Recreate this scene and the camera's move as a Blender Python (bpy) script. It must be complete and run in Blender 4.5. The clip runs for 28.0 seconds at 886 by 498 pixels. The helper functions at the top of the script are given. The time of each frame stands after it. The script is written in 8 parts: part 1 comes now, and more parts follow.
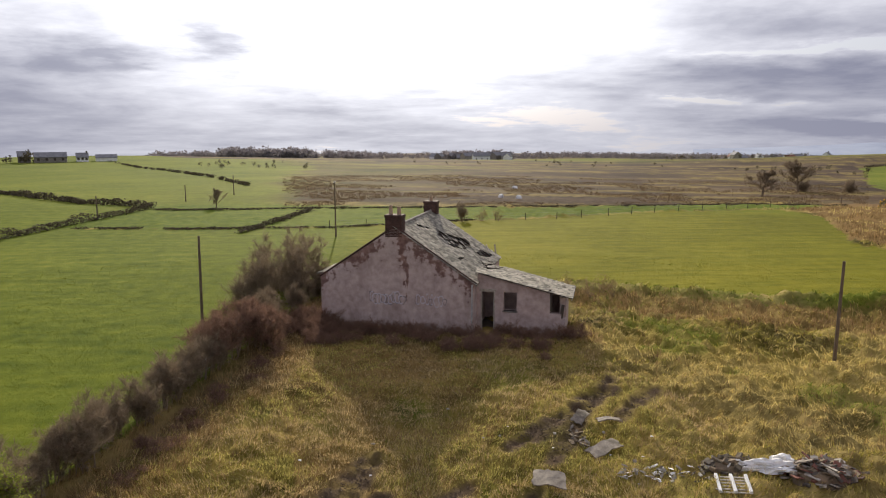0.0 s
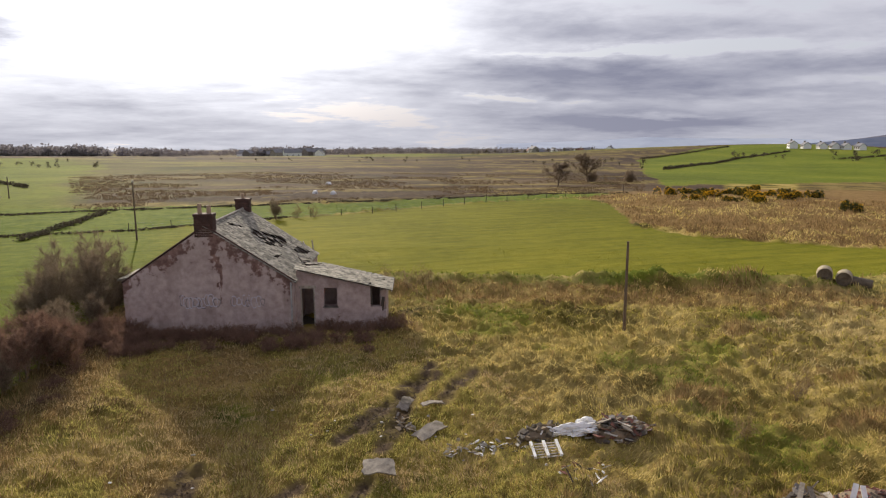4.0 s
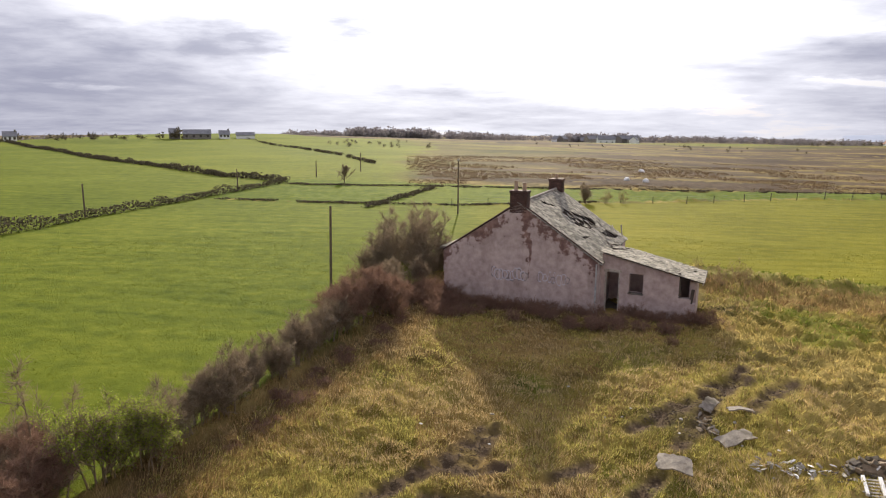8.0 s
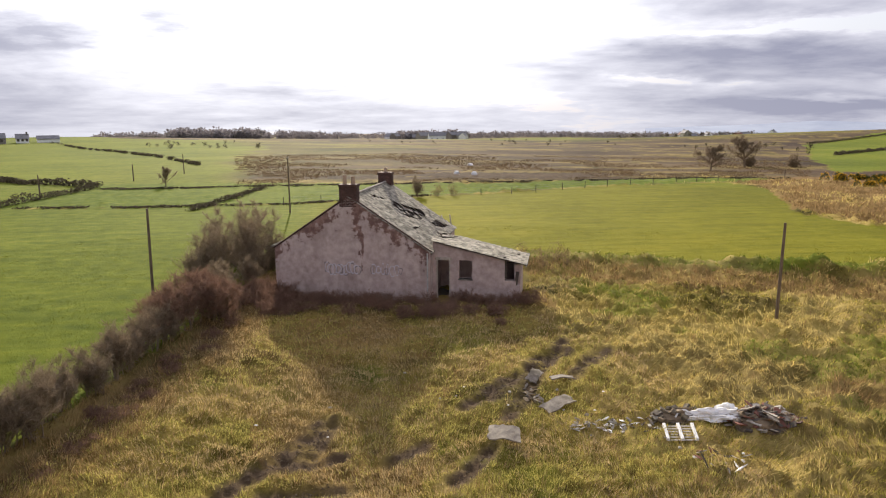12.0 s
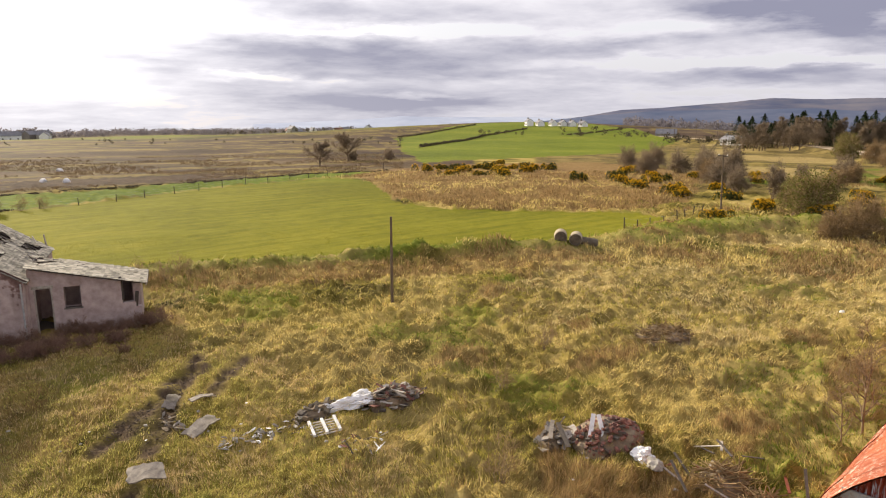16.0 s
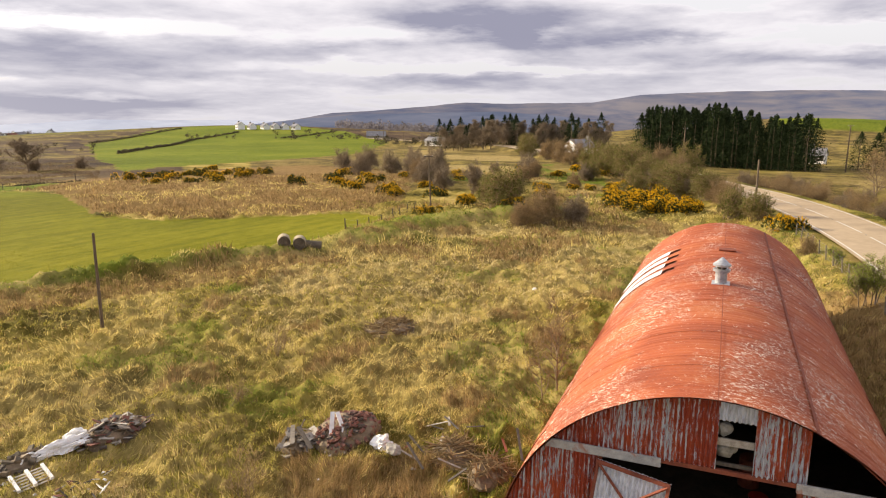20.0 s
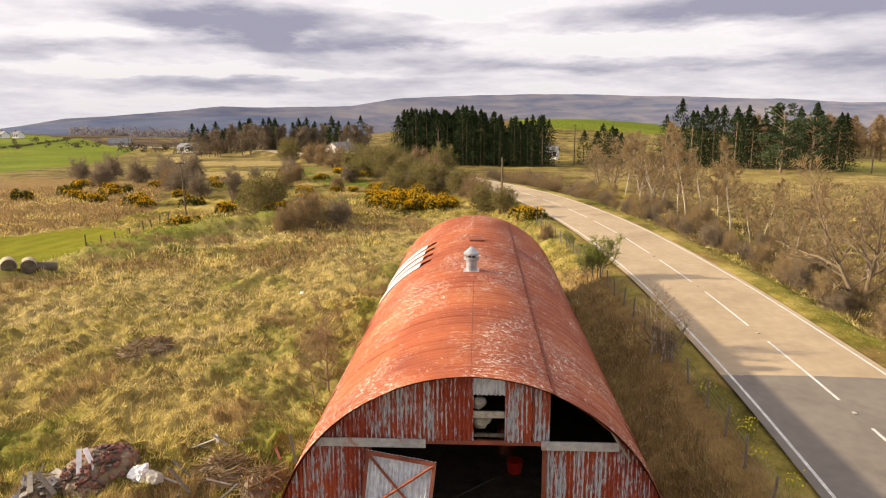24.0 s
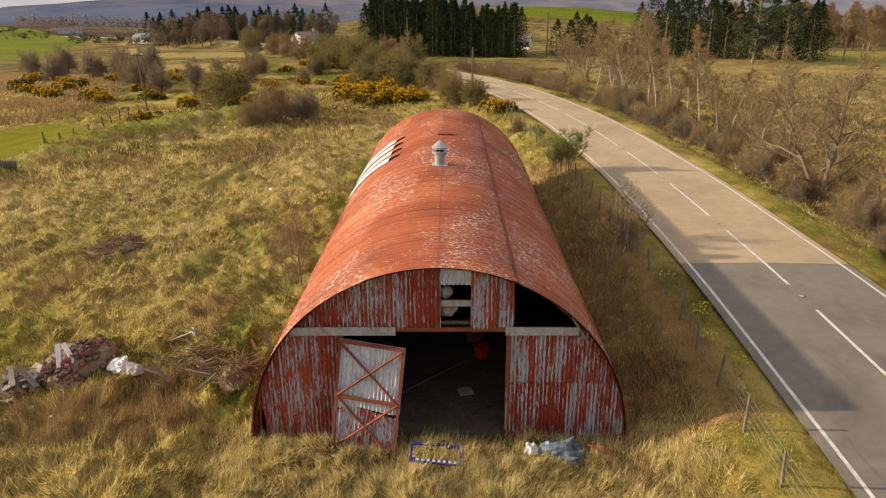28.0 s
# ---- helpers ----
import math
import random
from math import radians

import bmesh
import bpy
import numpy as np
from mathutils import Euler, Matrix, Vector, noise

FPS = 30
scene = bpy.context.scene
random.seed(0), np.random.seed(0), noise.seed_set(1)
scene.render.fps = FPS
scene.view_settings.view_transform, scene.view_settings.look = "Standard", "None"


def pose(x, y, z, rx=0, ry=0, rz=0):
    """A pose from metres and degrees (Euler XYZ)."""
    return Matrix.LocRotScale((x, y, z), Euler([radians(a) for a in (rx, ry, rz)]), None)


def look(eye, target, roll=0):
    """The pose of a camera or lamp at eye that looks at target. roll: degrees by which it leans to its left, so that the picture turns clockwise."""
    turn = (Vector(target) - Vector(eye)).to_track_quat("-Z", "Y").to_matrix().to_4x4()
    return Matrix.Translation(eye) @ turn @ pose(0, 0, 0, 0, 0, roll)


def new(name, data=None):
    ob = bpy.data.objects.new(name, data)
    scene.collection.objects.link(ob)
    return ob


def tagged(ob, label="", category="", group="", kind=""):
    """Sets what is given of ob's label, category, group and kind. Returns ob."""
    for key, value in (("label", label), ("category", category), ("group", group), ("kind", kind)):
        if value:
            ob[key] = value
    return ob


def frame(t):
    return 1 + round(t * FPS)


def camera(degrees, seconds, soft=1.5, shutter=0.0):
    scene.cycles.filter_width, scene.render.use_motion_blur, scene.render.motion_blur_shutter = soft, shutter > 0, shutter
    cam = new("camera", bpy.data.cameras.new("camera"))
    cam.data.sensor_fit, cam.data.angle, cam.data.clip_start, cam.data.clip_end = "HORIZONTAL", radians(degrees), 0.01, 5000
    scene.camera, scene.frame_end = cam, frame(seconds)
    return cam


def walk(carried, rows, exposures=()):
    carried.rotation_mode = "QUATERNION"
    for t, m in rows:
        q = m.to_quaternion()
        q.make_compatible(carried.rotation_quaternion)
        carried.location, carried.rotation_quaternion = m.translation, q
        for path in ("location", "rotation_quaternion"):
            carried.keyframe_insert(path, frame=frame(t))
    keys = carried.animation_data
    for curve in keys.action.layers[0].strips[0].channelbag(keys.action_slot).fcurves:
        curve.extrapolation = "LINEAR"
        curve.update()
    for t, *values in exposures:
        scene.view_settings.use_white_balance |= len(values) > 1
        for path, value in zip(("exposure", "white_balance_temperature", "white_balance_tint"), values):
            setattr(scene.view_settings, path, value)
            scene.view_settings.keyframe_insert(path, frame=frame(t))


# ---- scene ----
cam = camera(66.0, 28.0, 1.1)
PATH = [
    (0.0, pose(0.23, 0.29, 10.87, 80.30, 0.03, -2.04)),
    (0.5, pose(0.24, 0.31, 10.88, 80.27, 0.12, -6.60)),
    (1.0, pose(0.24, 0.32, 10.89, 80.31, 0.10, -8.08)),
    (1.5, pose(0.22, 0.30, 10.91, 80.33, 0.11, -8.57)),
    (2.0, pose(0.19, 0.26, 10.91, 80.39, 0.11, -9.36)),
    (2.5, pose(0.17, 0.20, 10.89, 80.34, 0.10, -12.24)),
    (3.0, pose(0.14, 0.14, 10.86, 80.29, 0.10, -15.17)),
    (3.5, pose(0.12, 0.12, 10.83, 80.27, 0.09, -17.56)),
    (5.5, pose(0.06, 0.21, 10.71, 78.62, -0.19, -17.23)),
    (6.0, pose(0.01, 0.24, 10.67, 78.64, -0.10, -11.34)),
    (6.5, pose(-0.04, 0.26, 10.61, 78.67, -0.11, -4.31)),
    (7.0, pose(-0.08, 0.26, 10.56, 78.74, -0.26, 1.28)),
    (7.5, pose(-0.10, 0.27, 10.52, 78.76, -0.31, 4.74)),
    (8.0, pose(-0.09, 0.26, 10.48, 78.80, -0.44, 8.05)),
    (8.5, pose(-0.05, 0.22, 10.41, 78.81, -0.50, 11.10)),
    (9.0, pose(0.01, 0.15, 10.33, 78.87, -0.40, 12.11)),
    (9.5, pose(0.07, 0.10, 10.28, 78.88, -0.28, 10.96)),
    (10.0, pose(0.15, 0.07, 10.24, 78.86, -0.20, 8.62)),
    (10.5, pose(0.22, 0.05, 10.22, 78.82, -0.06, 5.57)),
    (11.0, pose(0.27, 0.05, 10.21, 78.79, 0.03, 2.32)),
    (11.5, pose(0.31, 0.05, 10.22, 78.75, 0.14, -1.47)),
    (12.0, pose(0.33, 0.08, 10.24, 78.68, 0.24, -5.73)),
    (12.5, pose(0.34, 0.12, 10.26, 78.59, 0.27, -11.17)),
    (13.0, pose(0.35, 0.15, 10.30, 78.55, 0.33, -16.69)),
    (13.5, pose(0.35, 0.16, 10.37, 78.55, 0.21, -20.22)),
    (15.5, pose(0.12, 0.08, 10.70, 78.26, 0.06, -34.55)),
    (16.0, pose(0.08, 0.05, 10.74, 78.27, 0.04, -37.36)),
    (16.5, pose(0.05, 0.03, 10.77, 78.24, 0.00, -39.99)),
    (17.0, pose(0.00, 0.00, 10.80, 78.26, 0.01, -42.11)),
    (17.5, pose(-0.06, -0.03, 10.81, 78.28, -0.06, -44.31)),
    (18.0, pose(-0.12, -0.05, 10.81, 78.33, -0.11, -47.22)),
    (18.5, pose(-0.18, -0.08, 10.81, 78.35, -0.10, -50.42)),
    (19.0, pose(-0.24, -0.06, 10.81, 78.40, -0.25, -53.54)),
    (19.5, pose(-0.27, -0.07, 10.84, 78.49, -0.24, -57.06)),
    (20.0, pose(-0.26, -0.08, 10.85, 78.53, -0.17, -60.77)),
    (20.5, pose(-0.26, -0.14, 10.81, 78.59, -0.17, -64.11)),
    (21.0, pose(-0.28, -0.19, 10.79, 78.63, -0.16, -67.24)),
    (21.5, pose(-0.30, -0.23, 10.78, 78.68, -0.10, -69.65)),
    (23.5, pose(-0.28, -0.40, 10.75, 78.78, 0.21, -78.36)),
    (24.0, pose(-0.26, -0.46, 10.77, 78.80, 0.26, -80.32)),
    (24.5, pose(-0.25, -0.53, 10.79, 78.82, 0.37, -83.17)),
    (25.0, pose(-0.27, -0.56, 10.84, 78.83, 0.50, -84.12)),
    (25.5, pose(-0.30, -0.59, 10.86, 78.79, 0.54, -83.81)),
    (26.0, pose(-0.32, -0.64, 10.82, 77.03, 0.50, -83.44)),
    (26.5, pose(-0.36, -0.68, 10.78, 74.92, 0.44, -83.25)),
    (27.0, pose(-0.40, -0.70, 10.76, 73.04, 0.38, -83.10)),
    (27.5, pose(-0.45, -0.67, 10.79, 71.26, 0.31, -82.88)),
    (28.0, pose(-0.49, -0.63, 10.80, 70.00, 0.30, -82.75)),
]
walk(cam, PATH, [(0.0, 0.17, 6400, 10), (3.5, 0.10, 6400, 10), (6.0, 0.48, 6450, 10), (8.0, 0.56, 6450, 10), (13.0, 0.54, 6500, 10), (16.0, 0.64, 6800, 10), (20.0, 0.72, 7000, 10), (25.0, 0.81, 7200, 10), (26.0, 0.81, 7200, 10), (28.0, 0.37, 7200, 10)])

# ---------------------------------------------------------------- light
SUN_AZ, SUN_EL = -4.5, 21.0          # degrees; azimuth clockwise from +y
to_sun = Vector((math.sin(radians(SUN_AZ)) * math.cos(radians(SUN_EL)),
                 math.cos(radians(SUN_AZ)) * math.cos(radians(SUN_EL)), math.sin(radians(SUN_EL))))
sun = new("sun", bpy.data.lights.new("sun", "SUN"))
sun.data.energy, sun.data.angle, sun.data.color = 5.0, radians(0.9), (1.0, 0.88, 0.69)
sun.matrix_world = look(to_sun * 100, (0, 0, 0))

world = bpy.data.worlds.new("sky")
scene.world = world
world.use_nodes = True


def node(nt, kind, **kw):
    n = nt.nodes.new(kind)
    for k, v in kw.items():
        if k == "op":
            n.operation = v
        elif k == "blend":
            n.blend_type = v
        elif k == "dtype":
            n.data_type = v
        else:
            n.inputs[int(k[1:])].default_value = v
    return n


def wire(nt, a, b, i=0, o=0):
    nt.links.new(a.outputs[o], b.inputs[i])


def ramp(nt, src, stops, o=0):
    n = nt.nodes.new("ShaderNodeValToRGB")
    while len(n.color_ramp.elements) < len(stops):
        n.color_ramp.elements.new(0.5)
    for e, (p, c) in zip(n.color_ramp.elements, stops):
        e.position = p
        e.color = (*c, 1) if len(c) == 3 else c
    wire(nt, src, n, 0, o)
    return n


def grey(v):
    return (v, v, v)


def mixc(nt, fac, a, b, blend="MIX"):
    """Mix colours; fac, a and b are nodes, (node, output) pairs or values."""
    n = nt.nodes.new("ShaderNodeMixRGB")
    n.blend_type = blend
    for i, s in enumerate((fac, a, b)):
        if isinstance(s, bpy.types.Node):
            wire(nt, s, n, i)
        elif isinstance(s, tuple) and isinstance(s[0], bpy.types.Node):
            nt.links.new(s[0].outputs[s[1]], n.inputs[i])
        else:
            n.inputs[i].default_value = (*s, 1) if isinstance(s, tuple) else s
    return n


def mathn(nt, op, a, b=0.0, clamp=False):
    n = nt.nodes.new("ShaderNodeMath")
    n.operation, n.use_clamp = op, clamp
    for i, s in enumerate((a, b)):
        if isinstance(s, bpy.types.Node):
            wire(nt, s, n, i)
        elif isinstance(s, tuple):
            nt.links.new(s[0].outputs[s[1]], n.inputs[i])
        else:
            n.inputs[i].default_value = s
    return n


def noisen(nt, vec, scale, detail=5.0, rough=0.55, warp=0.0):
    n = nt.nodes.new("ShaderNodeTexNoise")
    n.inputs["Scale"].default_value, n.inputs["Detail"].default_value = scale, detail
    n.inputs["Roughness"].default_value, n.inputs["Distortion"].default_value = rough, warp
    if vec is not None:
        nt.links.new(vec[0].outputs[vec[1]], n.inputs["Vector"])
    return n


# broken cloud over a clear sky, brightest round the sun
nt = world.node_tree
nt.nodes.clear()
sky = nt.nodes.new("ShaderNodeTexSky")
sky.sky_type, sky.sun_disc = "NISHITA", False
sky.sun_elevation, sky.sun_rotation = radians(SUN_EL), radians(SUN_AZ)
sky.air_density, sky.dust_density = 1.0, 1.5
tc = nt.nodes.new("ShaderNodeTexCoord")
sep = nt.nodes.new("ShaderNodeSeparateXYZ")
wire(nt, tc, sep)
high = mathn(nt, "ADD", (sep, 2), 0.135)
px_ = mathn(nt, "DIVIDE", (sep, 0), high)
py_ = mathn(nt, "DIVIDE", (sep, 1), high)
flat = nt.nodes.new("ShaderNodeCombineXYZ")
wire(nt, px_, flat, 0)
wire(nt, py_, flat, 1)
shift = nt.nodes.new("ShaderNodeVectorMath")
shift.operation = "ADD"
shift.inputs[1].default_value = (3.7, 1.9, 0.4)
wire(nt, flat, shift)
big = noisen(nt, (shift, 0), 0.70, 6.0, 0.56, 0.35)
fine = noisen(nt, (shift, 0), 2.6, 6.0, 0.6, 0.25)
both = mixc(nt, 0.30, big, fine)
# bearing and elevation in degrees, frayed by noise
bearing = mathn(nt, "MULTIPLY", mathn(nt, "ARCTAN2", (sep, 0), (sep, 1)), 180 / math.pi)
lifted = mathn(nt, "MULTIPLY", mathn(nt, "ARCSINE", (sep, 2)), 180 / math.pi)
skyxy = nt.nodes.new("ShaderNodeCombineXYZ")
wire(nt, bearing, skyxy, 0)
wire(nt, lifted, skyxy, 1)
grain = nt.nodes.new("ShaderNodeVectorMath")
grain.operation = "MULTIPLY"
grain.inputs[1].default_value = (0.16, 0.75, 1.0)
wire(nt, skyxy, grain)
fray = noisen(nt, (grain, 0), 1.0, 5.0, 0.6)
frayed = nt.nodes.new("ShaderNodeVectorMath")
frayed.operation = "MULTIPLY_ADD"
nt.links.new(fray.outputs[1], frayed.inputs[0])
frayed.inputs[1].default_value = (11.0, 2.6, 0.0)
wire(nt, skyxy, frayed, 2)
# banks of cloud and bright breaks: bearing, elevation, half width, half height, weight
BANKS_SOUTH = [(-41.9, 4.9, 4.6, 1.2, 0.75), (-34.6, 2.7, 13.0, 1.2, 0.70), (-36.0, -0.1, 11.8, 1.7, 0.75), (-32.9, 5.1, 3.6, 0.9, 0.65), (-26.2, 5.6, 3.2, 1.3, 0.65), (-22.3, 4.7, 2.6, 0.6, 0.5),
               (-10.4, -0.1, 8.5, 1.7, 0.35), (-34.8, 1.9, 2.4, 0.25, -0.5), (-15.3, 6.9, 3.4, 1.6, 0.85), (-33.6, 8.1, 5.0, 1.2, -0.4), (-1.6, 0.4, 17.7, 1.5, 0.35)]
BANKS_WEST = [(29.3, 3.9, 12.6, 1.5, 0.85), (31.9, 0.5, 10.2, 1.1, 0.75), (23.1, 2.3, 4.7, 0.32, -0.7), (34.9, 0.9, 3.7, 0.28, -0.6), (10.0, 0.9, 7.7, 0.7, -0.5), (31.6, 7.5, 8.7, 1.1, 0.7), (31.5, 5.9, 8.9, 0.28, -0.6),
              (26.4, 4.5, 5.2, 0.8, 0.3), (38.3, 3.3, 8.6, 1.4, 0.3), (51.2, 4.4, 6.5, 0.6, 0.7), (64.7, 6.5, 11.3, 1.5, 0.6), (69.2, 5.7, 1.7, 0.55, -0.6), (51.2, 2.7, 23.4, 0.5, 0.4)]
BANKS_NORTH = [(35.5, 0.3, 6.9, 1.0, 0.3), (39.4, 6.0, 7.5, 0.55, -0.5), (66.4, 3.2, 7.9, 0.27, -0.5), (66.5, 7.2, 7.7, 1.7, 0.6), (68.1, 5.3, 4.6, 0.85, 0.4), (77.6, 5.7, 4.3, 0.5, 0.6), (104.6, 7.6, 15.4, 1.3, 0.9),
               (112.2, 3.0, 7.5, 1.6, 0.45), (95.2, 3.6, 18.2, 0.5, 0.5), (61.0, 2.0, 10.5, 0.45, 0.45), (81.7, 8.1, 4.7, 0.8, -0.6), (56.5, 6.2, 5.2, 0.75, -0.5), (61.2, 3.4, 10.4, 0.4, -0.5), (93.4, 5.5, 10.0, 0.95, -0.55)]
overhead = ramp(nt, mathn(nt, "ADD", (sep, 2), 0.0), [(0.17, grey(0.16)), (0.42, grey(0.48))])
total_ = mathn(nt, "ADD", mathn(nt, "MULTIPLY", mathn(nt, "SUBTRACT", both, 0.5), 2.3), overhead)
BANKS_SOUTH += [(-38.0, 3.5, 16.0, 4.0, 0.22)]
BANKS_NORTH += [(92.0, 6.0, 40.0, 6.0, 0.16)]
for az_, el_, wa, we, weight in BANKS_SOUTH + BANKS_WEST + [(*b[:4], b[4] * 1.35) for b in BANKS_NORTH]:
    rel = nt.nodes.new("ShaderNodeVectorMath")
    rel.operation = "MULTIPLY_ADD"
    wire(nt, frayed, rel)
    rel.inputs[1].default_value = (1 / wa, 1 / we, 0)
    rel.inputs[2].default_value = (-(az_ + 5.5) / wa, -(el_ + 1.3) / we, 0)
    sq = nt.nodes.new("ShaderNodeVectorMath")
    sq.operation = "DOT_PRODUCT"
    wire(nt, rel, sq, 0)
    wire(nt, rel, sq, 1)
    soft_ = mathn(nt, "POWER", 0.42, (sq, 1))
    total_ = mathn(nt, "ADD", total_, mathn(nt, "MULTIPLY", soft_, weight * (0.72 if weight > 0 else 0.9)))
dense = ramp(nt, total_, [(0.0, grey(0.0)), (0.95, grey(1.0))])
cover = ramp(nt, total_, [(-0.0, grey(0.35)), (0.12, grey(1.0))])
dotn = nt.nodes.new("ShaderNodeVectorMath")
dotn.operation = "DOT_PRODUCT"
dotn.inputs[1].default_value = to_sun
wire(nt, tc, dotn)
near = mathn(nt, "MAXIMUM", (dotn, 1), 0.0)
glow = mathn(nt, "MULTIPLY", mathn(nt, "POWER", near, 18.0), 2.2)
halo = mathn(nt, "MULTIPLY", mathn(nt, "POWER", near, 5.0), 0.20)
above = ramp(nt, mathn(nt, "ADD", (sep, 2), 0.0), [(0.0, grey(0.40)), (0.12, grey(1.0))])
veil = ramp(nt, dense, [(0.10, grey(1.0)), (0.85, grey(0.20))])
lit = mathn(nt, "MULTIPLY", mathn(nt, "MULTIPLY", mathn(nt, "ADD", glow, halo), above), mathn(nt, "MULTIPLY", veil, 1.25))
thin = mathn(nt, "SUBTRACT", 1.0, mathn(nt, "MULTIPLY", mathn(nt, "POWER", near, 9.0), 0.55), True)
thick = mathn(nt, "MULTIPLY", dense, thin)
clear = mixc(nt, 1.0, sky, (0.085, 0.085, 0.085), "MULTIPLY")
clear2 = mixc(nt, 0.72, clear, (0.86, 0.88, 0.97))
body = mixc(nt, thick, (0.84, 0.835, 0.92), (0.290, 0.300, 0.415))
clouds = mixc(nt, cover, clear2, body)
addn = nt.nodes.new("ShaderNodeCombineXYZ")
for i in range(3):
    wire(nt, lit, addn, i)
bright = mixc(nt, 1.0, clouds, addn, "ADD")
# pale band low over the land
lowband = ramp(nt, mathn(nt, "ADD", (sep, 2), 0.0), [(0.0, grey(1.0)), (0.10, grey(0.0))])
bloom = mixc(nt, mathn(nt, "POWER", near, 10.0), (0.49, 0.49, 0.585), (1.1, 1.07, 1.09))
hazy = mixc(nt, mathn(nt, "MULTIPLY", lowband, 0.35), bright, bloom)
bg = nt.nodes.new("ShaderNodeBackground")
over = mathn(nt, "ADD", 0.97, mathn(nt, "MULTIPLY", mathn(nt, "MAXIMUM", (sep, 2), 0.0), 0.25))
vault = mixc(nt, 1.0, hazy, over, "MULTIPLY")
wire(nt, vault, bg)
bg.inputs[1].default_value = 0.7
out = nt.nodes.new("ShaderNodeOutputWorld")
wire(nt, bg, out)

# ---------------------------------------------------------------- materials
def material(name, rough=0.85, metal=0.0, spec=0.3):
    m = bpy.data.materials.new(name)
    m.use_nodes = True
    t = m.node_tree
    b = t.nodes["Principled BSDF"]
    b.inputs["Roughness"].default_value, b.inputs["Metallic"].default_value = rough, metal
    b.inputs["Specular IOR Level"].default_value = spec
    return m, t, b


def coords(t, scale=(1, 1, 1), kind=3):
    """Object coordinates (metres), stretched."""
    c = t.nodes.new("ShaderNodeTexCoord")
    mp = t.nodes.new("ShaderNodeMapping")
    mp.inputs["Scale"].default_value = scale
    wire(t, c, mp, 0, kind)
    return (mp, 0)


def place(t, scale=(1, 1, 1)):
    """World coordinates (metres), stretched."""
    g = t.nodes.new("ShaderNodeNewGeometry")
    mp = t.nodes.new("ShaderNodeMapping")
    mp.inputs["Scale"].default_value = scale
    wire(t, g, mp)
    return (mp, 0)


def bump(t, b, src, strength=0.4, dist=0.02):
    n = t.nodes.new("ShaderNodeBump")
    n.inputs["Strength"].default_value, n.inputs["Distance"].default_value = strength, dist
    wire(t, src, n, "Height")
    wire(t, n, b, "Normal")


def varied(name, lo, hi, scale=3.0, stretch=(1, 1, 1), rough=0.85, metal=0.0, per=0.0, bumpy=0.3, third=None, spec=0.3, dist=0.01, island=False):
    """A surface whose colour runs between lo and hi at two scales, with a stain colour and a shift from piece to piece."""
    m, t, b = material(name, rough, metal, spec)
    vec = place(t, stretch)
    n1, n2 = noisen(t, vec, scale, 4.0), noisen(t, vec, scale * 6.3, 3.0)
    mix = mixc(t, 0.4, n1, n2)
    r = ramp(t, mix, [(0.36, lo), (0.64, hi)])
    col = r
    if third:
        n3 = noisen(t, vec, scale * 0.45, 5.0, 0.65, 0.6)
        col = mixc(t, ramp(t, n3, [(0.55, grey(0)), (0.66, grey(0.85))]), col, third)
    if per:
        o = t.nodes.new("ShaderNodeObjectInfo")
        src, k = o, 5
        if island:
            geo = t.nodes.new("ShaderNodeNewGeometry")
            src, k = mathn(t, "FRACT", mathn(t, "ADD", (o, 5), (geo, 8))), 0
        v = ramp(t, src, [(0.0, grey(1 - per)), (1.0, grey(1 + per * 0.6))], k)
        col = mixc(t, 1.0, col, v, "MULTIPLY")
    wire(t, col, b)
    if bumpy:
        bump(t, b, n2, bumpy, dist)
    return m


def leafy(name, lo, hi, scale=1.5, thin=0.35, rough=0.7):
    """Leaves, blades and twigs: a colour for each island, light passing through."""
    m, t, b = material(name, 0.9, 0.0, 0.06)
    g = t.nodes.new("ShaderNodeNewGeometry")
    n = noisen(t, place(t), scale, 3.0)
    isl = mathn(t, "MULTIPLY", (g, 8), 0.75)
    r = ramp(t, mathn(t, "ADD", isl, mathn(t, "MULTIPLY", n, 0.4)), [(0.2, lo), (0.8, hi)])
    wire(t, r, b)
    if thin:
        tr = t.nodes.new("ShaderNodeBsdfTranslucent")
        wire(t, r, tr)
        mx = t.nodes.new("ShaderNodeMixShader")
        mx.inputs[0].default_value = thin
        wire(t, b, mx, 1)
        wire(t, tr, mx, 2)
        wire(t, mx, t.nodes["Material Output"])
    return m


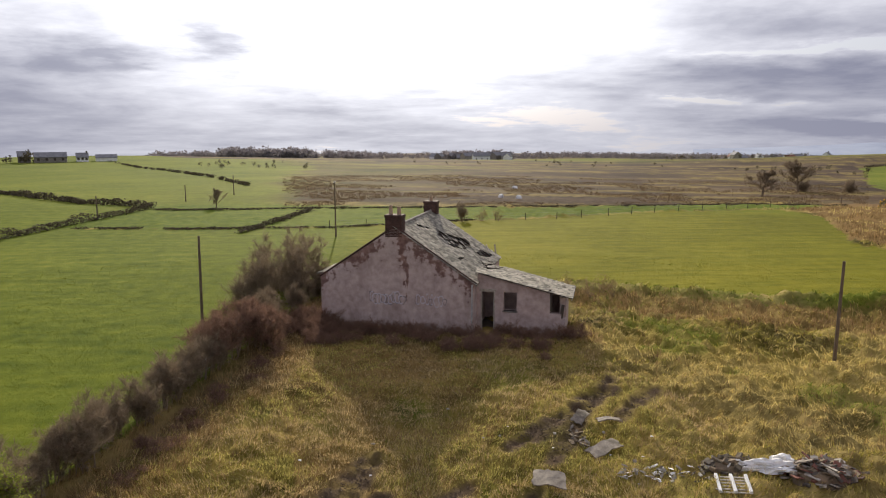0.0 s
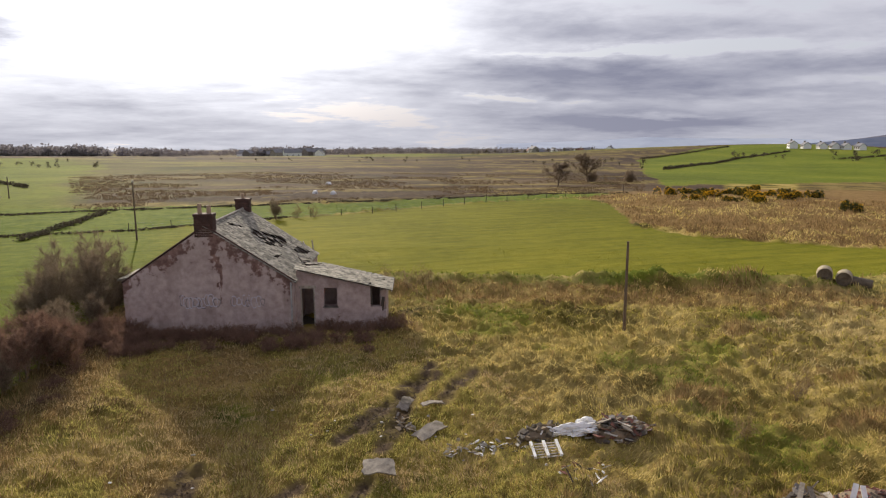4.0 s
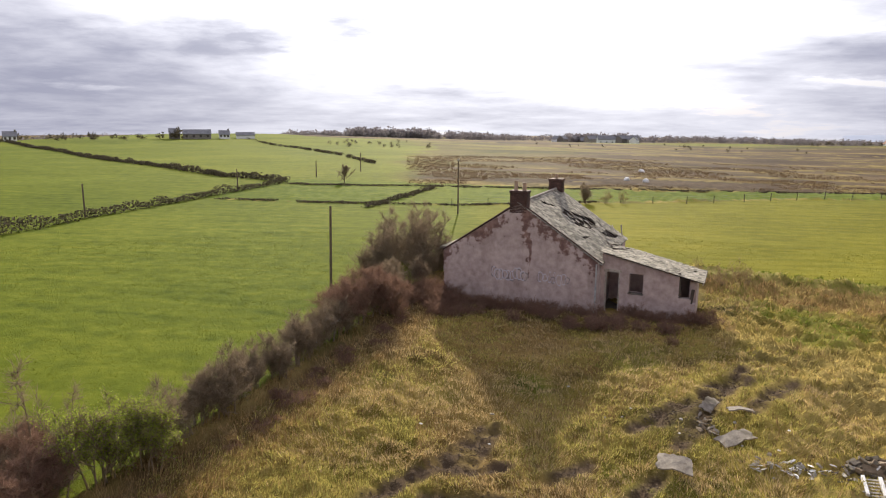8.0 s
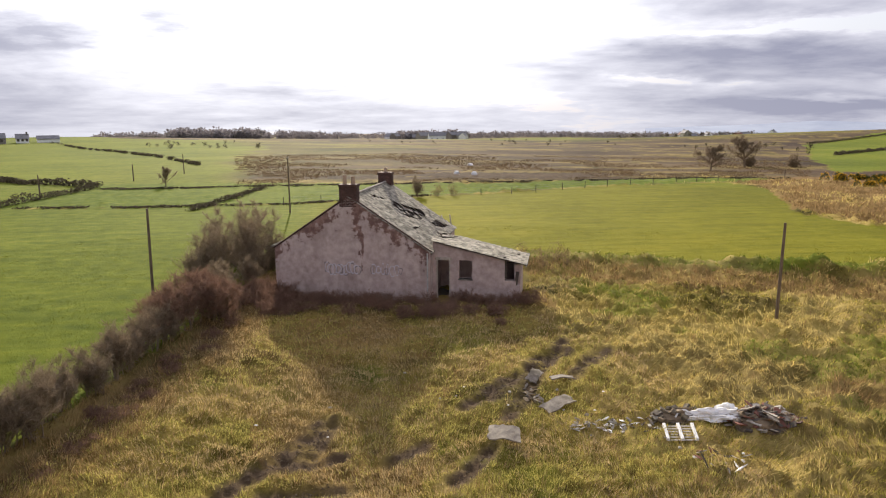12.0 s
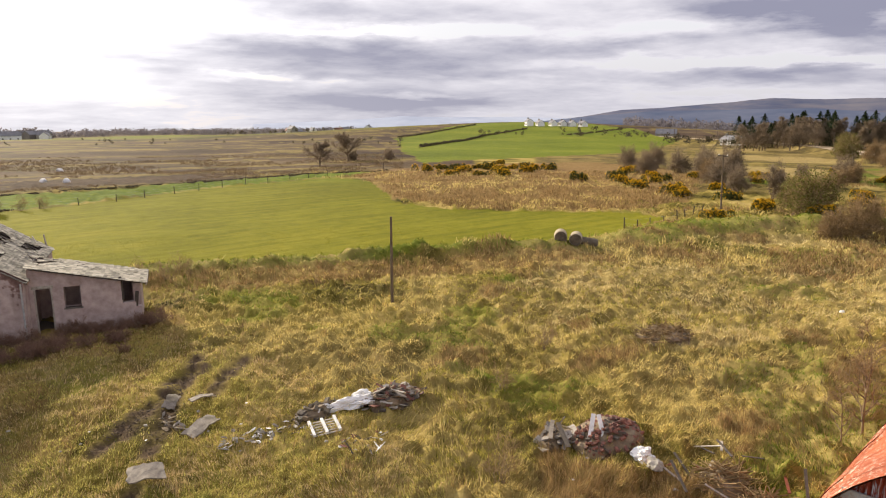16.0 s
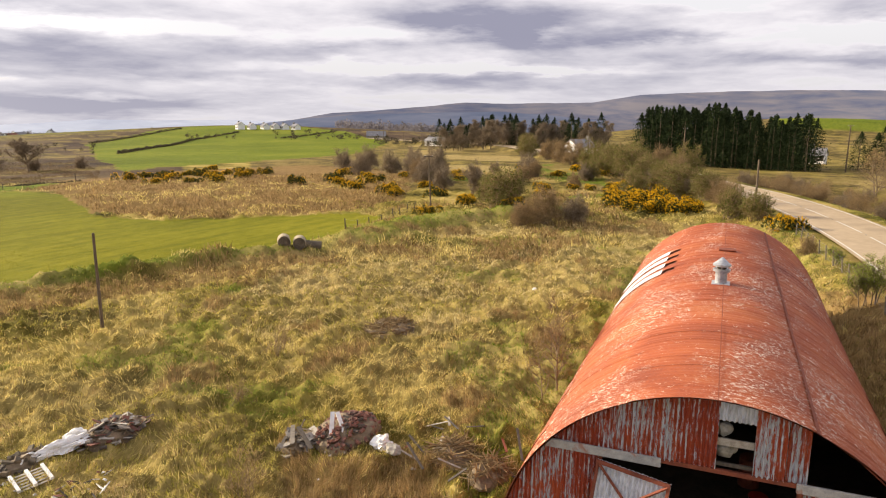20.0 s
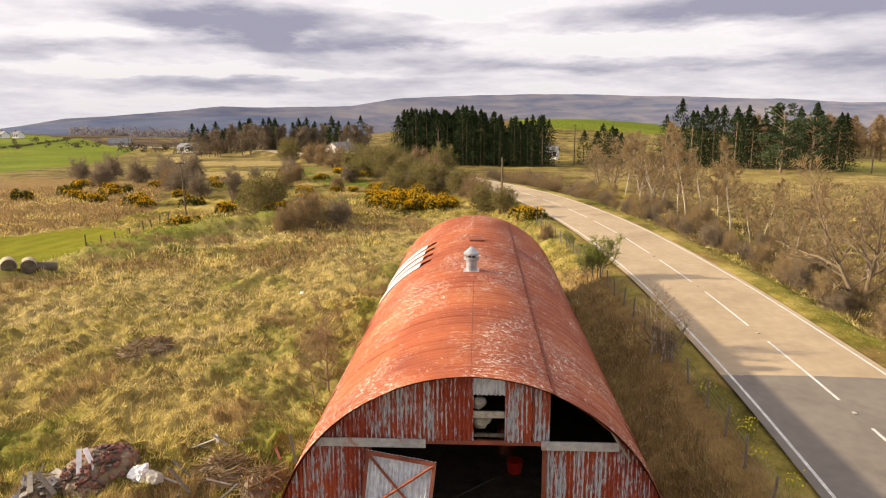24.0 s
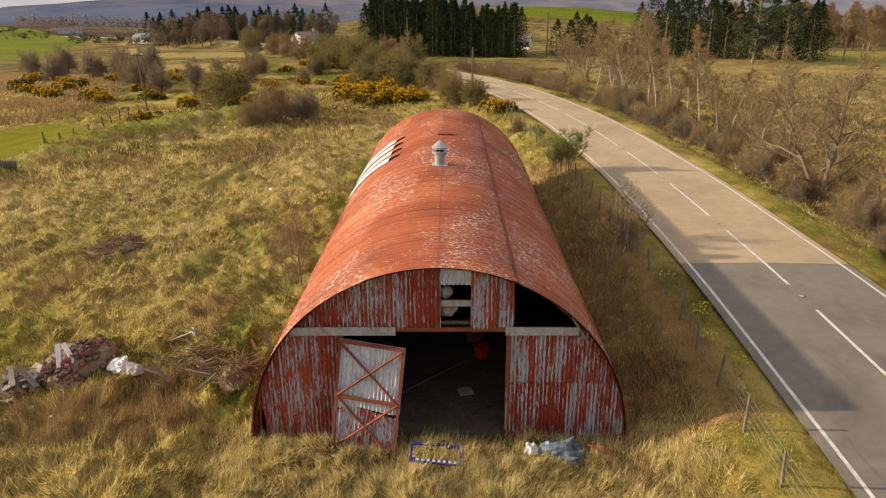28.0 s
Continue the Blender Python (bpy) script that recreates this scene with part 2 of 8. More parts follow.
def ground_material():
    m, t, b = material("ground_cover", 0.95, 0.0, 0.045)
    za = t.nodes.new("ShaderNodeAttribute")
    za.attribute_name = "zone_a"
    zb = t.nodes.new("ShaderNodeAttribute")
    zb.attribute_name = "zone_b"
    sa, sb = t.nodes.new("ShaderNodeSeparateColor"), t.nodes.new("ShaderNodeSeparateColor")
    wire(t, za, sa)
    wire(t, zb, sb)
    vec = place(t)
    n1, n2, n3 = noisen(t, vec, 0.16, 5.0), noisen(t, vec, 0.9, 5.0, 0.6), noisen(t, vec, 6.0, 4.0, 0.65)
    nfar = noisen(t, vec, 0.02, 6.0, 0.6, 0.3)
    n4 = noisen(t, vec, 22.0, 3.0, 0.7)
    tex = mixc(t, 0.5, n2, mixc(t, 0.4, n3, n4))
    tone = mixc(t, 0.45, n1, tex)
    rough = ramp(t, tone, [(0.38, (0.040, 0.034, 0.010)), (0.46, (0.130, 0.105, 0.022)), (0.53, (0.275, 0.210, 0.052)), (0.62, (0.40, 0.30, 0.105))])
    rowed = noisen(t, place(t, (0.22, 1.6, 1.0)), 0.55, 4.0, 0.6, 0.6)
    sward = mixc(t, 0.26, mixc(t, 0.55, tex, nfar), rowed)
    field = ramp(t, sward, [(0.38, (0.088, 0.092, 0.006)), (0.50, (0.165, 0.160, 0.011)), (0.61, (0.250, 0.222, 0.020))])
    strip = ramp(t, mixc(t, 0.25, mixc(t, 0.5, n2, nfar), rowed), [(0.38, (0.055, 0.088, 0.007)), (0.50, (0.105, 0.140, 0.012)), (0.62, (0.170, 0.190, 0.020))])
    bog = ramp(t, mixc(t, 0.65, n2, nfar), [(0.40, (0.036, 0.024, 0.017)), (0.5, (0.074, 0.048, 0.030)), (0.60, (0.130, 0.092, 0.050))])
    rush = ramp(t, tex, [(0.35, (0.12, 0.070, 0.026)), (0.62, (0.28, 0.175, 0.070))])
    straw = ramp(t, tex, [(0.35, (0.20, 0.145, 0.048)), (0.62, (0.42, 0.315, 0.13))])
    mud = ramp(t, tex, [(0.35, (0.045, 0.030, 0.018)), (0.62, (0.105, 0.072, 0.046))])
    col = rough
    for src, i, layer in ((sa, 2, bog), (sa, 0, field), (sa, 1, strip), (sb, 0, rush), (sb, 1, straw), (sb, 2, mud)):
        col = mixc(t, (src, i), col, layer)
    wire(t, col, b)
    bump(t, b, tex, 1.0, 0.16)
    return m


def red_iron(name, wear, grey_col=(0.36, 0.36, 0.37), stretch=(1, 1, 1), scale=1.2, pitch=0.0, tint=(1.0, 1.0, 1.0)):
    """Red oxide paint flaking from galvanised iron."""
    m, t, b = material(name, 0.62, 0.0, 0.35)
    vec = place(t, stretch)
    n1, n2, n3 = noisen(t, vec, scale, 6.0, 0.65, 0.3), noisen(t, vec, scale * 7, 5.0, 0.7), noisen(t, place(t), 0.5, 3.0)
    o = t.nodes.new("ShaderNodeObjectInfo")
    shift = mathn(t, "MULTIPLY", mathn(t, "SUBTRACT", (o, 5), 0.5), 0.02)
    flake = mathn(t, "ADD", mixc(t, 0.45, n1, n2), shift)
    speck = ramp(t, noisen(t, vec, scale * 3.2, 6.0, 0.78), [(0.545, grey(0)), (0.575, grey(1))])
    patchy = ramp(t, noisen(t, place(t, (0.7, 1.5, 1.5)), 0.36, 5.0, 0.65), [(0.45, grey(0.02)), (0.60, grey(1.0))])
    if pitch:
        sy = t.nodes.new("ShaderNodeSeparateXYZ")
        own = coords(t)
        t.links.new(own[0].outputs[0], sy.inputs[0])
        crest = mathn(t, "COSINE", mathn(t, "MULTIPLY", (sy, 1), 2 * math.pi / pitch))
        flake = mathn(t, "SUBTRACT", flake, mathn(t, "MULTIPLY", crest, 0.035))
    mask = mixc(t, mixc(t, 1.0, speck, patchy, "MULTIPLY"), ramp(t, flake, [(wear, grey(0)), (wear + 0.03, grey(1))]), grey(1.0))
    red = ramp(t, mixc(t, 0.5, n3, n2), [(0.34, (0.20, 0.046, 0.020)), (0.5, (0.35, 0.092, 0.030)), (0.66, (0.46, 0.155, 0.048))])
    bare = ramp(t, n2, [(0.35, tuple(v * 0.7 for v in grey_col)), (0.6, tuple(min(1, v * 1.35) for v in grey_col))])
    red = mixc(t, 1.0, red, tint, "MULTIPLY")
    red = mixc(t, 1.0, red, ramp(t, o, [(0.0, grey(0.92)), (1.0, grey(1.05))], 5), "MULTIPLY")
    col = mixc(t, mask, red, bare)
    wire(t, col, b)
    rg = mixc(t, mask, grey(0.68), grey(0.45))
    wire(t, rg, b, "Roughness")
    bump(t, b, mask, 0.25, 0.004)
    return m


M = {}
M["ground"] = ground_material()
M["asphalt"] = varied("asphalt", (0.32, 0.240, 0.150), (0.42, 0.318, 0.205), 0.35, (1, 1, 1), 0.85, third=(0.285, 0.214, 0.138), bumpy=0.25)
M["asphalt_new"] = varied("newer_asphalt", (0.145, 0.122, 0.100), (0.20, 0.170, 0.140), 0.35, (1, 1, 1), 0.85, third=(0.115, 0.10, 0.085), bumpy=0.25)
M["line"] = varied("road_paint", (0.42, 0.40, 0.35), (0.72, 0.70, 0.64), 4.0, rough=0.6)
M["roof_red"] = red_iron("red_iron_roof", 0.60, (0.60, 0.53, 0.44), (3.4, 1.4, 1.4), 1.9, tint=(0.92, 0.80, 0.78))
M["wall_red"] = red_iron("red_iron_wall", 0.535, (0.34, 0.36, 0.39), (4.0, 4.0, 0.7), 1.0, 0.105, (0.85, 0.5, 0.62))
M["wall_red2"] = red_iron("red_iron_wall_worn", 0.50, (0.34, 0.36, 0.39), (4.0, 4.0, 0.7), 1.0, 0.105, (0.9, 0.6, 0.7))
M["door_iron"] = red_iron("pale_iron", 0.36, (0.46, 0.48, 0.52), (2.2, 2.2, 0.5), 1.0)
M["rust"] = varied("rusty_frame", (0.14, 0.040, 0.024), (0.27, 0.075, 0.04), 3.0, rough=0.8)
M["board"] = varied("weathered_board", (0.27, 0.27, 0.265), (0.46, 0.45, 0.43), 2.0, (3, 3, 3), third=(0.33, 0.16, 0.11))
M["dark_wood"] = varied("old_wood", (0.050, 0.040, 0.032), (0.12, 0.098, 0.078), 4.0, (3, 3, 0.6))
M["pole_wood"] = varied("pole_wood", (0.085, 0.062, 0.042), (0.19, 0.142, 0.098), 4.0, (3, 3, 0.5))
M["post_wood"] = varied("weathered_post", (0.11, 0.085, 0.062), (0.24, 0.19, 0.14), 4.0, (2, 2, 0.7))
M["pale_wood"] = varied("grey_wood", (0.25, 0.22, 0.18), (0.46, 0.42, 0.36), 4.0, (2, 2, 2))
M["galv"] = varied("galvanised", (0.26, 0.27, 0.29), (0.48, 0.49, 0.51), 5.0, rough=0.45, metal=0.4)
M["skylight"] = varied("pale_sheet", (0.50, 0.52, 0.54), (0.72, 0.73, 0.74), 2.0, rough=0.5)
M["soil"] = varied("earth_floor", (0.05, 0.04, 0.03), (0.12, 0.095, 0.07), 1.5)
M["slate"] = varied("slate", (0.19, 0.172, 0.138), (0.37, 0.335, 0.270), 2.0, rough=0.85, per=0.55, third=(0.11, 0.097, 0.072), spec=0.15, island=True)
M["dark_in"] = varied("old_plaster", (0.10, 0.085, 0.075), (0.22, 0.19, 0.165), 1.5)
M["sooty"] = varied("sooty_brick", (0.050, 0.030, 0.026), (0.125, 0.068, 0.054), 3.0, per=0.3, third=(0.04, 0.034, 0.03))
M["earth"] = varied("loose_earth", (0.13, 0.095, 0.06), (0.26, 0.195, 0.125), 3.0)
M["brick"] = varied("brick", (0.13, 0.055, 0.040), (0.28, 0.125, 0.088), 3.0, per=0.3, third=(0.06, 0.05, 0.045))
M["pot"] = varied("clay_pot", (0.32, 0.22, 0.15), (0.48, 0.36, 0.26), 4.0)
M["concrete"] = varied("concrete", (0.22, 0.20, 0.165), (0.40, 0.37, 0.32), 2.5, third=(0.15, 0.135, 0.09))
M["old_sheet"] = varied("old_roofing", (0.15, 0.125, 0.10), (0.30, 0.26, 0.21), 3.0, third=(0.10, 0.082, 0.058))
M["white_bag"] = varied("white_plastic", (0.62, 0.60, 0.58), (0.86, 0.85, 0.83), 3.0, rough=0.5)
M["white_wall"] = varied("white_harling", (0.78, 0.77, 0.74), (0.90, 0.89, 0.86), 0.6)
M["grey_roof"] = varied("grey_roof", (0.15, 0.15, 0.16), (0.27, 0.26, 0.27), 0.6)
M["stone"] = varied("stone", (0.13, 0.115, 0.10), (0.30, 0.27, 0.235), 2.0, per=0.3)
M["bark"] = varied("bark", (0.13, 0.092, 0.058), (0.27, 0.200, 0.125), 5.0, (2, 2, 0.6))
M["birch"] = varied("birch_bark", (0.25, 0.20, 0.145), (0.56, 0.49, 0.39), 3.0, (1, 1, 3), third=(0.10, 0.08, 0.07))
M["twig"] = leafy("twigs", (0.125, 0.096, 0.066), (0.30, 0.232, 0.160), thin=0.35)
M["twig_red"] = leafy("red_twigs", (0.135, 0.082, 0.060), (0.29, 0.180, 0.130), thin=0.35)
M["twig_gold"] = leafy("golden_twigs", (0.15, 0.105, 0.055), (0.35, 0.245, 0.130), thin=0.3)
M["bud"] = leafy("young_leaves", (0.15, 0.20, 0.025), (0.34, 0.39, 0.07), thin=0.55)
M["olive"] = leafy("olive_leaves", (0.085, 0.090, 0.020), (0.20, 0.19, 0.055), thin=0.3)
M["needle"] = leafy("needles", (0.010, 0.018, 0.008), (0.040, 0.056, 0.022), thin=0.1)
M["pine"] = leafy("pine_needles", (0.022, 0.036, 0.017), (0.070, 0.092, 0.044), thin=0.12)
M["gorse"] = leafy("gorse_green", (0.035, 0.045, 0.014), (0.095, 0.10, 0.032), thin=0.15)
M["flower"] = leafy("gorse_flowers", (0.52, 0.27, 0.008), (0.80, 0.47, 0.02), thin=0.3)
M["daffodil"] = leafy("daffodil_petals", (0.60, 0.48, 0.02), (0.80, 0.68, 0.05), thin=0.3)
M["blade"] = leafy("dry_grass", (0.10, 0.078, 0.022), (0.82, 0.65, 0.245), 0.9, thin=0.3)
M["blade_green"] = leafy("green_grass", (0.075, 0.078, 0.012), (0.50, 0.425, 0.090), 0.9, thin=0.35)
M["lush"] = leafy("lush_grass", (0.055, 0.085, 0.010), (0.22, 0.285, 0.040), 0.9, thin=0.35)
M["blade_straw"] = leafy("straw", (0.33, 0.262, 0.110), (0.78, 0.63, 0.31), 0.9, thin=0.3)
M["turf"] = leafy("short_turf", (0.095, 0.094, 0.024), (0.56, 0.49, 0.145), 1.2, thin=0.35)
M["turf_dry"] = leafy("matted_turf", (0.14, 0.105, 0.050), (0.62, 0.47, 0.245), 1.2, thin=0.35)
M["blade_rush"] = leafy("brown_rushes", (0.125, 0.080, 0.034), (0.42, 0.285, 0.130), 0.9, thin=0.3)
# skyline woods: distance haze is put into this pale grey-mauve colour
M["hazed_wood"] = leafy("hazed_far_trees", (0.15, 0.136, 0.142), (0.25, 0.228, 0.238), 0.05, thin=0.4)
M["hedge_far"] = leafy("hedge_twigs", (0.050, 0.044, 0.030), (0.12, 0.100, 0.066), 0.1, thin=0.2)
M["bog_rush"] = leafy("bog_rushes", (0.075, 0.050, 0.030), (0.19, 0.135, 0.08), 0.1, thin=0.3)
M["tub"] = varied("red_plastic", (0.42, 0.018, 0.016), (0.60, 0.04, 0.03), 4.0, rough=0.45)
M["mud"] = varied("dark_mud", (0.060, 0.041, 0.026), (0.145, 0.102, 0.068), 4.0)
M["blue"] = varied("blue_plastic", (0.018, 0.025, 0.16), (0.04, 0.05, 0.28), 3.0, rough=0.5)
M["tarp"] = varied("grey_blue_sheet", (0.055, 0.08, 0.11), (0.22, 0.27, 0.32), 4.0, rough=0.5)
M["bale"] = varied("hay_bale", (0.24, 0.195, 0.125), (0.40, 0.335, 0.225), 2.0, (1, 1, 3))
# bale ends carry their shade in this dark colour; rotten hay uses it too
M["hay_shade_rot"] = varied("hay_shaded_and_rotten", (0.065, 0.052, 0.036), (0.16, 0.13, 0.088), 3.0)
M["wire"] = varied("wire", (0.20, 0.20, 0.20), (0.34, 0.34, 0.34), 5.0, metal=0.6, rough=0.5)


def wall_material():
    """Dirty pink-grey render, worn off to brick and stone in patches."""
    m, t, b = material("old_render", 0.92, 0.0, 0.2)
    vec = place(t)
    n1, n2, n3 = noisen(t, vec, 0.55, 6.0, 0.65, 0.4), noisen(t, vec, 3.2, 5.0), noisen(t, place(t, (1, 1, 0.25)), 1.3, 5.0)
    base = ramp(t, mixc(t, 0.5, n1, n2), [(0.36, (0.31, 0.235, 0.212)), (0.50, (0.43, 0.340, 0.312)), (0.64, (0.53, 0.430, 0.395))])
    streak = ramp(t, n3, [(0.54, grey(0)), (0.72, grey(0.45))])
    col = mixc(t, streak, base, (0.20, 0.135, 0.11))
    sep2 = t.nodes.new("ShaderNodeSeparateXYZ")
    t.links.new(vec[0].outputs[0], sep2.inputs[0])
    across = t.nodes.new("ShaderNodeVectorMath")
    across.operation = "DOT_PRODUCT"
    across.inputs[1].default_value = (-0.963, 0.268, 0.0)
    t.links.new(vec[0].outputs[0], across.inputs[0])
    off = mathn(t, "ADD", (across, 1), 3.2 * 0.963 - 36.2 * 0.268 - 4.5)
    mixn = mixc(t, 0.45, n1, n2)
    fall = mathn(t, "SUBTRACT", mathn(t, "SUBTRACT", 5.72, mathn(t, "MULTIPLY", mathn(t, "ABSOLUTE", off), 0.65)), (sep2, 2))
    verge = ramp(t, mathn(t, "ADD", mathn(t, "MULTIPLY", fall, 0.20), mathn(t, "MULTIPLY", mathn(t, "SUBTRACT", mixn, 0.5), 1.5)), [(0.03, grey(0.85)), (0.10, grey(0))])
    run = mathn(t, "ABSOLUTE", mathn(t, "ADD", mathn(t, "ADD", off, 0.55), mathn(t, "MULTIPLY", mathn(t, "SUBTRACT", n1, 0.5), 2.2)))
    run2 = mathn(t, "ADD", run, mathn(t, "MULTIPLY", mathn(t, "SUBTRACT", 5.2, (sep2, 2)), 0.075))
    scar = ramp(t, mathn(t, "ADD", run2, mathn(t, "MULTIPLY", mathn(t, "SUBTRACT", n2, 0.5), 0.5)), [(0.22, grey(0.9)), (0.30, grey(0))])
    worn = mixc(t, 1.0, verge, scar, "LIGHTEN")
    masonry = ramp(t, n2, [(0.40, (0.13, 0.070, 0.056)), (0.60, (0.25, 0.145, 0.12))])
    here = mathn(t, "GREATER_THAN", off, -4.45)
    col = mixc(t, mathn(t, "MULTIPLY", worn, here), col, masonry)
    wire(t, col, b)
    bump(t, b, n2, 0.4, 0.02)
    return m


M["render"] = wall_material()

# ---------------------------------------------------------------- mesh tools
def obj(name, bm, mats, parent=None, label=""):
    me = bpy.data.meshes.new(name)
    bm.to_mesh(me)
    bm.free()
    for mt in (mats if isinstance(mats, (list, tuple)) else [mats]):
        me.materials.append(mt)
    ob = new(name, me)
    if parent:
        ob.parent = parent
    if label:
        ob["label"] = label
    return ob


def part(name, bm, mat, parent, label=""):
    return obj(name, bm, mat, parent, label)


def raw(name, verts, faces, mats, parent=None, label="", smooth=False):
    me = bpy.data.meshes.new(name)
    me.from_pydata(verts, [], faces)
    for mt in (mats if isinstance(mats, (list, tuple)) else [mats]):
        me.materials.append(mt)
    if smooth:
        me.polygons.foreach_set("use_smooth", [True] * len(me.polygons))
    me.update()
    ob = new(name, me)
    if parent:
        ob.parent = parent
    if label:
        ob["label"] = label
    return ob


def thing(name, m, label, category, group="", kind=""):
    e = new(name)
    e.matrix_basis = m
    return tagged(e, label, category, group, kind)


def box(bm, x0, x1, y0, y1, z0, z1, bev=0.0, m=None):
    geo = bmesh.ops.create_cube(bm, size=1.0, matrix=Matrix.Translation(((x0 + x1) / 2, (y0 + y1) / 2, (z0 + z1) / 2)) @ Matrix.Diagonal((x1 - x0, y1 - y0, z1 - z0, 1)))
    if bev:
        es = list({e for v in geo["verts"] for e in v.link_edges})
        vs = bmesh.ops.bevel(bm, geom=es, offset=bev, segments=1, affect="EDGES")["verts"]
    else:
        vs = geo["verts"]
    if m is not None:
        bmesh.ops.transform(bm, matrix=m, verts=list(set(vs) | set(v for v in geo["verts"] if v.is_valid)))
    return bm


def boxm(*a, bev=0.0, m=None):
    return box(bmesh.new(), *a, bev=bev, m=m)


def prism(poly, y0, y1, axis="y"):
    """A solid from an outline in (a, z), drawn out from y0 to y1."""
    bm = bmesh.new()
    mk = (lambda a, z, y: (a, y, z)) if axis == "y" else (lambda a, z, y: (y, a, z))
    f = [bm.verts.new(mk(a, z, y0)) for a, z in poly]
    g = [bm.verts.new(mk(a, z, y1)) for a, z in poly]
    bm.faces.new(f)
    bm.faces.new(g[::-1])
    for i in range(len(poly)):
        j = (i + 1) % len(poly)
        bm.faces.new((f[j], f[i], g[i], g[j]))
    bmesh.ops.recalc_face_normals(bm, faces=bm.faces)
    return bm


def rod(bm, a, b, r0, r1=None, n=8):
    a, b = Vector(a), Vector(b)
    d = b - a
    m = Matrix.Translation((a + b) / 2) @ d.to_track_quat("Z", "Y").to_matrix().to_4x4()
    bmesh.ops.create_cone(bm, cap_ends=True, segments=n, radius1=r0, radius2=r0 if r1 is None else r1, depth=d.length, matrix=m)
    return bm


def rodm(*a, **k):
    return rod(bmesh.new(), *a, **k)


class Geo:
    """Collects plain triangles and quads."""

    def __init__(self):
        self.v, self.f = [], []

    def tube(self, a, b, r0, r1, n=3):
        a, b = np.asarray(a, float), np.asarray(b, float)
        d = b - a
        d /= np.linalg.norm(d) + 1e-9
        s = np.cross(d, (0.31, 0.2, 0.93) if abs(d[2]) < 0.9 else (1.0, 0.1, 0.0))
        s /= np.linalg.norm(s)
        w = np.cross(d, s)
        k = len(self.v)
        for p, r in ((a, r0), (b, r1)):
            for i in range(n):
                t = 2 * math.pi * i / n
                self.v.append(tuple(p + r * (math.cos(t) * s + math.sin(t) * w)))
        for i in range(n):
            j = (i + 1) % n
            self.f.append((k + i, k + j, k + n + j, k + n + i))

    def pipe(self, pts, radii, n=6):
        """One continuous tapered tube through the points."""
        k = len(self.v)
        for p, r in zip(pts, radii):
            for i in range(n):
                t = 2 * math.pi * i / n
                self.v.append((p[0] + r * math.cos(t), p[1] + r * math.sin(t), p[2]))
        for j in range(len(pts) - 1):
            for i in range(n):
                a, b = k + j * n + i, k + j * n + (i + 1) % n
                self.f.append((a, b, b + n, a + n))

    def tri(self, p, q, r):
        k = len(self.v)
        self.v += [tuple(p), tuple(q), tuple(r)]
        self.f.append((k, k + 1, k + 2))

    def leaf(self, c, size, rng):
        n = rng.normal(size=3)
        n /= np.linalg.norm(n)
        s = np.cross(n, rng.normal(size=3))
        s /= np.linalg.norm(s) + 1e-9
        w = np.cross(n, s)
        k = len(self.v)
        self.v += [tuple(c - s * size * 0.5), tuple(c + w * size * 0.35), tuple(c + s * size * 0.5), tuple(c - w * size * 0.35)]
        self.f.append((k, k + 1, k + 2, k + 3))

    def make(self, name, mat, parent=None, label=""):
        return raw(name, self.v, self.f, mat, parent, label)


def lattice(ix, iy, seed):
    h = (ix.astype(np.int64) * 374761393 + iy.astype(np.int64) * 668265263 + seed * 974634599) & 0xFFFFFFFF
    h = ((h ^ (h >> 13)) * 1274126177) & 0xFFFFFFFF
    return ((h ^ (h >> 16)) & 0xFFFF) / 65535.0


def vnoise(x, y, seed=0):
    x, y = np.asarray(x, float), np.asarray(y, float)
    ix, iy = np.floor(x), np.floor(y)
    fx, fy = x - ix, y - iy
    fx, fy = fx * fx * (3 - 2 * fx), fy * fy * (3 - 2 * fy)
    a, b = lattice(ix, iy, seed), lattice(ix + 1, iy, seed)
    c, d = lattice(ix, iy + 1, seed), lattice(ix + 1, iy + 1, seed)
    return (a * (1 - fx) + b * fx) * (1 - fy) + (c * (1 - fx) + d * fx) * fy - 0.5


def fbm(x, y, seed=0, octaves=4):
    return sum(vnoise(x * 2 ** k + 17.3 * k, y * 2 ** k - 9.1 * k, seed + k) * 0.5 ** k for k in range(octaves))


def step(a, b, x):
    t = np.clip((np.asarray(x, float) - a) / (b - a), 0, 1)
    return t * t * (3 - 2 * t)


def inside(poly, x, y):
    res = np.zeros(np.shape(x), bool)
    n = len(poly)
    for i in range(n):
        (x0, y0), (x1, y1) = poly[i], poly[i - 1]
        c = ((y0 > y) != (y1 > y)) & (x < (x1 - x0) * (y - y0) / ((y1 - y0) or 1e-9) + x0)
        res ^= c
    return res


def to_line(line, x, y):
    """Distance to a broken line."""
    best = np.full(np.shape(x), 1e9)
    for (x0, y0), (x1, y1) in zip(line, line[1:]):
        dx, dy = x1 - x0, y1 - y0
        t = np.clip(((x - x0) * dx + (y - y0) * dy) / (dx * dx + dy * dy), 0, 1)
        best = np.minimum(best, np.hypot(x - x0 - t * dx, y - y0 - t * dy))
    return best


def along(line, s):
    """Point and heading at the length s along a broken line."""
    for (x0, y0), (x1, y1) in zip(line, line[1:]):
        d = math.hypot(x1 - x0, y1 - y0)
        if s <= d or (x1, y1) == line[-1]:
            return x0 + (x1 - x0) * s / d, y0 + (y1 - y0) * s / d, math.atan2(y1 - y0, x1 - x0)
        s -= d


def length(line):
    return sum(math.dist(a, b) for a, b in zip(line, line[1:]))


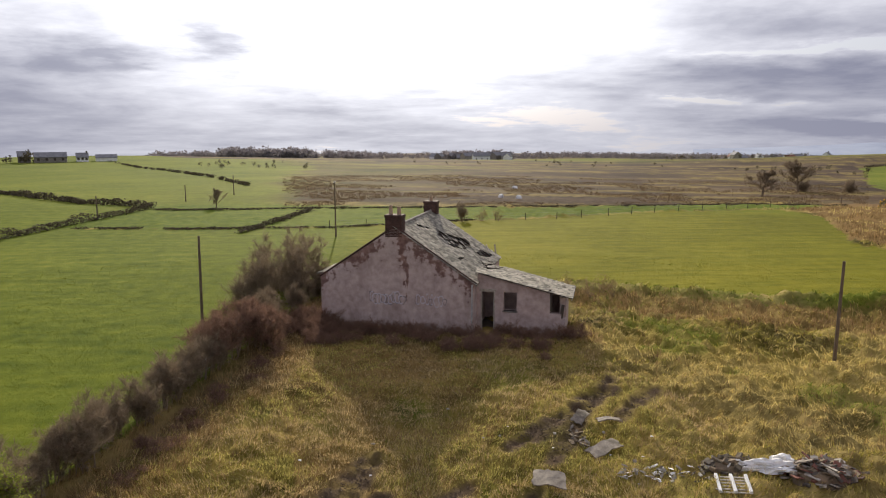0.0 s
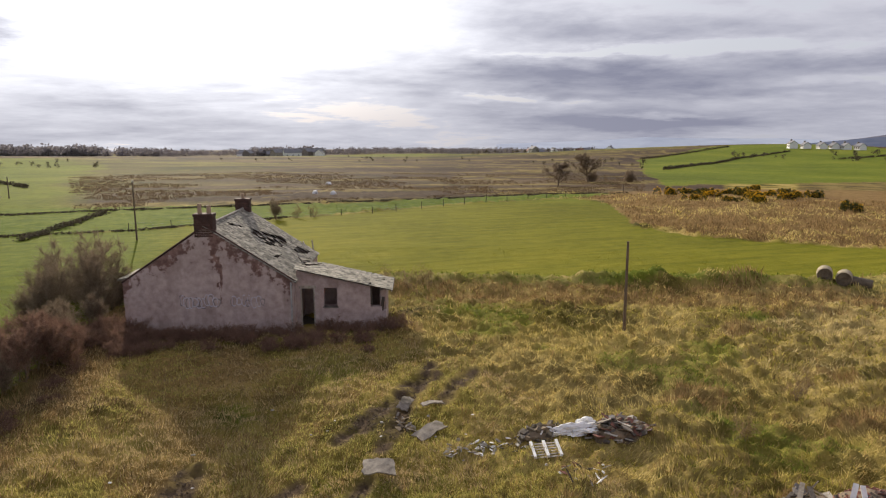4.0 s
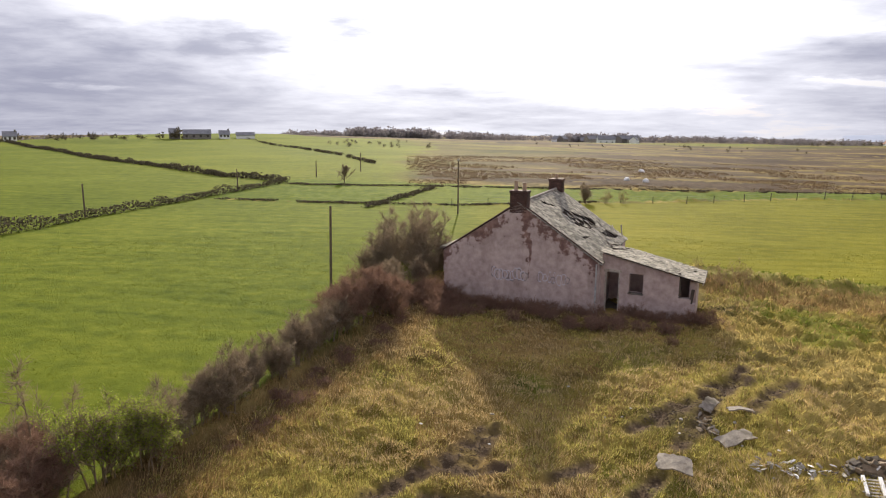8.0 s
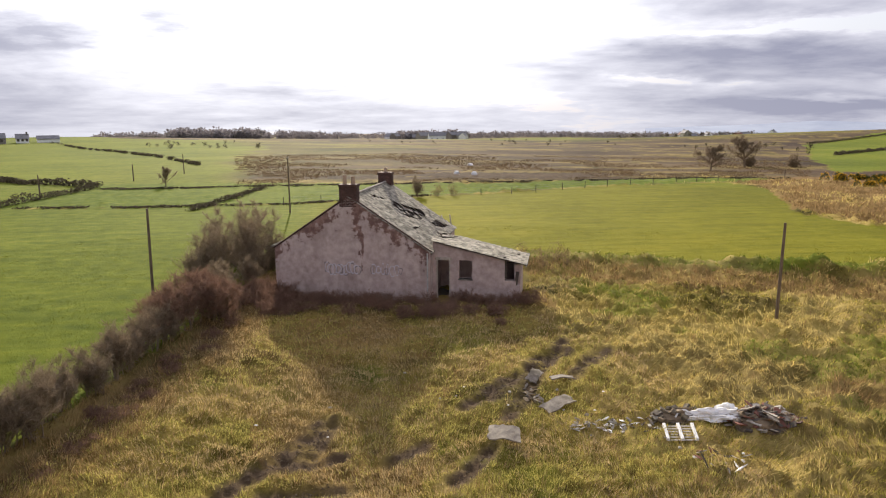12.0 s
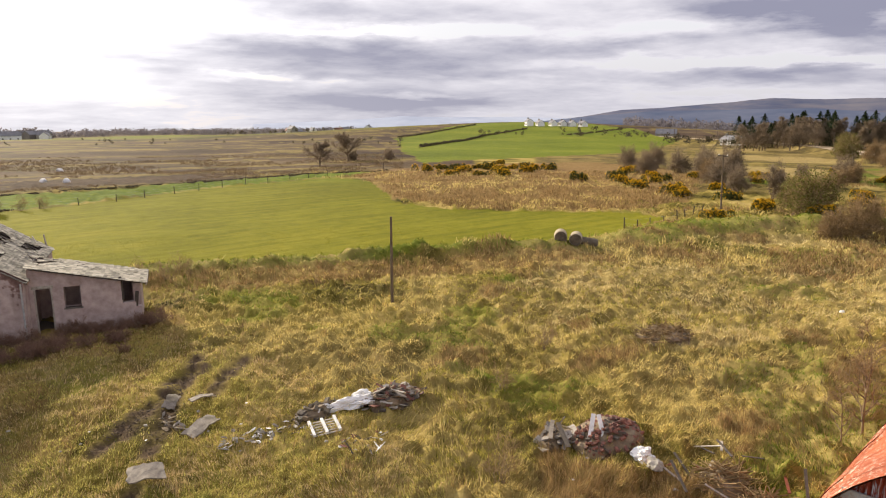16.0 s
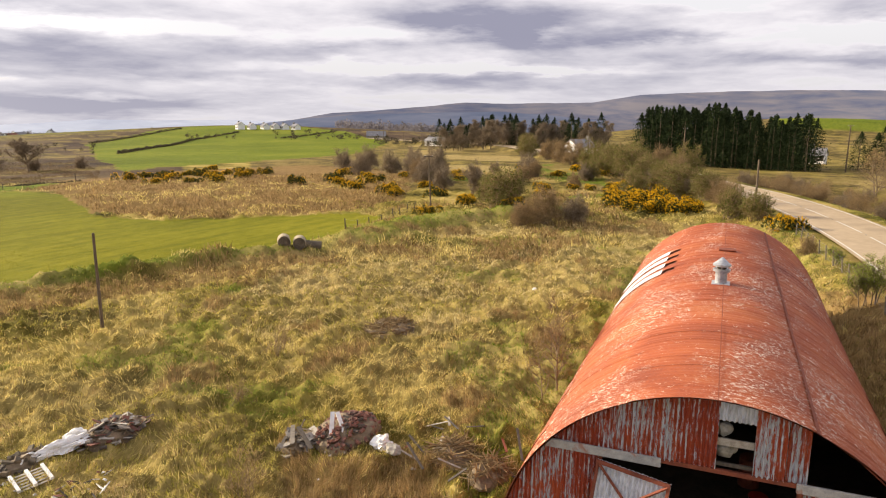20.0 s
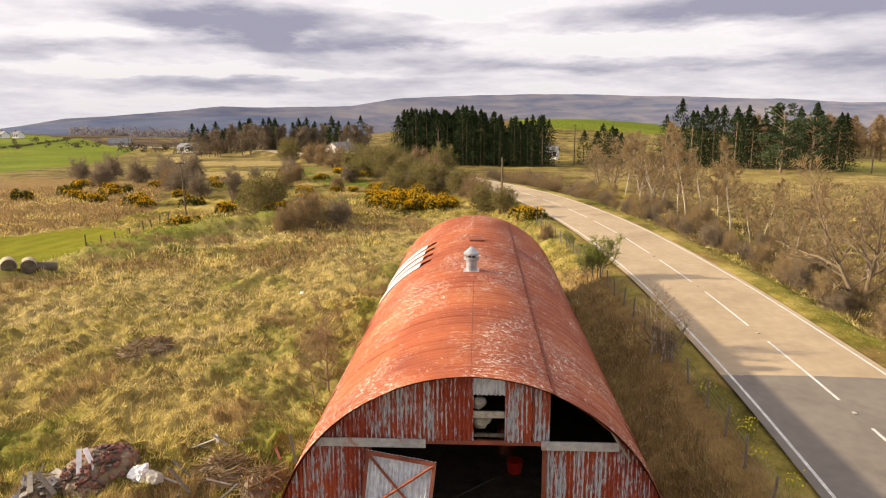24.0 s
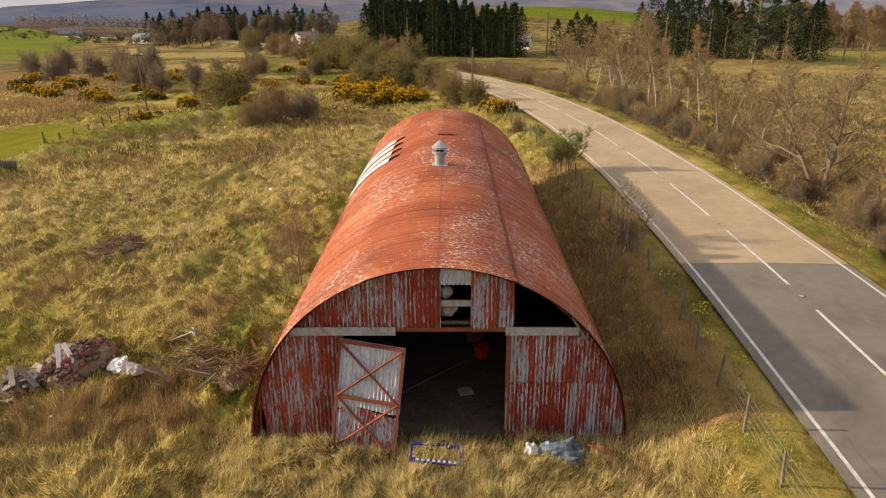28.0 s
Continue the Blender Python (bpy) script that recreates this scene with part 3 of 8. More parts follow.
def smooth_line(pts, n=8):
    """A rounder line through the points."""
    out = []
    P = [pts[0]] + list(pts) + [pts[-1]]
    for i in range(1, len(P) - 2):
        p0, p1, p2, p3 = (np.array(P[i + k]) for k in (-1, 0, 1, 2))
        for k in range(n):
            t = k / n
            out.append(tuple(0.5 * (2 * p1 + (p2 - p0) * t + (2 * p0 - 5 * p1 + 4 * p2 - p3) * t * t + (3 * p1 - p0 - 3 * p2 + p3) * t ** 3)))
    return out + [tuple(map(float, pts[-1]))]

# ---------------------------------------------------------------- the lie of the land
ROAD = smooth_line([(-62, -12.9), (-18, -12.0), (0, -11.3), (10, -10.85), (17, -10.4), (23.2, -9.95), (29.2, -9.35), (38.1, -8.3), (45.8, -7.05), (54, -5.5), (60, -4.1), (65.1, -2.75),
                    (72, -0.6), (78.5, 1.8), (84.5, 4.4), (92, 8.3), (108, 17.5), (133, 30.2), (177, 60.4), (239, 110.9), (293, 168.6), (328, 231)])
RISE = 1.2                       # the road stands above the yard on a low bank
HEDGE = [(-15, -2), (-13.2, 8), (-11.6, 16), (-10.6, 20), (-9.9, 24), (-8.9, 29), (-8.0, 34), (-7.1, 39), (-6.6, 43)]
BANK = [(9, 46.8), (12, 46.0), (16, 44.5), (21.3, 43.0), (28, 40.4), (33, 38.2), (38, 35.8)]
MOUND = [(46, 33.0), (53, 33.0), (60, 30.5), (67, 25.0)]
FIELD = [(-15, -4), (-13.4, 8), (-11.9, 16), (-10, 24), (-8.2, 34), (-7.0, 42), (-5, 49), (4, 49.5), (11.5, 47.0), (16, 45.3), (21.3, 43.8), (28, 41.3), (33, 39.2),
         (38, 36.6), (46, 36.4), (53, 37.0), (58, 40), (58.5, 43.5), (51, 50.6), (45, 57), (43, 65), (47, 73), (53.5, 88), (52, 97.5), (29.7, 93), (13, 85.5),
         (7, 85), (-9, 78.5), (-26, 77.8), (-39, 78.8), (-45, 84), (-50, 118), (-50, 200), (-80, 330), (-190, 460), (-420, 480), (-420, -40), (-60, -60)]
STRIP = [(-46, 82), (-39, 79.2), (-26, 78.2), (-9, 79), (7, 85.6), (13, 86.2), (29.7, 93.6), (52, 98.2), (66, 101), (70, 105), (55, 105.5), (32, 102), (16, 100), (5, 100.5), (-16, 105), (-41, 107.5)]
HILL = [(92, 128), (106, 135), (147, 133), (190, 142), (221, 156), (309, 207), (396, 300), (430, 390), (380, 440), (320, 405), (225, 339), (150, 224)]
MOOR = [(46, 56), (52, 51), (60, 44), (72, 46), (95, 60), (120, 85), (125, 108), (100, 118), (70, 112), (56, 97), (49, 80), (45, 67)]
REED = [(44, -22), (62, -20), (90, -12), (120, -4), (150, -8), (230, -60), (180, -130), (60, -70)]
RUSHES = [(10, 45.5), (16, 43.6), (28, 39.6), (38, 34.6), (40, 30), (30, 33), (24, 35), (14, 38.5), (10, 41)]
STRAW = [(38, 33.5), (46, 31.5), (58, 27), (66, 20), (62, 8), (46, 9), (36, 12), (26, 17), (22, 24), (26, 30), (34, 31.5)]
# outline of the cottage and chimney shadow; the grass is coloured browner inside it
COTTAGE_SHADE = [(-9, 31), (-5, 25), (-2, 16), (1, 16), (3, 24), (7, 29), (10, 33), (10, 38), (4, 40), (-6, 43), (-8, 38)]
VERGE = [(70, 18), (110, 30), (150, 55), (130, 75), (95, 60), (78, 40)]
RUTS = [[(4.7, 21.5), (5.7, 23.3), (6.9, 25.8), (8.8, 29.1)], [(3.4, 22.6), (4.7, 24.2), (6.0, 25.3), (7.5, 26.6), (8.3, 27.5)], [(8.0, 24.8), (9.1, 26.4), (10.1, 27.5)], [(4.2, 23.1), (5.7, 24.7), (7.1, 27.1)],
        [(2.3, 17.7), (3.8, 19.7)], [(-2.8, 20.1), (-1.5, 22.7)], [(-3.0, 19.6), (-1.0, 20.0)], [(-2.9, 17.9), (-0.7, 18.1)], [(-1.9, 20.3), (-1.4, 22.4)], [(3.7, 23.1), (4.6, 24.2)], [(0.6, 19.4), (1.6, 20.3)], [(-4.6, 17.2), (-2.6, 20.2)]]


def big_height(x, y):
    x, y = np.asarray(x, float), np.asarray(y, float)
    r = np.hypot(x, y)
    z = -0.0285 * np.maximum(r - 115, 0)
    z = z + 6.0 * np.exp(-(((x + 215) / 150) ** 2 + ((y - 430) / 170) ** 2))
    z = z + 12.0 * np.exp(-(((x - 430) / 190) ** 2 + ((y - 440) / 190) ** 2))
    z = z + 16.0 * np.exp(-(((x - 420) / 120) ** 2 + ((y - 5) / 120) ** 2))
    z = z + 2.5 * step(60, 200, r) * fbm(x / 180, y / 180, 5, 3) * step(1, 2, r / 60)
    z = z - 0.5 * np.exp(-(((x + 1) / 4.5) ** 2 + ((y - 22.5) / np.where(y < 22.5, 10.0, 5.0)) ** 2))
    return z


def bank_height(x, y):
    z = (0.40 + 0.5 * step(24, 34, x)) * np.exp(-(to_line(BANK, x, y) / 1.4) ** 2) * (1 + 0.8 * fbm(x / 2, y / 2, 31, 2))
    z = z + 1.0 * np.exp(-(to_line(MOUND, x, y) / 3.2) ** 2)
    z = z + 0.35 * np.exp(-(to_line(HEDGE, x, y) / 1.1) ** 2)
    return z


def roughness(x, y):
    """1 on tussocky ground, 0 on road, field and barn floor."""
    w = 1 - 0.93 * inside(FIELD, x, y)
    w = w * step(4.2, 6.5, to_line(ROAD, x, y))
    du, dv = (x - 14.65) * 0.993 + (y - 1.45) * 0.117, -(x - 14.65) * 0.117 + (y - 1.45) * 0.993
    away = np.maximum(np.maximum(-du - 0.3, du - 25), np.abs(dv) - 4.9)
    w = w * step(-0.1, 0.5, away)
    return w


def height(x, y):
    x, y = np.asarray(x, float), np.asarray(y, float)
    r = np.hypot(x, y)
    z = big_height(x, y) + bank_height(x, y)
    w = roughness(x, y) * (1 - step(90, 160, r)) * (1 - 0.55 * step(0, 6, 12 - x) * step(6, 12, y))
    hum = fbm(x / 2.3, y / 2.3, 3, 3)
    z = z + w * (0.30 * hum + 0.48 * np.maximum(0, fbm(x / 0.85, y / 0.85, 11, 3)) + 0.42 * np.maximum(0, fbm(x / 0.45, y / 0.45, 13, 2)) + 0.26 * fbm(x / 0.3, y / 0.3, 21, 2))
    z = z + (1 - w) * 0.03 * fbm(x / 0.8, y / 0.8, 23, 2) * step(4.2, 5.5, to_line(ROAD, x, y)) * (r < 150)
    for line in RUTS:
        d = to_line(line, x, y)
        z = z - 0.07 * np.exp(-(d / 0.24) ** 2) + 0.02 * np.exp(-((d - 0.5) / 0.2) ** 2)
    z = z + (RISE - 0.02) * (1 - step(4.2, 7.8, to_line(ROAD, x, y))) - 0.09 * (1 - step(3.0, 3.6, to_line(ROAD, x, y)))
    return z


def hz(x, y):
    return float(height(np.array([x]), np.array([y]))[0])


def patch_brown(x, y):
    return np.clip(4.0 * (fbm(x / 3.6, y / 3.6, 511, 4) - 0.24), 0, 0.6) * (x > 9)


def patch_green(x, y):
    return np.clip(4.0 * (fbm(x / 4.4, y / 4.4, 523, 4) - 0.22), 0, 0.6)


def build_ground():
    ang = np.radians(np.concatenate([np.arange(-52, 124, 0.3), np.arange(124, 308, 2.0)]))
    rad = list(np.arange(0.0, 10.4, 0.4))
    r = 10.5
    while r < 4700:
        rad.append(r)
        r *= 1.0068 if r < 60 else 1.010 if r < 160 else 1.03
    rad = np.array(rad)
    A, R = np.meshgrid(ang, rad)
    X, Y = R * np.sin(A), R * np.cos(A)
    Z = height(X, Y)
    n, k = X.shape
    me = bpy.data.meshes.new("ground")
    co = np.stack([X, Y, Z], -1).reshape(-1, 3)
    i, j = np.meshgrid(np.arange(n - 1), np.arange(k), indexing="ij")
    j2 = (j + 1) % k
    q = np.stack([i * k + j, i * k + j2, (i + 1) * k + j2, (i + 1) * k + j], -1).reshape(-1, 4)[:, ::-1]
    me.vertices.add(len(co))
    me.vertices.foreach_set("co", co.ravel())
    me.loops.add(q.size)
    me.loops.foreach_set("vertex_index", q.ravel())
    me.polygons.add(len(q))
    me.polygons.foreach_set("loop_start", np.arange(0, q.size, 4))
    me.polygons.foreach_set("use_smooth", np.ones(len(q), bool))
    me.update()
    x, y = X.ravel(), Y.ravel()
    r = np.hypot(x, y)
    wob = 0.6 * np.clip(r / 30, 0.3, 4)
    xw, yw = x + wob * fbm(x / 2.5, y / 2.5, 41, 3), y + wob * fbm(x / 2.5, y / 2.5, 47, 3)
    az = np.degrees(np.arctan2(x, y))
    f = inside(FIELD, x + 0.3 * fbm(x, y, 61, 2), y + 0.3 * fbm(x, y, 62, 2)).astype(float)
    f = np.maximum(f, inside(HILL, xw, yw))
    f = np.maximum(f, ((r > 330) & (r < 620) & (az > 86) & (az < 99)) * 1.0)
    f = np.maximum(f, ((r > 150) & (r < 210) & (az > 109) & (az < 118)) * 0.9)
    s = inside(STRIP, x, y).astype(float)
    bog = step(100, 112, y + 0.15 * x) * (az < 40) * step(-14, -10, az + 4 * fbm(x / 30, y / 30, 161, 3)) * (1 - f) * (1 - s)
    bog = np.maximum(bog, step(350, 420, r))
    bog = np.maximum(bog, (r > 95) * 0.5 * (az > 45))
    f = np.maximum(f, step(420, 700, r) * np.clip(2.2 * fbm(x / 300, y / 160, 71, 3), 0, 0.75) * (az < 60) * (r < 1500))
    f = np.maximum(f, (az < -8) * (r > 95) * (r < 420) * 0.9 * step(-8, -13, az + 4 * fbm(x / 30, y / 30, 161, 3)))
    green = 0.95 * np.exp(-(to_line([(44, 34.2)] + MOUND, xw, yw) / 3.6) ** 2)
    green = np.maximum(green, 0.36 * np.exp(-((to_line(ROAD, xw, yw) - 5.2) / 1.1) ** 2) * (yw < -4 + 0.25 * (xw - 40)))
    green = np.maximum(green, 0.8 * np.exp(-(to_line(BANK, xw, yw) / 1.5) ** 2))
    green = np.maximum(green, 0.8 * inside(VERGE, xw, yw) * (fbm(x / 9, y / 9, 81, 2) > 0.08))
    s = np.maximum(s, green)
    rush = 0.85 * inside(MOOR, xw, yw) + 0.8 * inside(RUSHES, xw, yw) * (0.6 + 0.8 * fbm(x / 3, y / 3, 91, 3))
    # cottage shadow put into the ground as a brown tint
    rush = np.maximum(rush, 0.75 * inside(COTTAGE_SHADE, xw, yw) * np.clip(0.6 + 1.3 * fbm(x / 2.2, y / 2.2, 171, 3), 0, 1))
    rush = np.maximum(rush, 0.6 * np.exp(-(to_line(HEDGE, xw - 1.6, yw) / 1.6) ** 2))
    # brown dead grass beside the barn; its shade is put into this tint too
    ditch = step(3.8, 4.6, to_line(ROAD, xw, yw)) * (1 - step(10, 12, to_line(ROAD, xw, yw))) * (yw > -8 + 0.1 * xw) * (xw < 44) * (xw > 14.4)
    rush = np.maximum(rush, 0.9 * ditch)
    straw = np.maximum(0.45 * inside(REED, xw, yw), 0.75 * inside(STRAW, xw, yw) * (0.7 + 0.8 * fbm(x / 4, y / 4, 95, 3)))
    straw = np.maximum(straw, 0.75 * (r > 100) * (r < 330) * (az > 58) * (az < 68) * (fbm(x / 25, y / 25, 97, 2) > -0.1))
    f = np.maximum(f, bog * 0.25 * np.clip(0.45 + 1.8 * fbm(x / 70, y / 16, 141, 4) - 0.012 * x, 0, 1) * (r < 420))
    bog = bog * (1 - 0.5 * (fbm(x / 60, y / 9, 151, 4) > 0.12))
    s = np.maximum(s, 0.8 * f * np.maximum(step(4, 14, 4 - x), step(95, 120, r)))
    rush = np.maximum(rush, patch_brown(x, y) * (r < 75) * (1 - f))
    s = np.maximum(s, 0.75 * patch_green(x, y) * (r < 75) * (1 - f) * step(4.5, 7, to_line(ROAD, x, y)))
    straw = np.maximum(straw, 0.55 * (xw > 9) * (r < 70) * (1 - f) * np.clip(0.5 + 1.6 * fbm(x / 6, y / 6, 131, 3), 0, 1) * step(4.5, 8, to_line(ROAD, x, y)))
    mud = np.zeros(len(x))
    for line in RUTS:
        mud = np.maximum(mud, np.exp(-(to_line(line, x + 0.6 * (xw - x), y + 0.6 * (yw - y)) / 0.40) ** 4) * np.clip(0.95 + 1.2 * fbm(x / 0.5, y / 0.5, 99, 2), 0, 1))
    mud = np.maximum(mud, 0.75 * np.exp(-(to_line(HEDGE, xw - 0.9, yw) / 0.9) ** 2) * (r < 60))
    bare = inside([(12.6, 5.2), (15, 5.5), (40.5, 8), (40.5, -1), (14.6, -3.3)], x, y)
    mud = np.maximum(mud, 0.8 * bare)
    for name, ch in (("zone_a", (f, s * (1 - 0 * f), bog)), ("zone_b", (rush * (1 - f), straw, mud))):
        at = me.attributes.new(name, "FLOAT_COLOR", "POINT")
        buf = np.ones((len(x), 4), np.float32)
        for c in range(3):
            buf[:, c] = np.clip(ch[c], 0, 1)
        at.data.foreach_set("color", buf.ravel())
    me.materials.append(M["ground"])
    g = new("ground", me)
    return tagged(g, "rough tussocky grass running into green fields and brown bog", "ground", kind="structure")


build_ground()


def ribbon(line, half, name, mat, lift, off=0.0, parent=None):
    v, f = [], []
    for i, (x, y) in enumerate(line):
        x0, y0 = line[max(0, i - 1)]
        x1, y1 = line[min(len(line) - 1, i + 1)]
        d = math.hypot(x1 - x0, y1 - y0)
        nx, ny = -(y1 - y0) / d, (x1 - x0) / d
        zb = float(big_height(x, y)) + RISE
        for o in (off + half, off, off - half):
            v.append((x + nx * o, y + ny * o, zb + lift - 0.012 * abs(o)))
        if i:
            k = 3 * i
            f += [(k - 3, k - 2, k + 1, k), (k - 2, k - 1, k + 2, k + 1)]
    return raw(name, v, f, mat, parent, smooth=True)


CUT = next(i for i, p in enumerate(ROAD) if p[0] > 25.4)
f_ = (25.4 - ROAD[CUT - 1][0]) / (ROAD[CUT][0] - ROAD[CUT - 1][0])
ROAD.insert(CUT, (25.4, ROAD[CUT - 1][1] + f_ * (ROAD[CUT][1] - ROAD[CUT - 1][1])))
road = tagged(ribbon(ROAD[CUT:], 3.2, "road", M["asphalt"], 0.05), "two-lane country road with worn pale asphalt", "road", kind="structure")
tagged(ribbon(ROAD[:CUT + 1], 3.2, "road", M["asphalt_new"], 0.05), "resurfaced stretch of road in darker asphalt", "road", kind="structure")
FINE = smooth_line(ROAD, 4)
for off in (2.88, -2.88):
    ln = ribbon(FINE, 0.05, "edge_line", M["line"], 0.058, off, road)
# long dashes with a stud in each gap
start = next(k for k in range(4000) if along(FINE, k * 0.05)[0] > 23.2) * 0.05
for n in range(-7, 11):
    s = start + n * 8.25
    ribbon([along(FINE, s + k * 1.525)[:2] for k in range(5)], 0.055, "centre_dash", M["line"], 0.060, 0.0, road)
    x, y, a = along(FINE, s - 1.05)
    bm = boxm(-0.09, 0.09, -0.06, 0.06, 0.0, 0.03, bev=0.012, m=pose(x, y, float(big_height(x, y)) + RISE + 0.05, 0, 0, math.degrees(a)))
    part("road_stud", bm, M["concrete"], road)

# ---------------------------------------------------------------- the ruined cottage
# its own axes: x along the ridge away from the near gable, y across to the far eave, z up
HX = Vector((0.268, 0.963, 0)).normalized()
HY = Vector((-HX.y, HX.x, 0))
HOUSE = Matrix(((HX.x, HY.x, 0, 3.2), (HX.y, HY.y, 0, 36.2), (0, 0, 1, 0), (0, 0, 0, 1)))
W, L, EAVE, RIDGE, MID = 8.9, 8.7, 2.78, 5.72, 4.5
house = thing("cottage", HOUSE, "derelict single-storey cottage with stained render and broken slate roof", "house")


def slope_z(y):
    return EAVE + (RIDGE - EAVE) * (y / MID if y < MID else (W - y) / (W - MID))


gable = [(0, -0.6), (W, -0.6), (W, EAVE), (MID, RIDGE), (0, EAVE)]
part("gable_wall", prism(gable, 0, 0.5, "x"), M["render"], house, "stained pinkish render with exposed masonry and faded spray paint")
part("gable_wall", prism(gable, L - 0.5, L, "x"), M["render"], house)
part("side_wall", boxm(0.5, L - 0.5, W - 0.5, W, -0.6, EAVE), M["render"], house)
part("side_wall", boxm(0.5, L - 0.5, 0, 0.5, -0.6, EAVE), M["render"], house)
part("floor", boxm(0.5, L - 0.5, 0.5, W - 0.5, -0.4, 0.05), M["soil"], house)
part("inner_wall", boxm(4.2, 4.4, 0.5, W - 0.5, 0.05, 3.2), M["dark_in"], house)

# roof timbers
ang = math.atan2(RIDGE - EAVE, MID)
for i in range(15):
    x = 0.55 + i * 0.54
    for side in (0, 1):
        y0, y1 = (0.05, MID) if side == 0 else (W - 0.05, MID)
        part("rafter", rodm((x, y0, slope_z(y0) - 0.06), (x, y1, RIDGE - 0.06), 0.05, n=4), M["dark_wood"], house)

# broken places in the near slope, in (x along, d up the slope in metres)
SLEN = math.hypot(MID, RIDGE - EAVE)
HOLES = [[(3.9, 3.9), (4.9, 4.0), (5.5, 3.5), (6.3, 3.0), (7.2, 2.5), (6.5, 1.8), (5.6, 2.1), (5.1, 1.8), (4.3, 2.2), (3.5, 2.6), (3.9, 3.2)], [(2.7, 5.0), (3.3, 5.15), (4.3, 4.5), (4.0, 4.3), (3.0, 4.75)], [(5.6, 1.5), (7.0, 1.4), (7.9, 0.5), (7.0, 0.3), (5.6, 1.0)],
         [(2.2, 1.9), (3.4, 1.7), (3.2, 1.5), (2.2, 1.6)]]


def in_hole(x, d):
    return any(bool(inside(h, np.array([x]), np.array([d]))[0]) for h in HOLES)


def slope_matrix(x, d, lift=0.0):
    c, s = math.cos(ang), math.sin(ang)
    return Matrix(((1, 0, 0, x), (0, c, -s, d * c - s * lift - 0.12 * c), (0, s, c, EAVE + d * s + c * lift - 0.12 * s), (0, 0, 0, 1)))


roof = new("near_roof_slope")
roof.parent = house
slate_me = []
rs = random.Random(4)
for k in range(4):
    bm = bmesh.new()
    w2, h2 = 0.108 + 0.005 * k, 0.15
    ps = [(-w2, -h2 + rs.uniform(-0.02, 0.02)), (w2, -h2 + rs.uniform(-0.02, 0.02)), (w2, h2), (-w2, h2)]
    lo = [bm.verts.new((x, y, -0.012)) for x, y in ps]
    hi = [bm.verts.new((x, y, 0.0)) for x, y in ps]
    bm.faces.new(lo[::-1])
    bm.faces.new(hi)
    for i in range(4):
        bm.faces.new((lo[i], lo[(i + 1) % 4], hi[(i + 1) % 4], hi[i]))
    me = bpy.data.meshes.new("slate")
    bm.to_mesh(me)
    bm.free()
    me.materials.append(M["slate"])
    slate_me.append(me)


SLATE = [(-0.11, -0.15), (0.11, -0.15), (0.11, 0.15), (-0.11, 0.15)]


class SlateField:
    """Slates on one slope: the lower courses as pieces of their own, the rest joined."""

    def __init__(self, parent, courses):
        self.parent, self.courses, self.v, self.f = parent, courses, [], []

    def lay(self, row, m):
        if row < self.courses:
            o = new("slate", rs.choice(slate_me))
            o.parent, o.matrix_basis = self.parent, m
            return
        k = len(self.v)
        self.v += [tuple(m @ Vector((x * rs.uniform(0.92, 1.05), y, z))) for z in (-0.012, 0.0) for x, y in SLATE]
        self.f += [(k + 4, k + 5, k + 6, k + 7), (k, k + 1, k + 5, k + 4), (k + 1, k + 2, k + 6, k + 5), (k + 3, k, k + 4, k + 7)]

    def done(self):
        raw("slating", self.v, self.f, M["slate"], self.parent)["kind"] = "stuff"


field_ = SlateField(roof, 7)
row = 0
d = 0.16
while d < SLEN + 0.15:
    x = 0.02 + (0.11 if row % 2 else 0.0)
    while x < L:
        if not in_hole(x, d):
            loose = rs.random() < 0.07
            tilt = pose(0, 0, 0, -5.0 + rs.uniform(-1, 1), 0, rs.uniform(-12, 12) if loose else rs.uniform(-1, 1))
            field_.lay(row, slope_matrix(x + rs.uniform(-0.008, 0.008), d + (rs.uniform(-0.10, 0.0) if loose else 0), 0.045) @ tilt)
        elif rs.random() < 0.09:
            field_.lay(row, slope_matrix(x, d, 0.03) @ pose(0, 0, 0, rs.uniform(-15, 10), rs.uniform(-12, 12), rs.uniform(-60, 60)))
        x += 0.226
    d += 0.165
    row += 1
field_.done()
# sarking boards under the slates, missing in the holes
y = 0.06
while y < SLEN:
    cuts, on, x = [], None, 0.02
    while x < L:
        hole = in_hole(x, y)
        if not hole and on is None:
            on = x
        if (hole or x + 0.2 >= L) and on is not None:
            if x - on > 0.3:
                part("sarking_board", boxm(on, x, -0.09, 0.09, -0.012, 0.012, m=slope_matrix(0, y, 0.0)), M["dark_wood"], roof)
            on = None
        x += 0.2
    y += 0.36
far = part("far_roof_slope", prism([(MID, RIDGE), (W + 0.10, EAVE - 0.06), (W + 0.10, EAVE + 0.02), (MID, RIDGE + 0.1)], 0.2, L + 0.06, "x"), M["slate"], house)
part("ridge", rodm((0.9, MID, RIDGE + 0.05), (L - 0.6, MID, RIDGE + 0.05), 0.09, n=6), M["stone"], house)
# skews along the near gable
for y0, z0, y1, z1 in ((-0.1, EAVE - 0.05, MID - 0.4, RIDGE - 0.24), (W + 0.1, EAVE - 0.05, MID + 0.5, RIDGE - 0.3)):
    part("skew", rodm((0.10, y0, z0 + 0.06), (0.10, y1, z1 + 0.06), 0.05, n=4), M["sooty"], house)


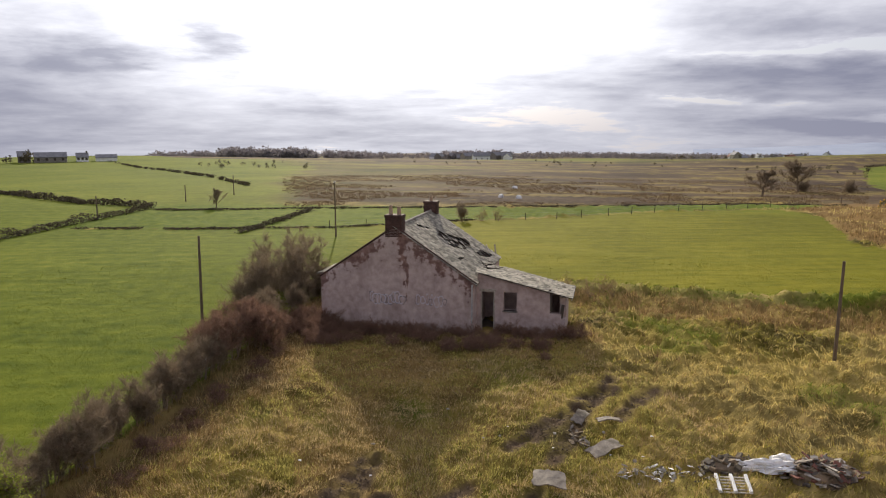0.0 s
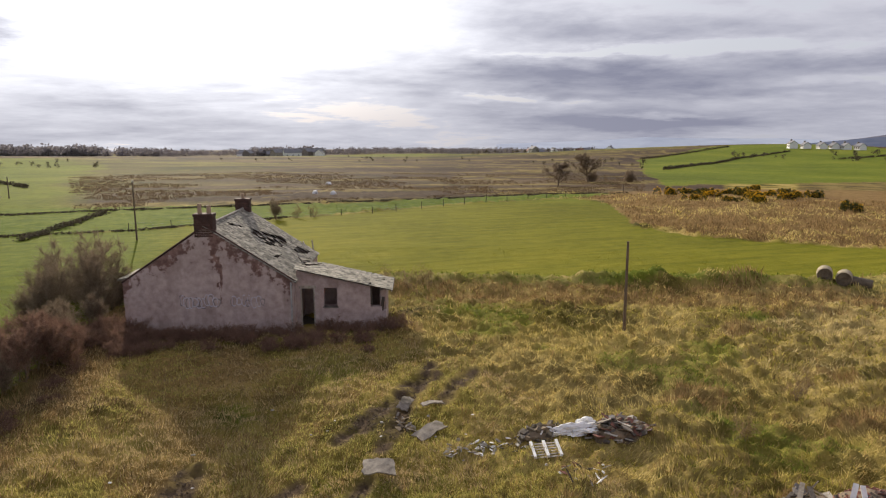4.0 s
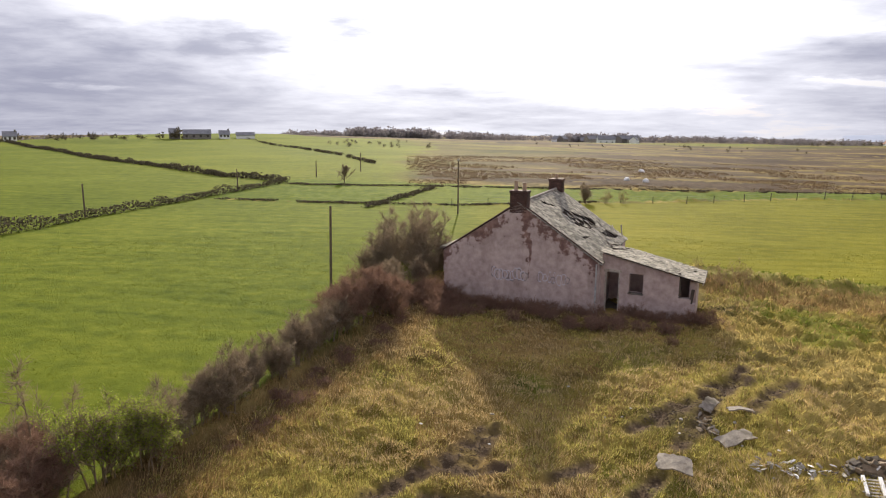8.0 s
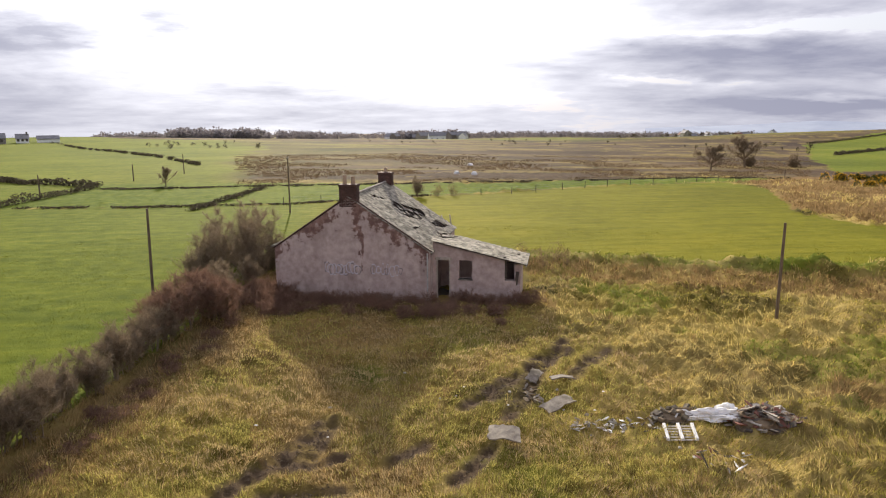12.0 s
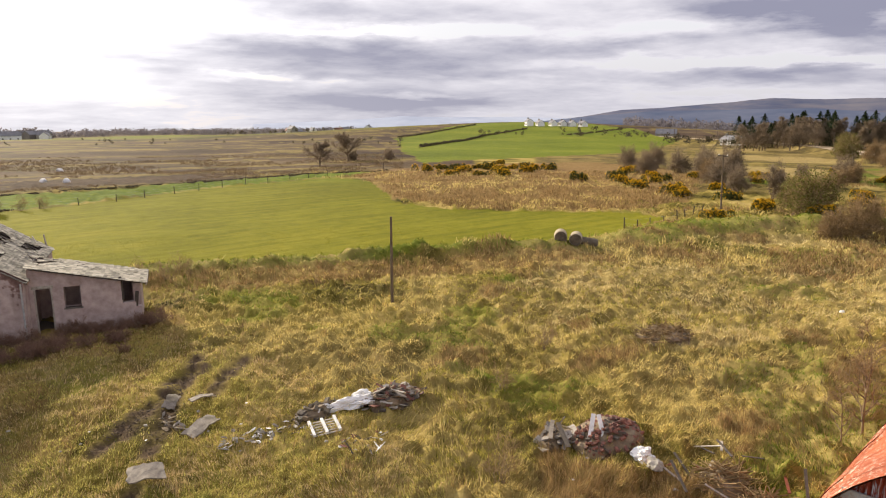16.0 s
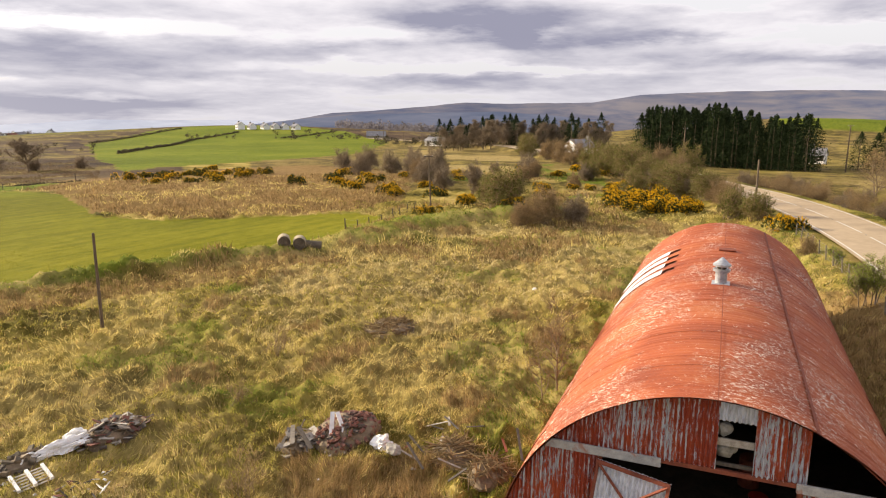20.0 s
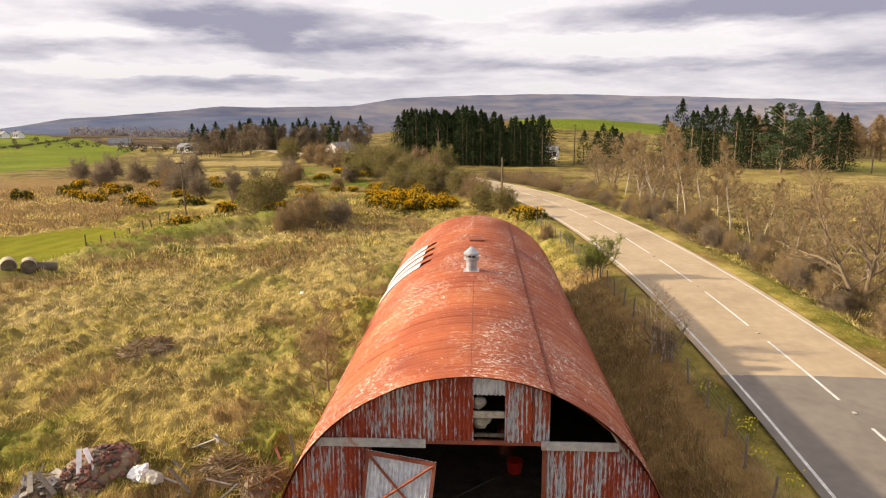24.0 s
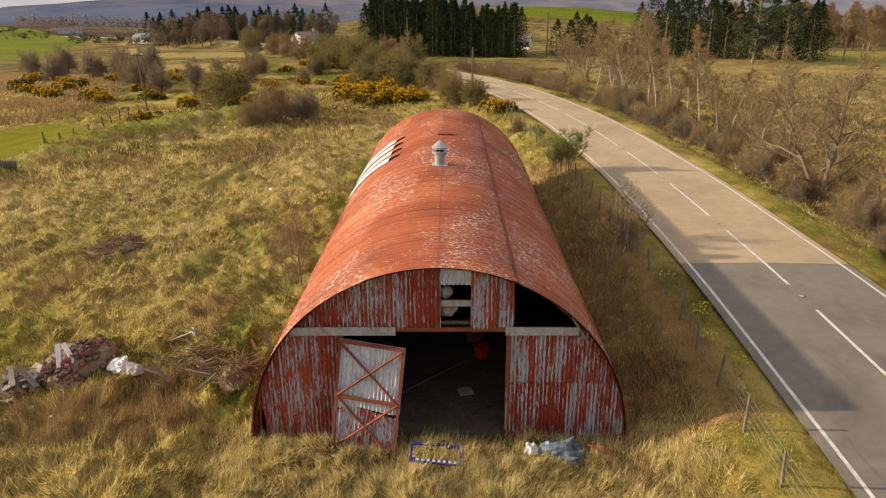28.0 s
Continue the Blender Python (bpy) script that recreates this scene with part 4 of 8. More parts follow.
def chimney(x0, x1, y0, y1, z0, z1, pots):
    st = new("chimney")
    st.parent = house
    rows = int((z1 - 0.16 - z0) / 0.085)
    part("core", boxm(x0 + 0.02, x1 - 0.02, y0 + 0.02, y1 - 0.02, z0 - 0.3, z1 - 0.16), M["sooty"], st)
    for r in range(rows):
        z = z0 + r * 0.085
        for side in range(4):
            n = 4 if side % 2 == 0 else 3
            for k in range(n):
                a, b = (k + (0.5 if r % 2 else 0)) / n, (k + 1 + (0.5 if r % 2 else 0)) / n
                a, b = min(a, 1), min(b, 1)
                if b - a < 0.05:
                    continue
                if side % 2 == 0:
                    x = x0 if side == 0 else x1
                    box_ = (x - 0.012, x + 0.012, y0 + a * (y1 - y0) + 0.006, y0 + b * (y1 - y0) - 0.006)
                else:
                    y = y0 if side == 1 else y1
                    box_ = (x0 + a * (x1 - x0) + 0.006, x0 + b * (x1 - x0) - 0.006, y - 0.012, y + 0.012)
                if side in (0, 1):
                    part("brick", boxm(*box_, z + 0.005, z + 0.078), M["sooty"], st)
    part("cope", boxm(x0 - 0.035, x1 + 0.035, y0 - 0.035, y1 + 0.035, z1 - 0.16, z1, bev=0.02), M["sooty"], st)
    for k, (h, r) in enumerate(pots):
        y = y0 + (k + 0.5) / len(pots) * (y1 - y0)
        bm = rodm(((x0 + x1) / 2, y, z1 - 0.02), ((x0 + x1) / 2, y, z1 + h), r, r * 0.8, n=10)
        rod(bm, ((x0 + x1) / 2, y, z1 + h - 0.06), ((x0 + x1) / 2, y, z1 + h), r * 0.98, n=10)
        part("chimney_pot", bm, M["pot"], st, "weathered clay chimney pot")


chimney(0.0, 0.65, 4.06, 5.02, 5.2, 6.42, [(0.42, 0.13), (0.50, 0.12)])
chimney(8.0, 8.6, 4.1, 4.98, 5.2, 6.40, [(0.30, 0.12)])

# lean-to against the near long wall
LF, LB, LY = 0.9, 3.8, -4.95
ZI, ZO = 3.30, 2.16


def lean_z(y):
    return ZI + (ZO - ZI) * (y / LY)


cols = [0.0, -0.19, -0.98, -1.47, -2.19, -4.0, -4.62, LY + 0.1]
wall = new("lean_to_wall")
wall.parent = house
for a, b in zip(cols, cols[1:]):
    m_ = (a, b)
    spans = [(-0.5, None)]
    if m_ == (-0.19, -0.98):
        spans = [(2.20, None)]
    elif m_ == (-1.47, -2.19):
        spans = [(-0.5, 1.18), (2.22, None)]
    elif m_ == (-4.0, -4.62):
        spans = [(-0.5, 1.15)]
    elif m_[0] == -4.62:
        spans = [(-0.5, 0.9)]
    for z0, z1 in spans:
        ta = lean_z(a) - 0.1 if z1 is None else z1
        tb = lean_z(b) - 0.1 if z1 is None else z1
        part("wall_piece", prism([(b, z0), (a, z0), (a, ta), (b, tb)], LF, LF + 0.4, "x"), M["render"], wall)
part("post", boxm(LF + 0.05, LF + 0.25, -4.55, -4.38, 0.2, 2.2, m=pose(0, 0, 0, 7, 0, 0)), M["dark_wood"], wall)
part("post", boxm(LF + 0.05, LF + 0.2, -4.2, -4.08, 1.0, 2.2, m=pose(0, 0, 0, -4, 0, 0)), M["dark_wood"], wall)
part("door_lintel", boxm(LF - 0.012, LF + 0.2, -1.05, -0.12, 2.2, 2.36), M["pale_wood"], wall)
part("door_frame", boxm(LF + 0.02, LF + 0.14, -0.27, -0.19, 0.0, 2.2), M["pale_wood"], wall)
part("door_frame", boxm(LF - 0.01, LF + 0.14, -0.98, -0.91, 0.0, 2.2), M["pale_wood"], wall)
part("window_sill", boxm(LF - 0.05, LF + 0.2, -2.25, -1.42, 1.10, 1.18), M["stone"], wall)
part("end_wall", boxm(LF + 0.4, LB, LY + 0.1, LY + 0.45, -0.5, ZO - 0.15), M["render"], house)
part("back_wall", prism([(-0.001, -0.5), (LY + 0.1, -0.5), (LY + 0.1, ZO - 0.1), (-0.001, ZI - 0.1)], LB - 0.35, LB, "x"), M["render"], house)
part("lean_to_floor", boxm(LF + 0.4, LB - 0.35, LY + 0.45, -0.001, -0.4, 0.06), M["soil"], house)
lroof = new("lean_to_roof")
lroof.parent = house
la = math.atan2(ZI - ZO, -LY)
ll = math.hypot(ZI - ZO, LY) + 0.25


def lean_matrix(x, d, lift=0.0):
    c, s = math.cos(la), math.sin(la)
    return Matrix(((1, 0, 0, x), (0, c, -s, -(ll - 0.25 - d) * c + 0 - s * lift), (0, s, c, ZI - (ll - 0.25 - d) * s + c * lift), (0, 0, 0, 1)))


for k in range(6):
    part("rafter", boxm(-0.03, 0.03, -0.25, ll - 0.3, -0.1, -0.02, m=lean_matrix(LF + 0.1 + k * 0.54, 0, 0)), M["dark_wood"], lroof)
part("eave_board", boxm(LF - 0.15, LB, -0.27, -0.22, -0.12, 0.03, m=lean_matrix(0, 0, 0)), M["pale_wood"], lroof)
LHOLES = [[(1.6, 4.6), (2.2, 5.3), (3.0, 5.3), (3.9, 4.6), (3.9, 3.6), (3.0, 3.9)], [(1.2, 1.0), (1.5, 1.3), (1.9, 1.2), (1.6, 0.8)], [(2.6, 2.9), (3.4, 3.1), (3.5, 2.7), (2.8, 2.6)]]
field_ = SlateField(lroof, 12)
d, row = -0.08, 0
while d < ll - 0.2:
    x = LF - 0.12 + (0.11 if row % 2 else 0)
    while x < LB:
        hole = any(bool(inside(h, np.array([x]), np.array([d]))[0]) for h in LHOLES)
        if (not hole and rs.random() < 0.96) or rs.random() < 0.25:
            wild = 25 if hole else (10 if rs.random() < 0.3 else 2)
            field_.lay(row, lean_matrix(x, d, 0.03) @ pose(0, 0, 0, -5 + rs.uniform(-1, 1) * wild * 0.2, rs.uniform(-1, 1) * wild * 0.2, rs.uniform(-wild, wild)))
        x += 0.226
    d += 0.165
    row += 1
field_.done()
y = -0.2
while y < ll - 0.3:
    hole = 3.3 < y < 5.2
    part("sarking_board", boxm(LF - 0.1, 2.3 if hole else LB, -0.1, 0.1, -0.02, 0.004, m=lean_matrix(0, y, 0.0)), M["dark_wood"], lroof)
    y += 0.34

# broken battens and slipped timbers where the roof has fallen in by the valley
for k in range(26):
    x, d = rs.uniform(4.4, 8.5), rs.uniform(0.2, 2.4)
    l = rs.uniform(0.25, 0.8)
    part("broken_batten", boxm(-l / 2, l / 2, -0.03, 0.03, -0.012, 0.012, m=slope_matrix(x, d, rs.uniform(0.02, 0.12)) @ pose(0, 0, 0, rs.uniform(-20, 20), rs.uniform(-25, 25), rs.uniform(0, 180))), M["pale_wood"] if k % 3 else M["dark_wood"], roof)
for a, b in (((7.7, 0.5, 3.1), (8.8, 0.9, 3.5)), ((8.6, 0.2, 2.8), (8.6, 0.3, 3.6))):
    part("fallen_rafter", rodm(a, b, 0.045, n=4), M["pale_wood"], roof)
part("downpipe", rodm((-0.07, 0.12, 0.1), (-0.07, 0.12, 2.75), 0.045, n=8), M["board"], house, "pale stained downpipe")
# low annexe behind the far eave
part("annexe", prism([(W, -0.5), (W + 2.4, -0.5), (W + 2.4, 1.75), (W, 2.2)], 5.4, 8.2, "x"), M["render"], house)
part("annexe_roof", prism([(W + 0.002, 2.2), (W + 2.6, 1.72), (W + 2.6, 1.84), (W + 0.002, 2.34)], 5.2, 8.4, "x"), M["slate"], house)

# faded spray-paint loops on the gable
M["spray"] = varied("faded_spray", (0.44, 0.415, 0.45), (0.57, 0.54, 0.59), 3.0, rough=0.9)
M["spray_dark"] = varied("faded_dark_spray", (0.16, 0.14, 0.15), (0.24, 0.21, 0.21), 3.0, rough=0.9)


def loops(yc, zc, w, h, n, seed, mat):
    rg = random.Random(seed)
    for k in range(n):
        v, f = [], []
        cy, cz = yc + (k / max(1, n - 1) - 0.5) * w, zc + rg.uniform(-0.1, 0.1) * h
        ry, rz, ph = rg.uniform(0.10, 0.22) * w / 2, rg.uniform(0.3, 0.5) * h, rg.uniform(0, 6)
        for i in range(25):
            t = ph + i / 24 * rg.uniform(5.9, 6.0)
            for q in (1.0, 1.0 - 0.065 / rz):
                v.append((-0.004 - 0.0008 * (k % 4) - 0.004 * (mat is M["spray"]), cy + ry * q * math.cos(t) * (1 + 0.25 * math.sin(3 * t + k)), cz + rz * q * math.sin(t) * (1 + 0.15 * math.cos(2 * t))))
            if i:
                b = 2 * i
                f.append((b - 2, b - 1, b + 1, b))
        raw("spray_paint", v, f, mat, house, "faded looping spray paint")


loops(5.0, 1.75, 1.7, 0.85, 9, 3, M["spray"])
loops(4.95, 1.72, 1.8, 0.9, 6, 8, M["spray_dark"])
loops(2.5, 1.72, 1.3, 0.8, 6, 5, M["spray"])
loops(2.45, 1.7, 1.6, 0.7, 3, 9, M["spray_dark"])

# ---------------------------------------------------------------- the red iron barn
# its own axes: x along the ridge away from the near end, y across to the sunny side, z up
BX = Vector((0.993, 0.117, 0)).normalized()
BARN = Matrix(((BX.x, -BX.y, 0, 14.65), (BX.y, BX.x, 0, 1.45), (0, 0, 1, 0), (0, 0, 0, 1)))
BR, BL = 4.86, 25.2
barn = thing("barrel_roofed_barn", BARN, "round-roofed corrugated iron barn with flaking red paint", "barn")


def arc(y):
    return math.sqrt(max(0.0, BR * BR - y * y))


# curved roof sheets in rings along the barn; a seam runs along one joint
rb = random.Random(7)
edges = [-2, 34, 67, 113, 147, 182]
nring = 36
sheet_me = {}
for k in range(5):
    for var in range(3):
        v, f = [], []
        wd = BL / nring
        nx, na = 9, 14
        for i in range(nx + 1):
            for j in range(na + 1):
                a = radians(edges[k] + (edges[k + 1] - edges[k] + 1.2) * j / na)
                rr = BR + 0.014 * math.cos(2 * math.pi * i / 3) + (0.006 if k in (1, 3) else 0.0) + (0.02 if k == 2 else 0.0)
                if var == 2 and k in (0, 4):
                    rr += 0.02 * math.sin(3 * a)
                x = wd * (i / nx * 1.02)
                v.append((x, rr * math.cos(a), rr * math.sin(a)))
        for i in range(nx):
            for j in range(na):
                b = i * (na + 1) + j
                f.append((b, b + na + 1, b + na + 2, b + 1))
        me = bpy.data.meshes.new("roof_sheet")
        me.from_pydata(v, [], f)
        me.polygons.foreach_set("use_smooth", [True] * len(me.polygons))
        me.materials.append(M["roof_red"])
        sheet_me[k, var] = me
roofb = new("barrel_roof")
roofb.parent = barn
for i in range(nring):
    for k in range(5):
        if k == 1 and 19 <= i <= 27 and i % 2 == 0:
            continue
        o = new("roof_sheet", sheet_me[k, rb.randrange(3)])
        o.parent = roofb
        o.matrix_basis = pose(-0.35 + i * BL / nring, 0, rb.uniform(-0.004, 0.004), rb.uniform(-0.12, 0.12), 0, 0)
# inner lining closes the roof to the light
v, f = [], []
for i, x in enumerate((-0.2, BL - 0.35)):
    for j in range(41):
        a = math.pi * j / 40
        v.append((x, (BR - 0.05) * math.cos(a), (BR - 0.05) * math.sin(a)))
for j in range(40):
    f.append((j, j + 1, 42 + j, 41 + j))
part_lining = raw("roof_lining", v, f, M["rust"], barn, smooth=True)
for i in range(9):
    x = 0.1 + i * 3.05
    bm = bmesh.new()
    rings = []
    for j in range(21):
        a = math.pi * j / 20
        rings.append([bm.verts.new((x + dx, (BR - 0.1 + dr) * math.cos(a), (BR - 0.1 + dr) * math.sin(a))) for dx, dr in ((0, 0.04), (0.04, 0), (0, -0.04), (-0.04, 0))])
    for p0, p1 in zip(rings, rings[1:]):
        for j in range(4):
            bm.faces.new((p0[j], p0[(j + 1) % 4], p1[(j + 1) % 4], p1[j]))
    part("hoop", bm, M["rust"], barn)
# pale rooflights, some slipped
for i in range(19, 27):
    if i % 2:
        continue
    v, f = [], []
    for a_ in range(9):
        a = radians(31 + 30 * a_ / 8)
        for q in (0.0, BL / nring * 1.22):
            rr = BR + 0.045 + (0.03 * (8 - a_) / 8 if i % 4 == 0 else 0)
            v.append((-0.35 + i * BL / nring + q, rr * math.cos(a), rr * math.sin(a)))
    for j in range(8):
        f.append((2 * j, 2 * j + 1, 2 * j + 3, 2 * j + 2))
    raw("rooflight", v, f, M["skylight"], barn, "pale translucent rooflight sheet")
# seam strips along the sheet joints
for seam, half_, mat_ in ((113.0, 0.45, "rust"), (90.0, 0.12, "rust"), (34.4, 0.2, "roof_red"), (147.4, 0.2, "roof_red")):
    v, f = [], []
    for i in range(60):
        for da in (seam - half_, seam + half_):
            a = radians(da)
            v.append((-0.4 + i * (BL + 0.05) / 59, (BR + 0.050) * math.cos(a), (BR + 0.050) * math.sin(a)))
    for i in range(59):
        f.append((2 * i, 2 * i + 1, 2 * i + 3, 2 * i + 2))
    raw("seam_strip", v, f, M[mat_], barn)


def corrugated(name, y0, y1, low, high, parent, mat, x=0.0, pitch=0.105, amp=0.03):
    """A corrugated sheet across the end wall between two outlines low(y) and high(y)."""
    n = max(4, int((y1 - y0) / pitch * 8))
    v, f = [], []
    for i in range(n + 1):
        y = y0 + (y1 - y0) * i / n
        dx = amp * math.cos(2 * math.pi * y / pitch)
        lo, hi = low(y), max(low(y) + 0.01, high(y))
        for q in (0, 1):
            for xx in (x + dx - 0.002, x + dx + 0.002):
                v.append((xx, y, lo + (hi - lo) * q))
    for i in range(n):
        b = 4 * i
        f += [(b, b + 4, b + 6, b + 2), (b + 1, b + 3, b + 7, b + 5)]
    return raw(name, v, f, mat, parent, smooth=True)


endw = new("end_wall")
endw.parent = barn
top = lambda y: arc(y) - 0.03
lint = 3.14
# upper tier, above the doors
ys = [3.75, 3.0, 2.25, 1.5, 0.75, -0.06]
for a, b in zip(ys, ys[1:]):
    corrugated("wall_sheet", b, a, lambda y: lint, top, endw, M["wall_red2"] if rb.random() < 0.6 else M["wall_red"], x=rb.uniform(-0.015, 0.015))
corrugated("wall_sheet", -0.80, -0.06, lambda y: 4.32, top, endw, M["door_iron"], x=-0.02)
corrugated("wall_sheet", -1.42, -0.80, lambda y: lint, top, endw, M["wall_red2"], x=-0.015)
corrugated("wall_sheet", -1.86, -1.44, lambda y: lint, lambda y: top(y) - 0.05, endw, M["wall_red2"], x=0.02)
# lower tier
for a, b, mt in ((4.80, 4.05, "wall_red"), (4.05, 3.3, "wall_red2"), (3.3, 2.4, "wall_red")):
    corrugated("wall_sheet", b, a, lambda y: (0.75 if y > 4.55 else -0.15), lambda y: min(top(y), lint - 0.02), endw, M[mt], x=rb.uniform(-0.02, 0.01))
for a, b in ((-1.72, -2.5), (-2.5, -3.28), (-3.28, -4.05), (-4.05, -4.80)):
    corrugated("wall_sheet", b, a, lambda y: -0.15, lambda y: min(top(y), 1.60), endw, M["wall_red"] if rb.random() < 0.6 else M["wall_red2"], x=rb.uniform(-0.02, 0.0))
    corrugated("wall_sheet", b, a, lambda y: 1.52, lambda y: min(top(y), lint - 0.02), endw, M["wall_red"] if rb.random() < 0.6 else M["wall_red2"], x=rb.uniform(0.03, 0.05))
part("lintel_board", boxm(-0.10, -0.04, 1.07, 3.72, 2.98, 3.20, bev=0.01), M["board"], endw, "grey weathered timber board")
part("lintel_board", boxm(-0.10, -0.04, -3.48, -1.66, 2.98, 3.20, bev=0.01), M["board"], endw, "grey weathered timber board")
part("door_head", boxm(-0.03, 0.05, -1.70, 2.5, 3.06, 3.16), M["rust"], endw)
part("door_jamb", boxm(-0.03, 0.08, -1.80, -1.70, 0, 3.1), M["rust"], endw)
part("door_jamb", boxm(-0.03, 0.08, 2.38, 2.48, 0, 3.1), M["rust"], endw)
part("window_frame", boxm(0.02, 0.08, -0.84, -0.02, 3.24, 3.32), M["dark_wood"], endw)
part("window_bar", boxm(0.03, 0.08, -0.80, -0.06, 3.72, 3.88), M["pale_wood"], endw)
for yy, zz, sc in ((-0.18, 4.0, 0.17), (-0.22, 3.52, 0.2), (-0.35, 3.6, 0.15)):
    bm = bmesh.new()
    bmesh.ops.create_icosphere(bm, subdivisions=2, radius=1.0)
    for q in bm.verts:
        q.co *= 1 + 0.25 * noise.noise(q.co * 1.7 + Vector((yy * 9, zz, 0)))
    bmesh.ops.transform(bm, matrix=Matrix.Translation((0.3, yy, zz)) @ Matrix.Diagonal((sc, sc * 1.1, sc, 1)), verts=bm.verts)
    part("stuffed_sack", bm, M["concrete"], endw, "pale sack stuffed in the opening")
# arch edge trim and torn strip by the gap
for a0, a1 in ((0, 58), (58, 118), (118, 180)):
    bm = bmesh.new()
    for j in range(12):
        p, q = radians(a0 + (a1 - a0) * j / 12), radians(a0 + (a1 - a0) * (j + 1) / 12)
        rod(bm, (-0.05, (BR - 0.03) * math.cos(p), (BR - 0.03) * math.sin(p)), (-0.05, (BR - 0.03) * math.cos(q), (BR - 0.03) * math.sin(q)), 0.025, n=4)
    part("arch_trim", bm, M["rust"], endw)
part("torn_strip", rodm((-0.06, -3.3, 3.45), (-0.1, -3.75, 2.75), 0.03, n=4), M["pale_wood"], endw)

# the hanging door leaf, bottom swung out
TL, TR, BLc = Vector((-0.13, 2.46, 2.93)), Vector((-0.42, 0.80, 2.80)), Vector((-0.62, 2.72, 0.02))
ex = (TR - TL).normalized()
ez = (TL - BLc)
hgt = ez.length
ez = (ez - ex * ez.dot(ex)).normalized()
ey = ez.cross(ex)
leaf = new("door_leaf")
leaf.parent = barn
leaf["label"] = "loose corrugated door leaf with crossed braces, hanging askew"
leaf.matrix_basis = Matrix(((ex.x, ey.x, ez.x, TL.x), (ex.y, ey.y, ez.y, TL.y), (ex.z, ey.z, ez.z, TL.z), (0, 0, 0, 1)))
dw = (TR - TL).length
dh = hgt
n = int(dw / 0.105 * 8)
for z0, z1, mat_, back in ((0.0, -0.62, "door_iron", 0.0), (-0.60, -1.0, "wall_red2", 0.012)):
    v, f = [], []
    for i in range(n + 1):
        x = dw * i / n
        for q in (z0, z1):
            v.append((x, 0.02 + back + 0.02 * math.cos(2 * math.pi * x / 0.105), q * (dh + 0.05 - 0.12 * math.sin(x * 3)) + (0.1 * x if q == z1 and z1 > -1 else 0)))
    for i in range(n):
        f.append((2 * i, 2 * i + 1, 2 * i + 3, 2 * i + 2))
    raw("corrugated_panel", v, f, M[mat_], leaf, smooth=True)
for nm, a in (("stile", (0, 0.07, -dh, 0)), ("stile", (dw - 0.07, dw, -dh, 0)), ("rail", (0.07, dw - 0.07, -0.09, 0)), ("rail", (0.07, dw - 0.07, -dh / 2 - 0.05, -dh / 2 + 0.04)), ("rail", (0.07, dw - 0.07, -dh, -dh + 0.09))):
    for fy in (-0.045,):
        part(nm, boxm(a[0], a[1], fy - 0.02, fy + 0.025, a[2], a[3]), M["rust"], leaf)
for z0, z1 in ((-0.08, -dh / 2), (-dh / 2, -dh + 0.06)):
    for x0, x1 in ((0.05, dw - 0.05), (dw - 0.05, 0.05)):
        part("brace", rodm((x0, -0.05, z0), (x1, -0.05, z1), 0.035, n=4), M["rust"], leaf)

# far end wall, base walls and floor
part("far_end_wall", prism([(BR * math.cos(radians(a)) * 0.985, max(-0.3, BR * math.sin(radians(a)) * 0.985 - (0.3 if a in (0, 180) else 0))) for a in range(0, 181, 9)], BL - 0.42, BL - 0.36, "x"), M["wall_red"], barn)
part("floor", boxm(0.1, BL - 0.5, -BR + 0.1, BR - 0.1, -0.3, 0.03), M["soil"], barn)
# junk inside
part("stored_drum", rodm((5.5, -1.1, 0.03), (5.5, -1.1, 0.9), 0.3, n=14), M["rust"], barn)
part("stored_crate", boxm(6.5, 7.3, -2.6, -1.6, 0.03, 0.8, bev=0.02), M["pale_wood"], barn)
part("scrap_panel", boxm(1.7, 2.05, -1.35, -0.95, 0.03, 0.07, m=pose(0, 0, 0, 0, 0, 12)), M["pale_wood"], barn)
part("stored_tub", rodm((4.2, -1.3, 0.03), (4.2, -1.3, 0.42), 0.2, 0.26, n=16), M["tub"], barn, "bright red plastic tub")
part("fallen_pole", rodm((1.6, 1.5, 0.08), (3.6, -0.8, 0.22), 0.03, n=6), M["dark_wood"], barn)

# roof ventilator and hatch
ventl = new("ventilator")
ventl.parent = barn
ventl.matrix_basis = pose(10.5, 0.1, BR)
part("base_plate", boxm(-0.3, 0.3, -0.3, 0.3, -0.02, 0.04, bev=0.01), M["galv"], ventl)
part("stack", rodm((0, 0, 0), (0, 0, 0.5), 0.2, n=18), M["galv"], ventl)
part("collar", rodm((0, 0, 0.46), (0, 0, 0.54), 0.29, n=18), M["galv"], ventl)
part("inner", rodm((0, 0, 0.54), (0, 0, 0.66), 0.16, n=14), M["dark_wood"], ventl)
for k in range(6):
    a = k * math.pi / 3
    part("stay", rodm((0.24 * math.cos(a), 0.24 * math.sin(a), 0.54), (0.24 * math.cos(a), 0.24 * math.sin(a), 0.66), 0.014, n=5), M["galv"], ventl)
part("cap_band", rodm((0, 0, 0.65), (0, 0, 0.72), 0.30, n=18), M["galv"], ventl)
part("cap", rodm((0, 0, 0.72), (0, 0, 0.95), 0.29, 0.03, n=18), M["galv"], ventl)
part("ridge_hatch", boxm(16.6, 17.1, -0.45, 0.25, BR + 0.02, BR + 0.09, bev=0.02), M["rust"], barn)

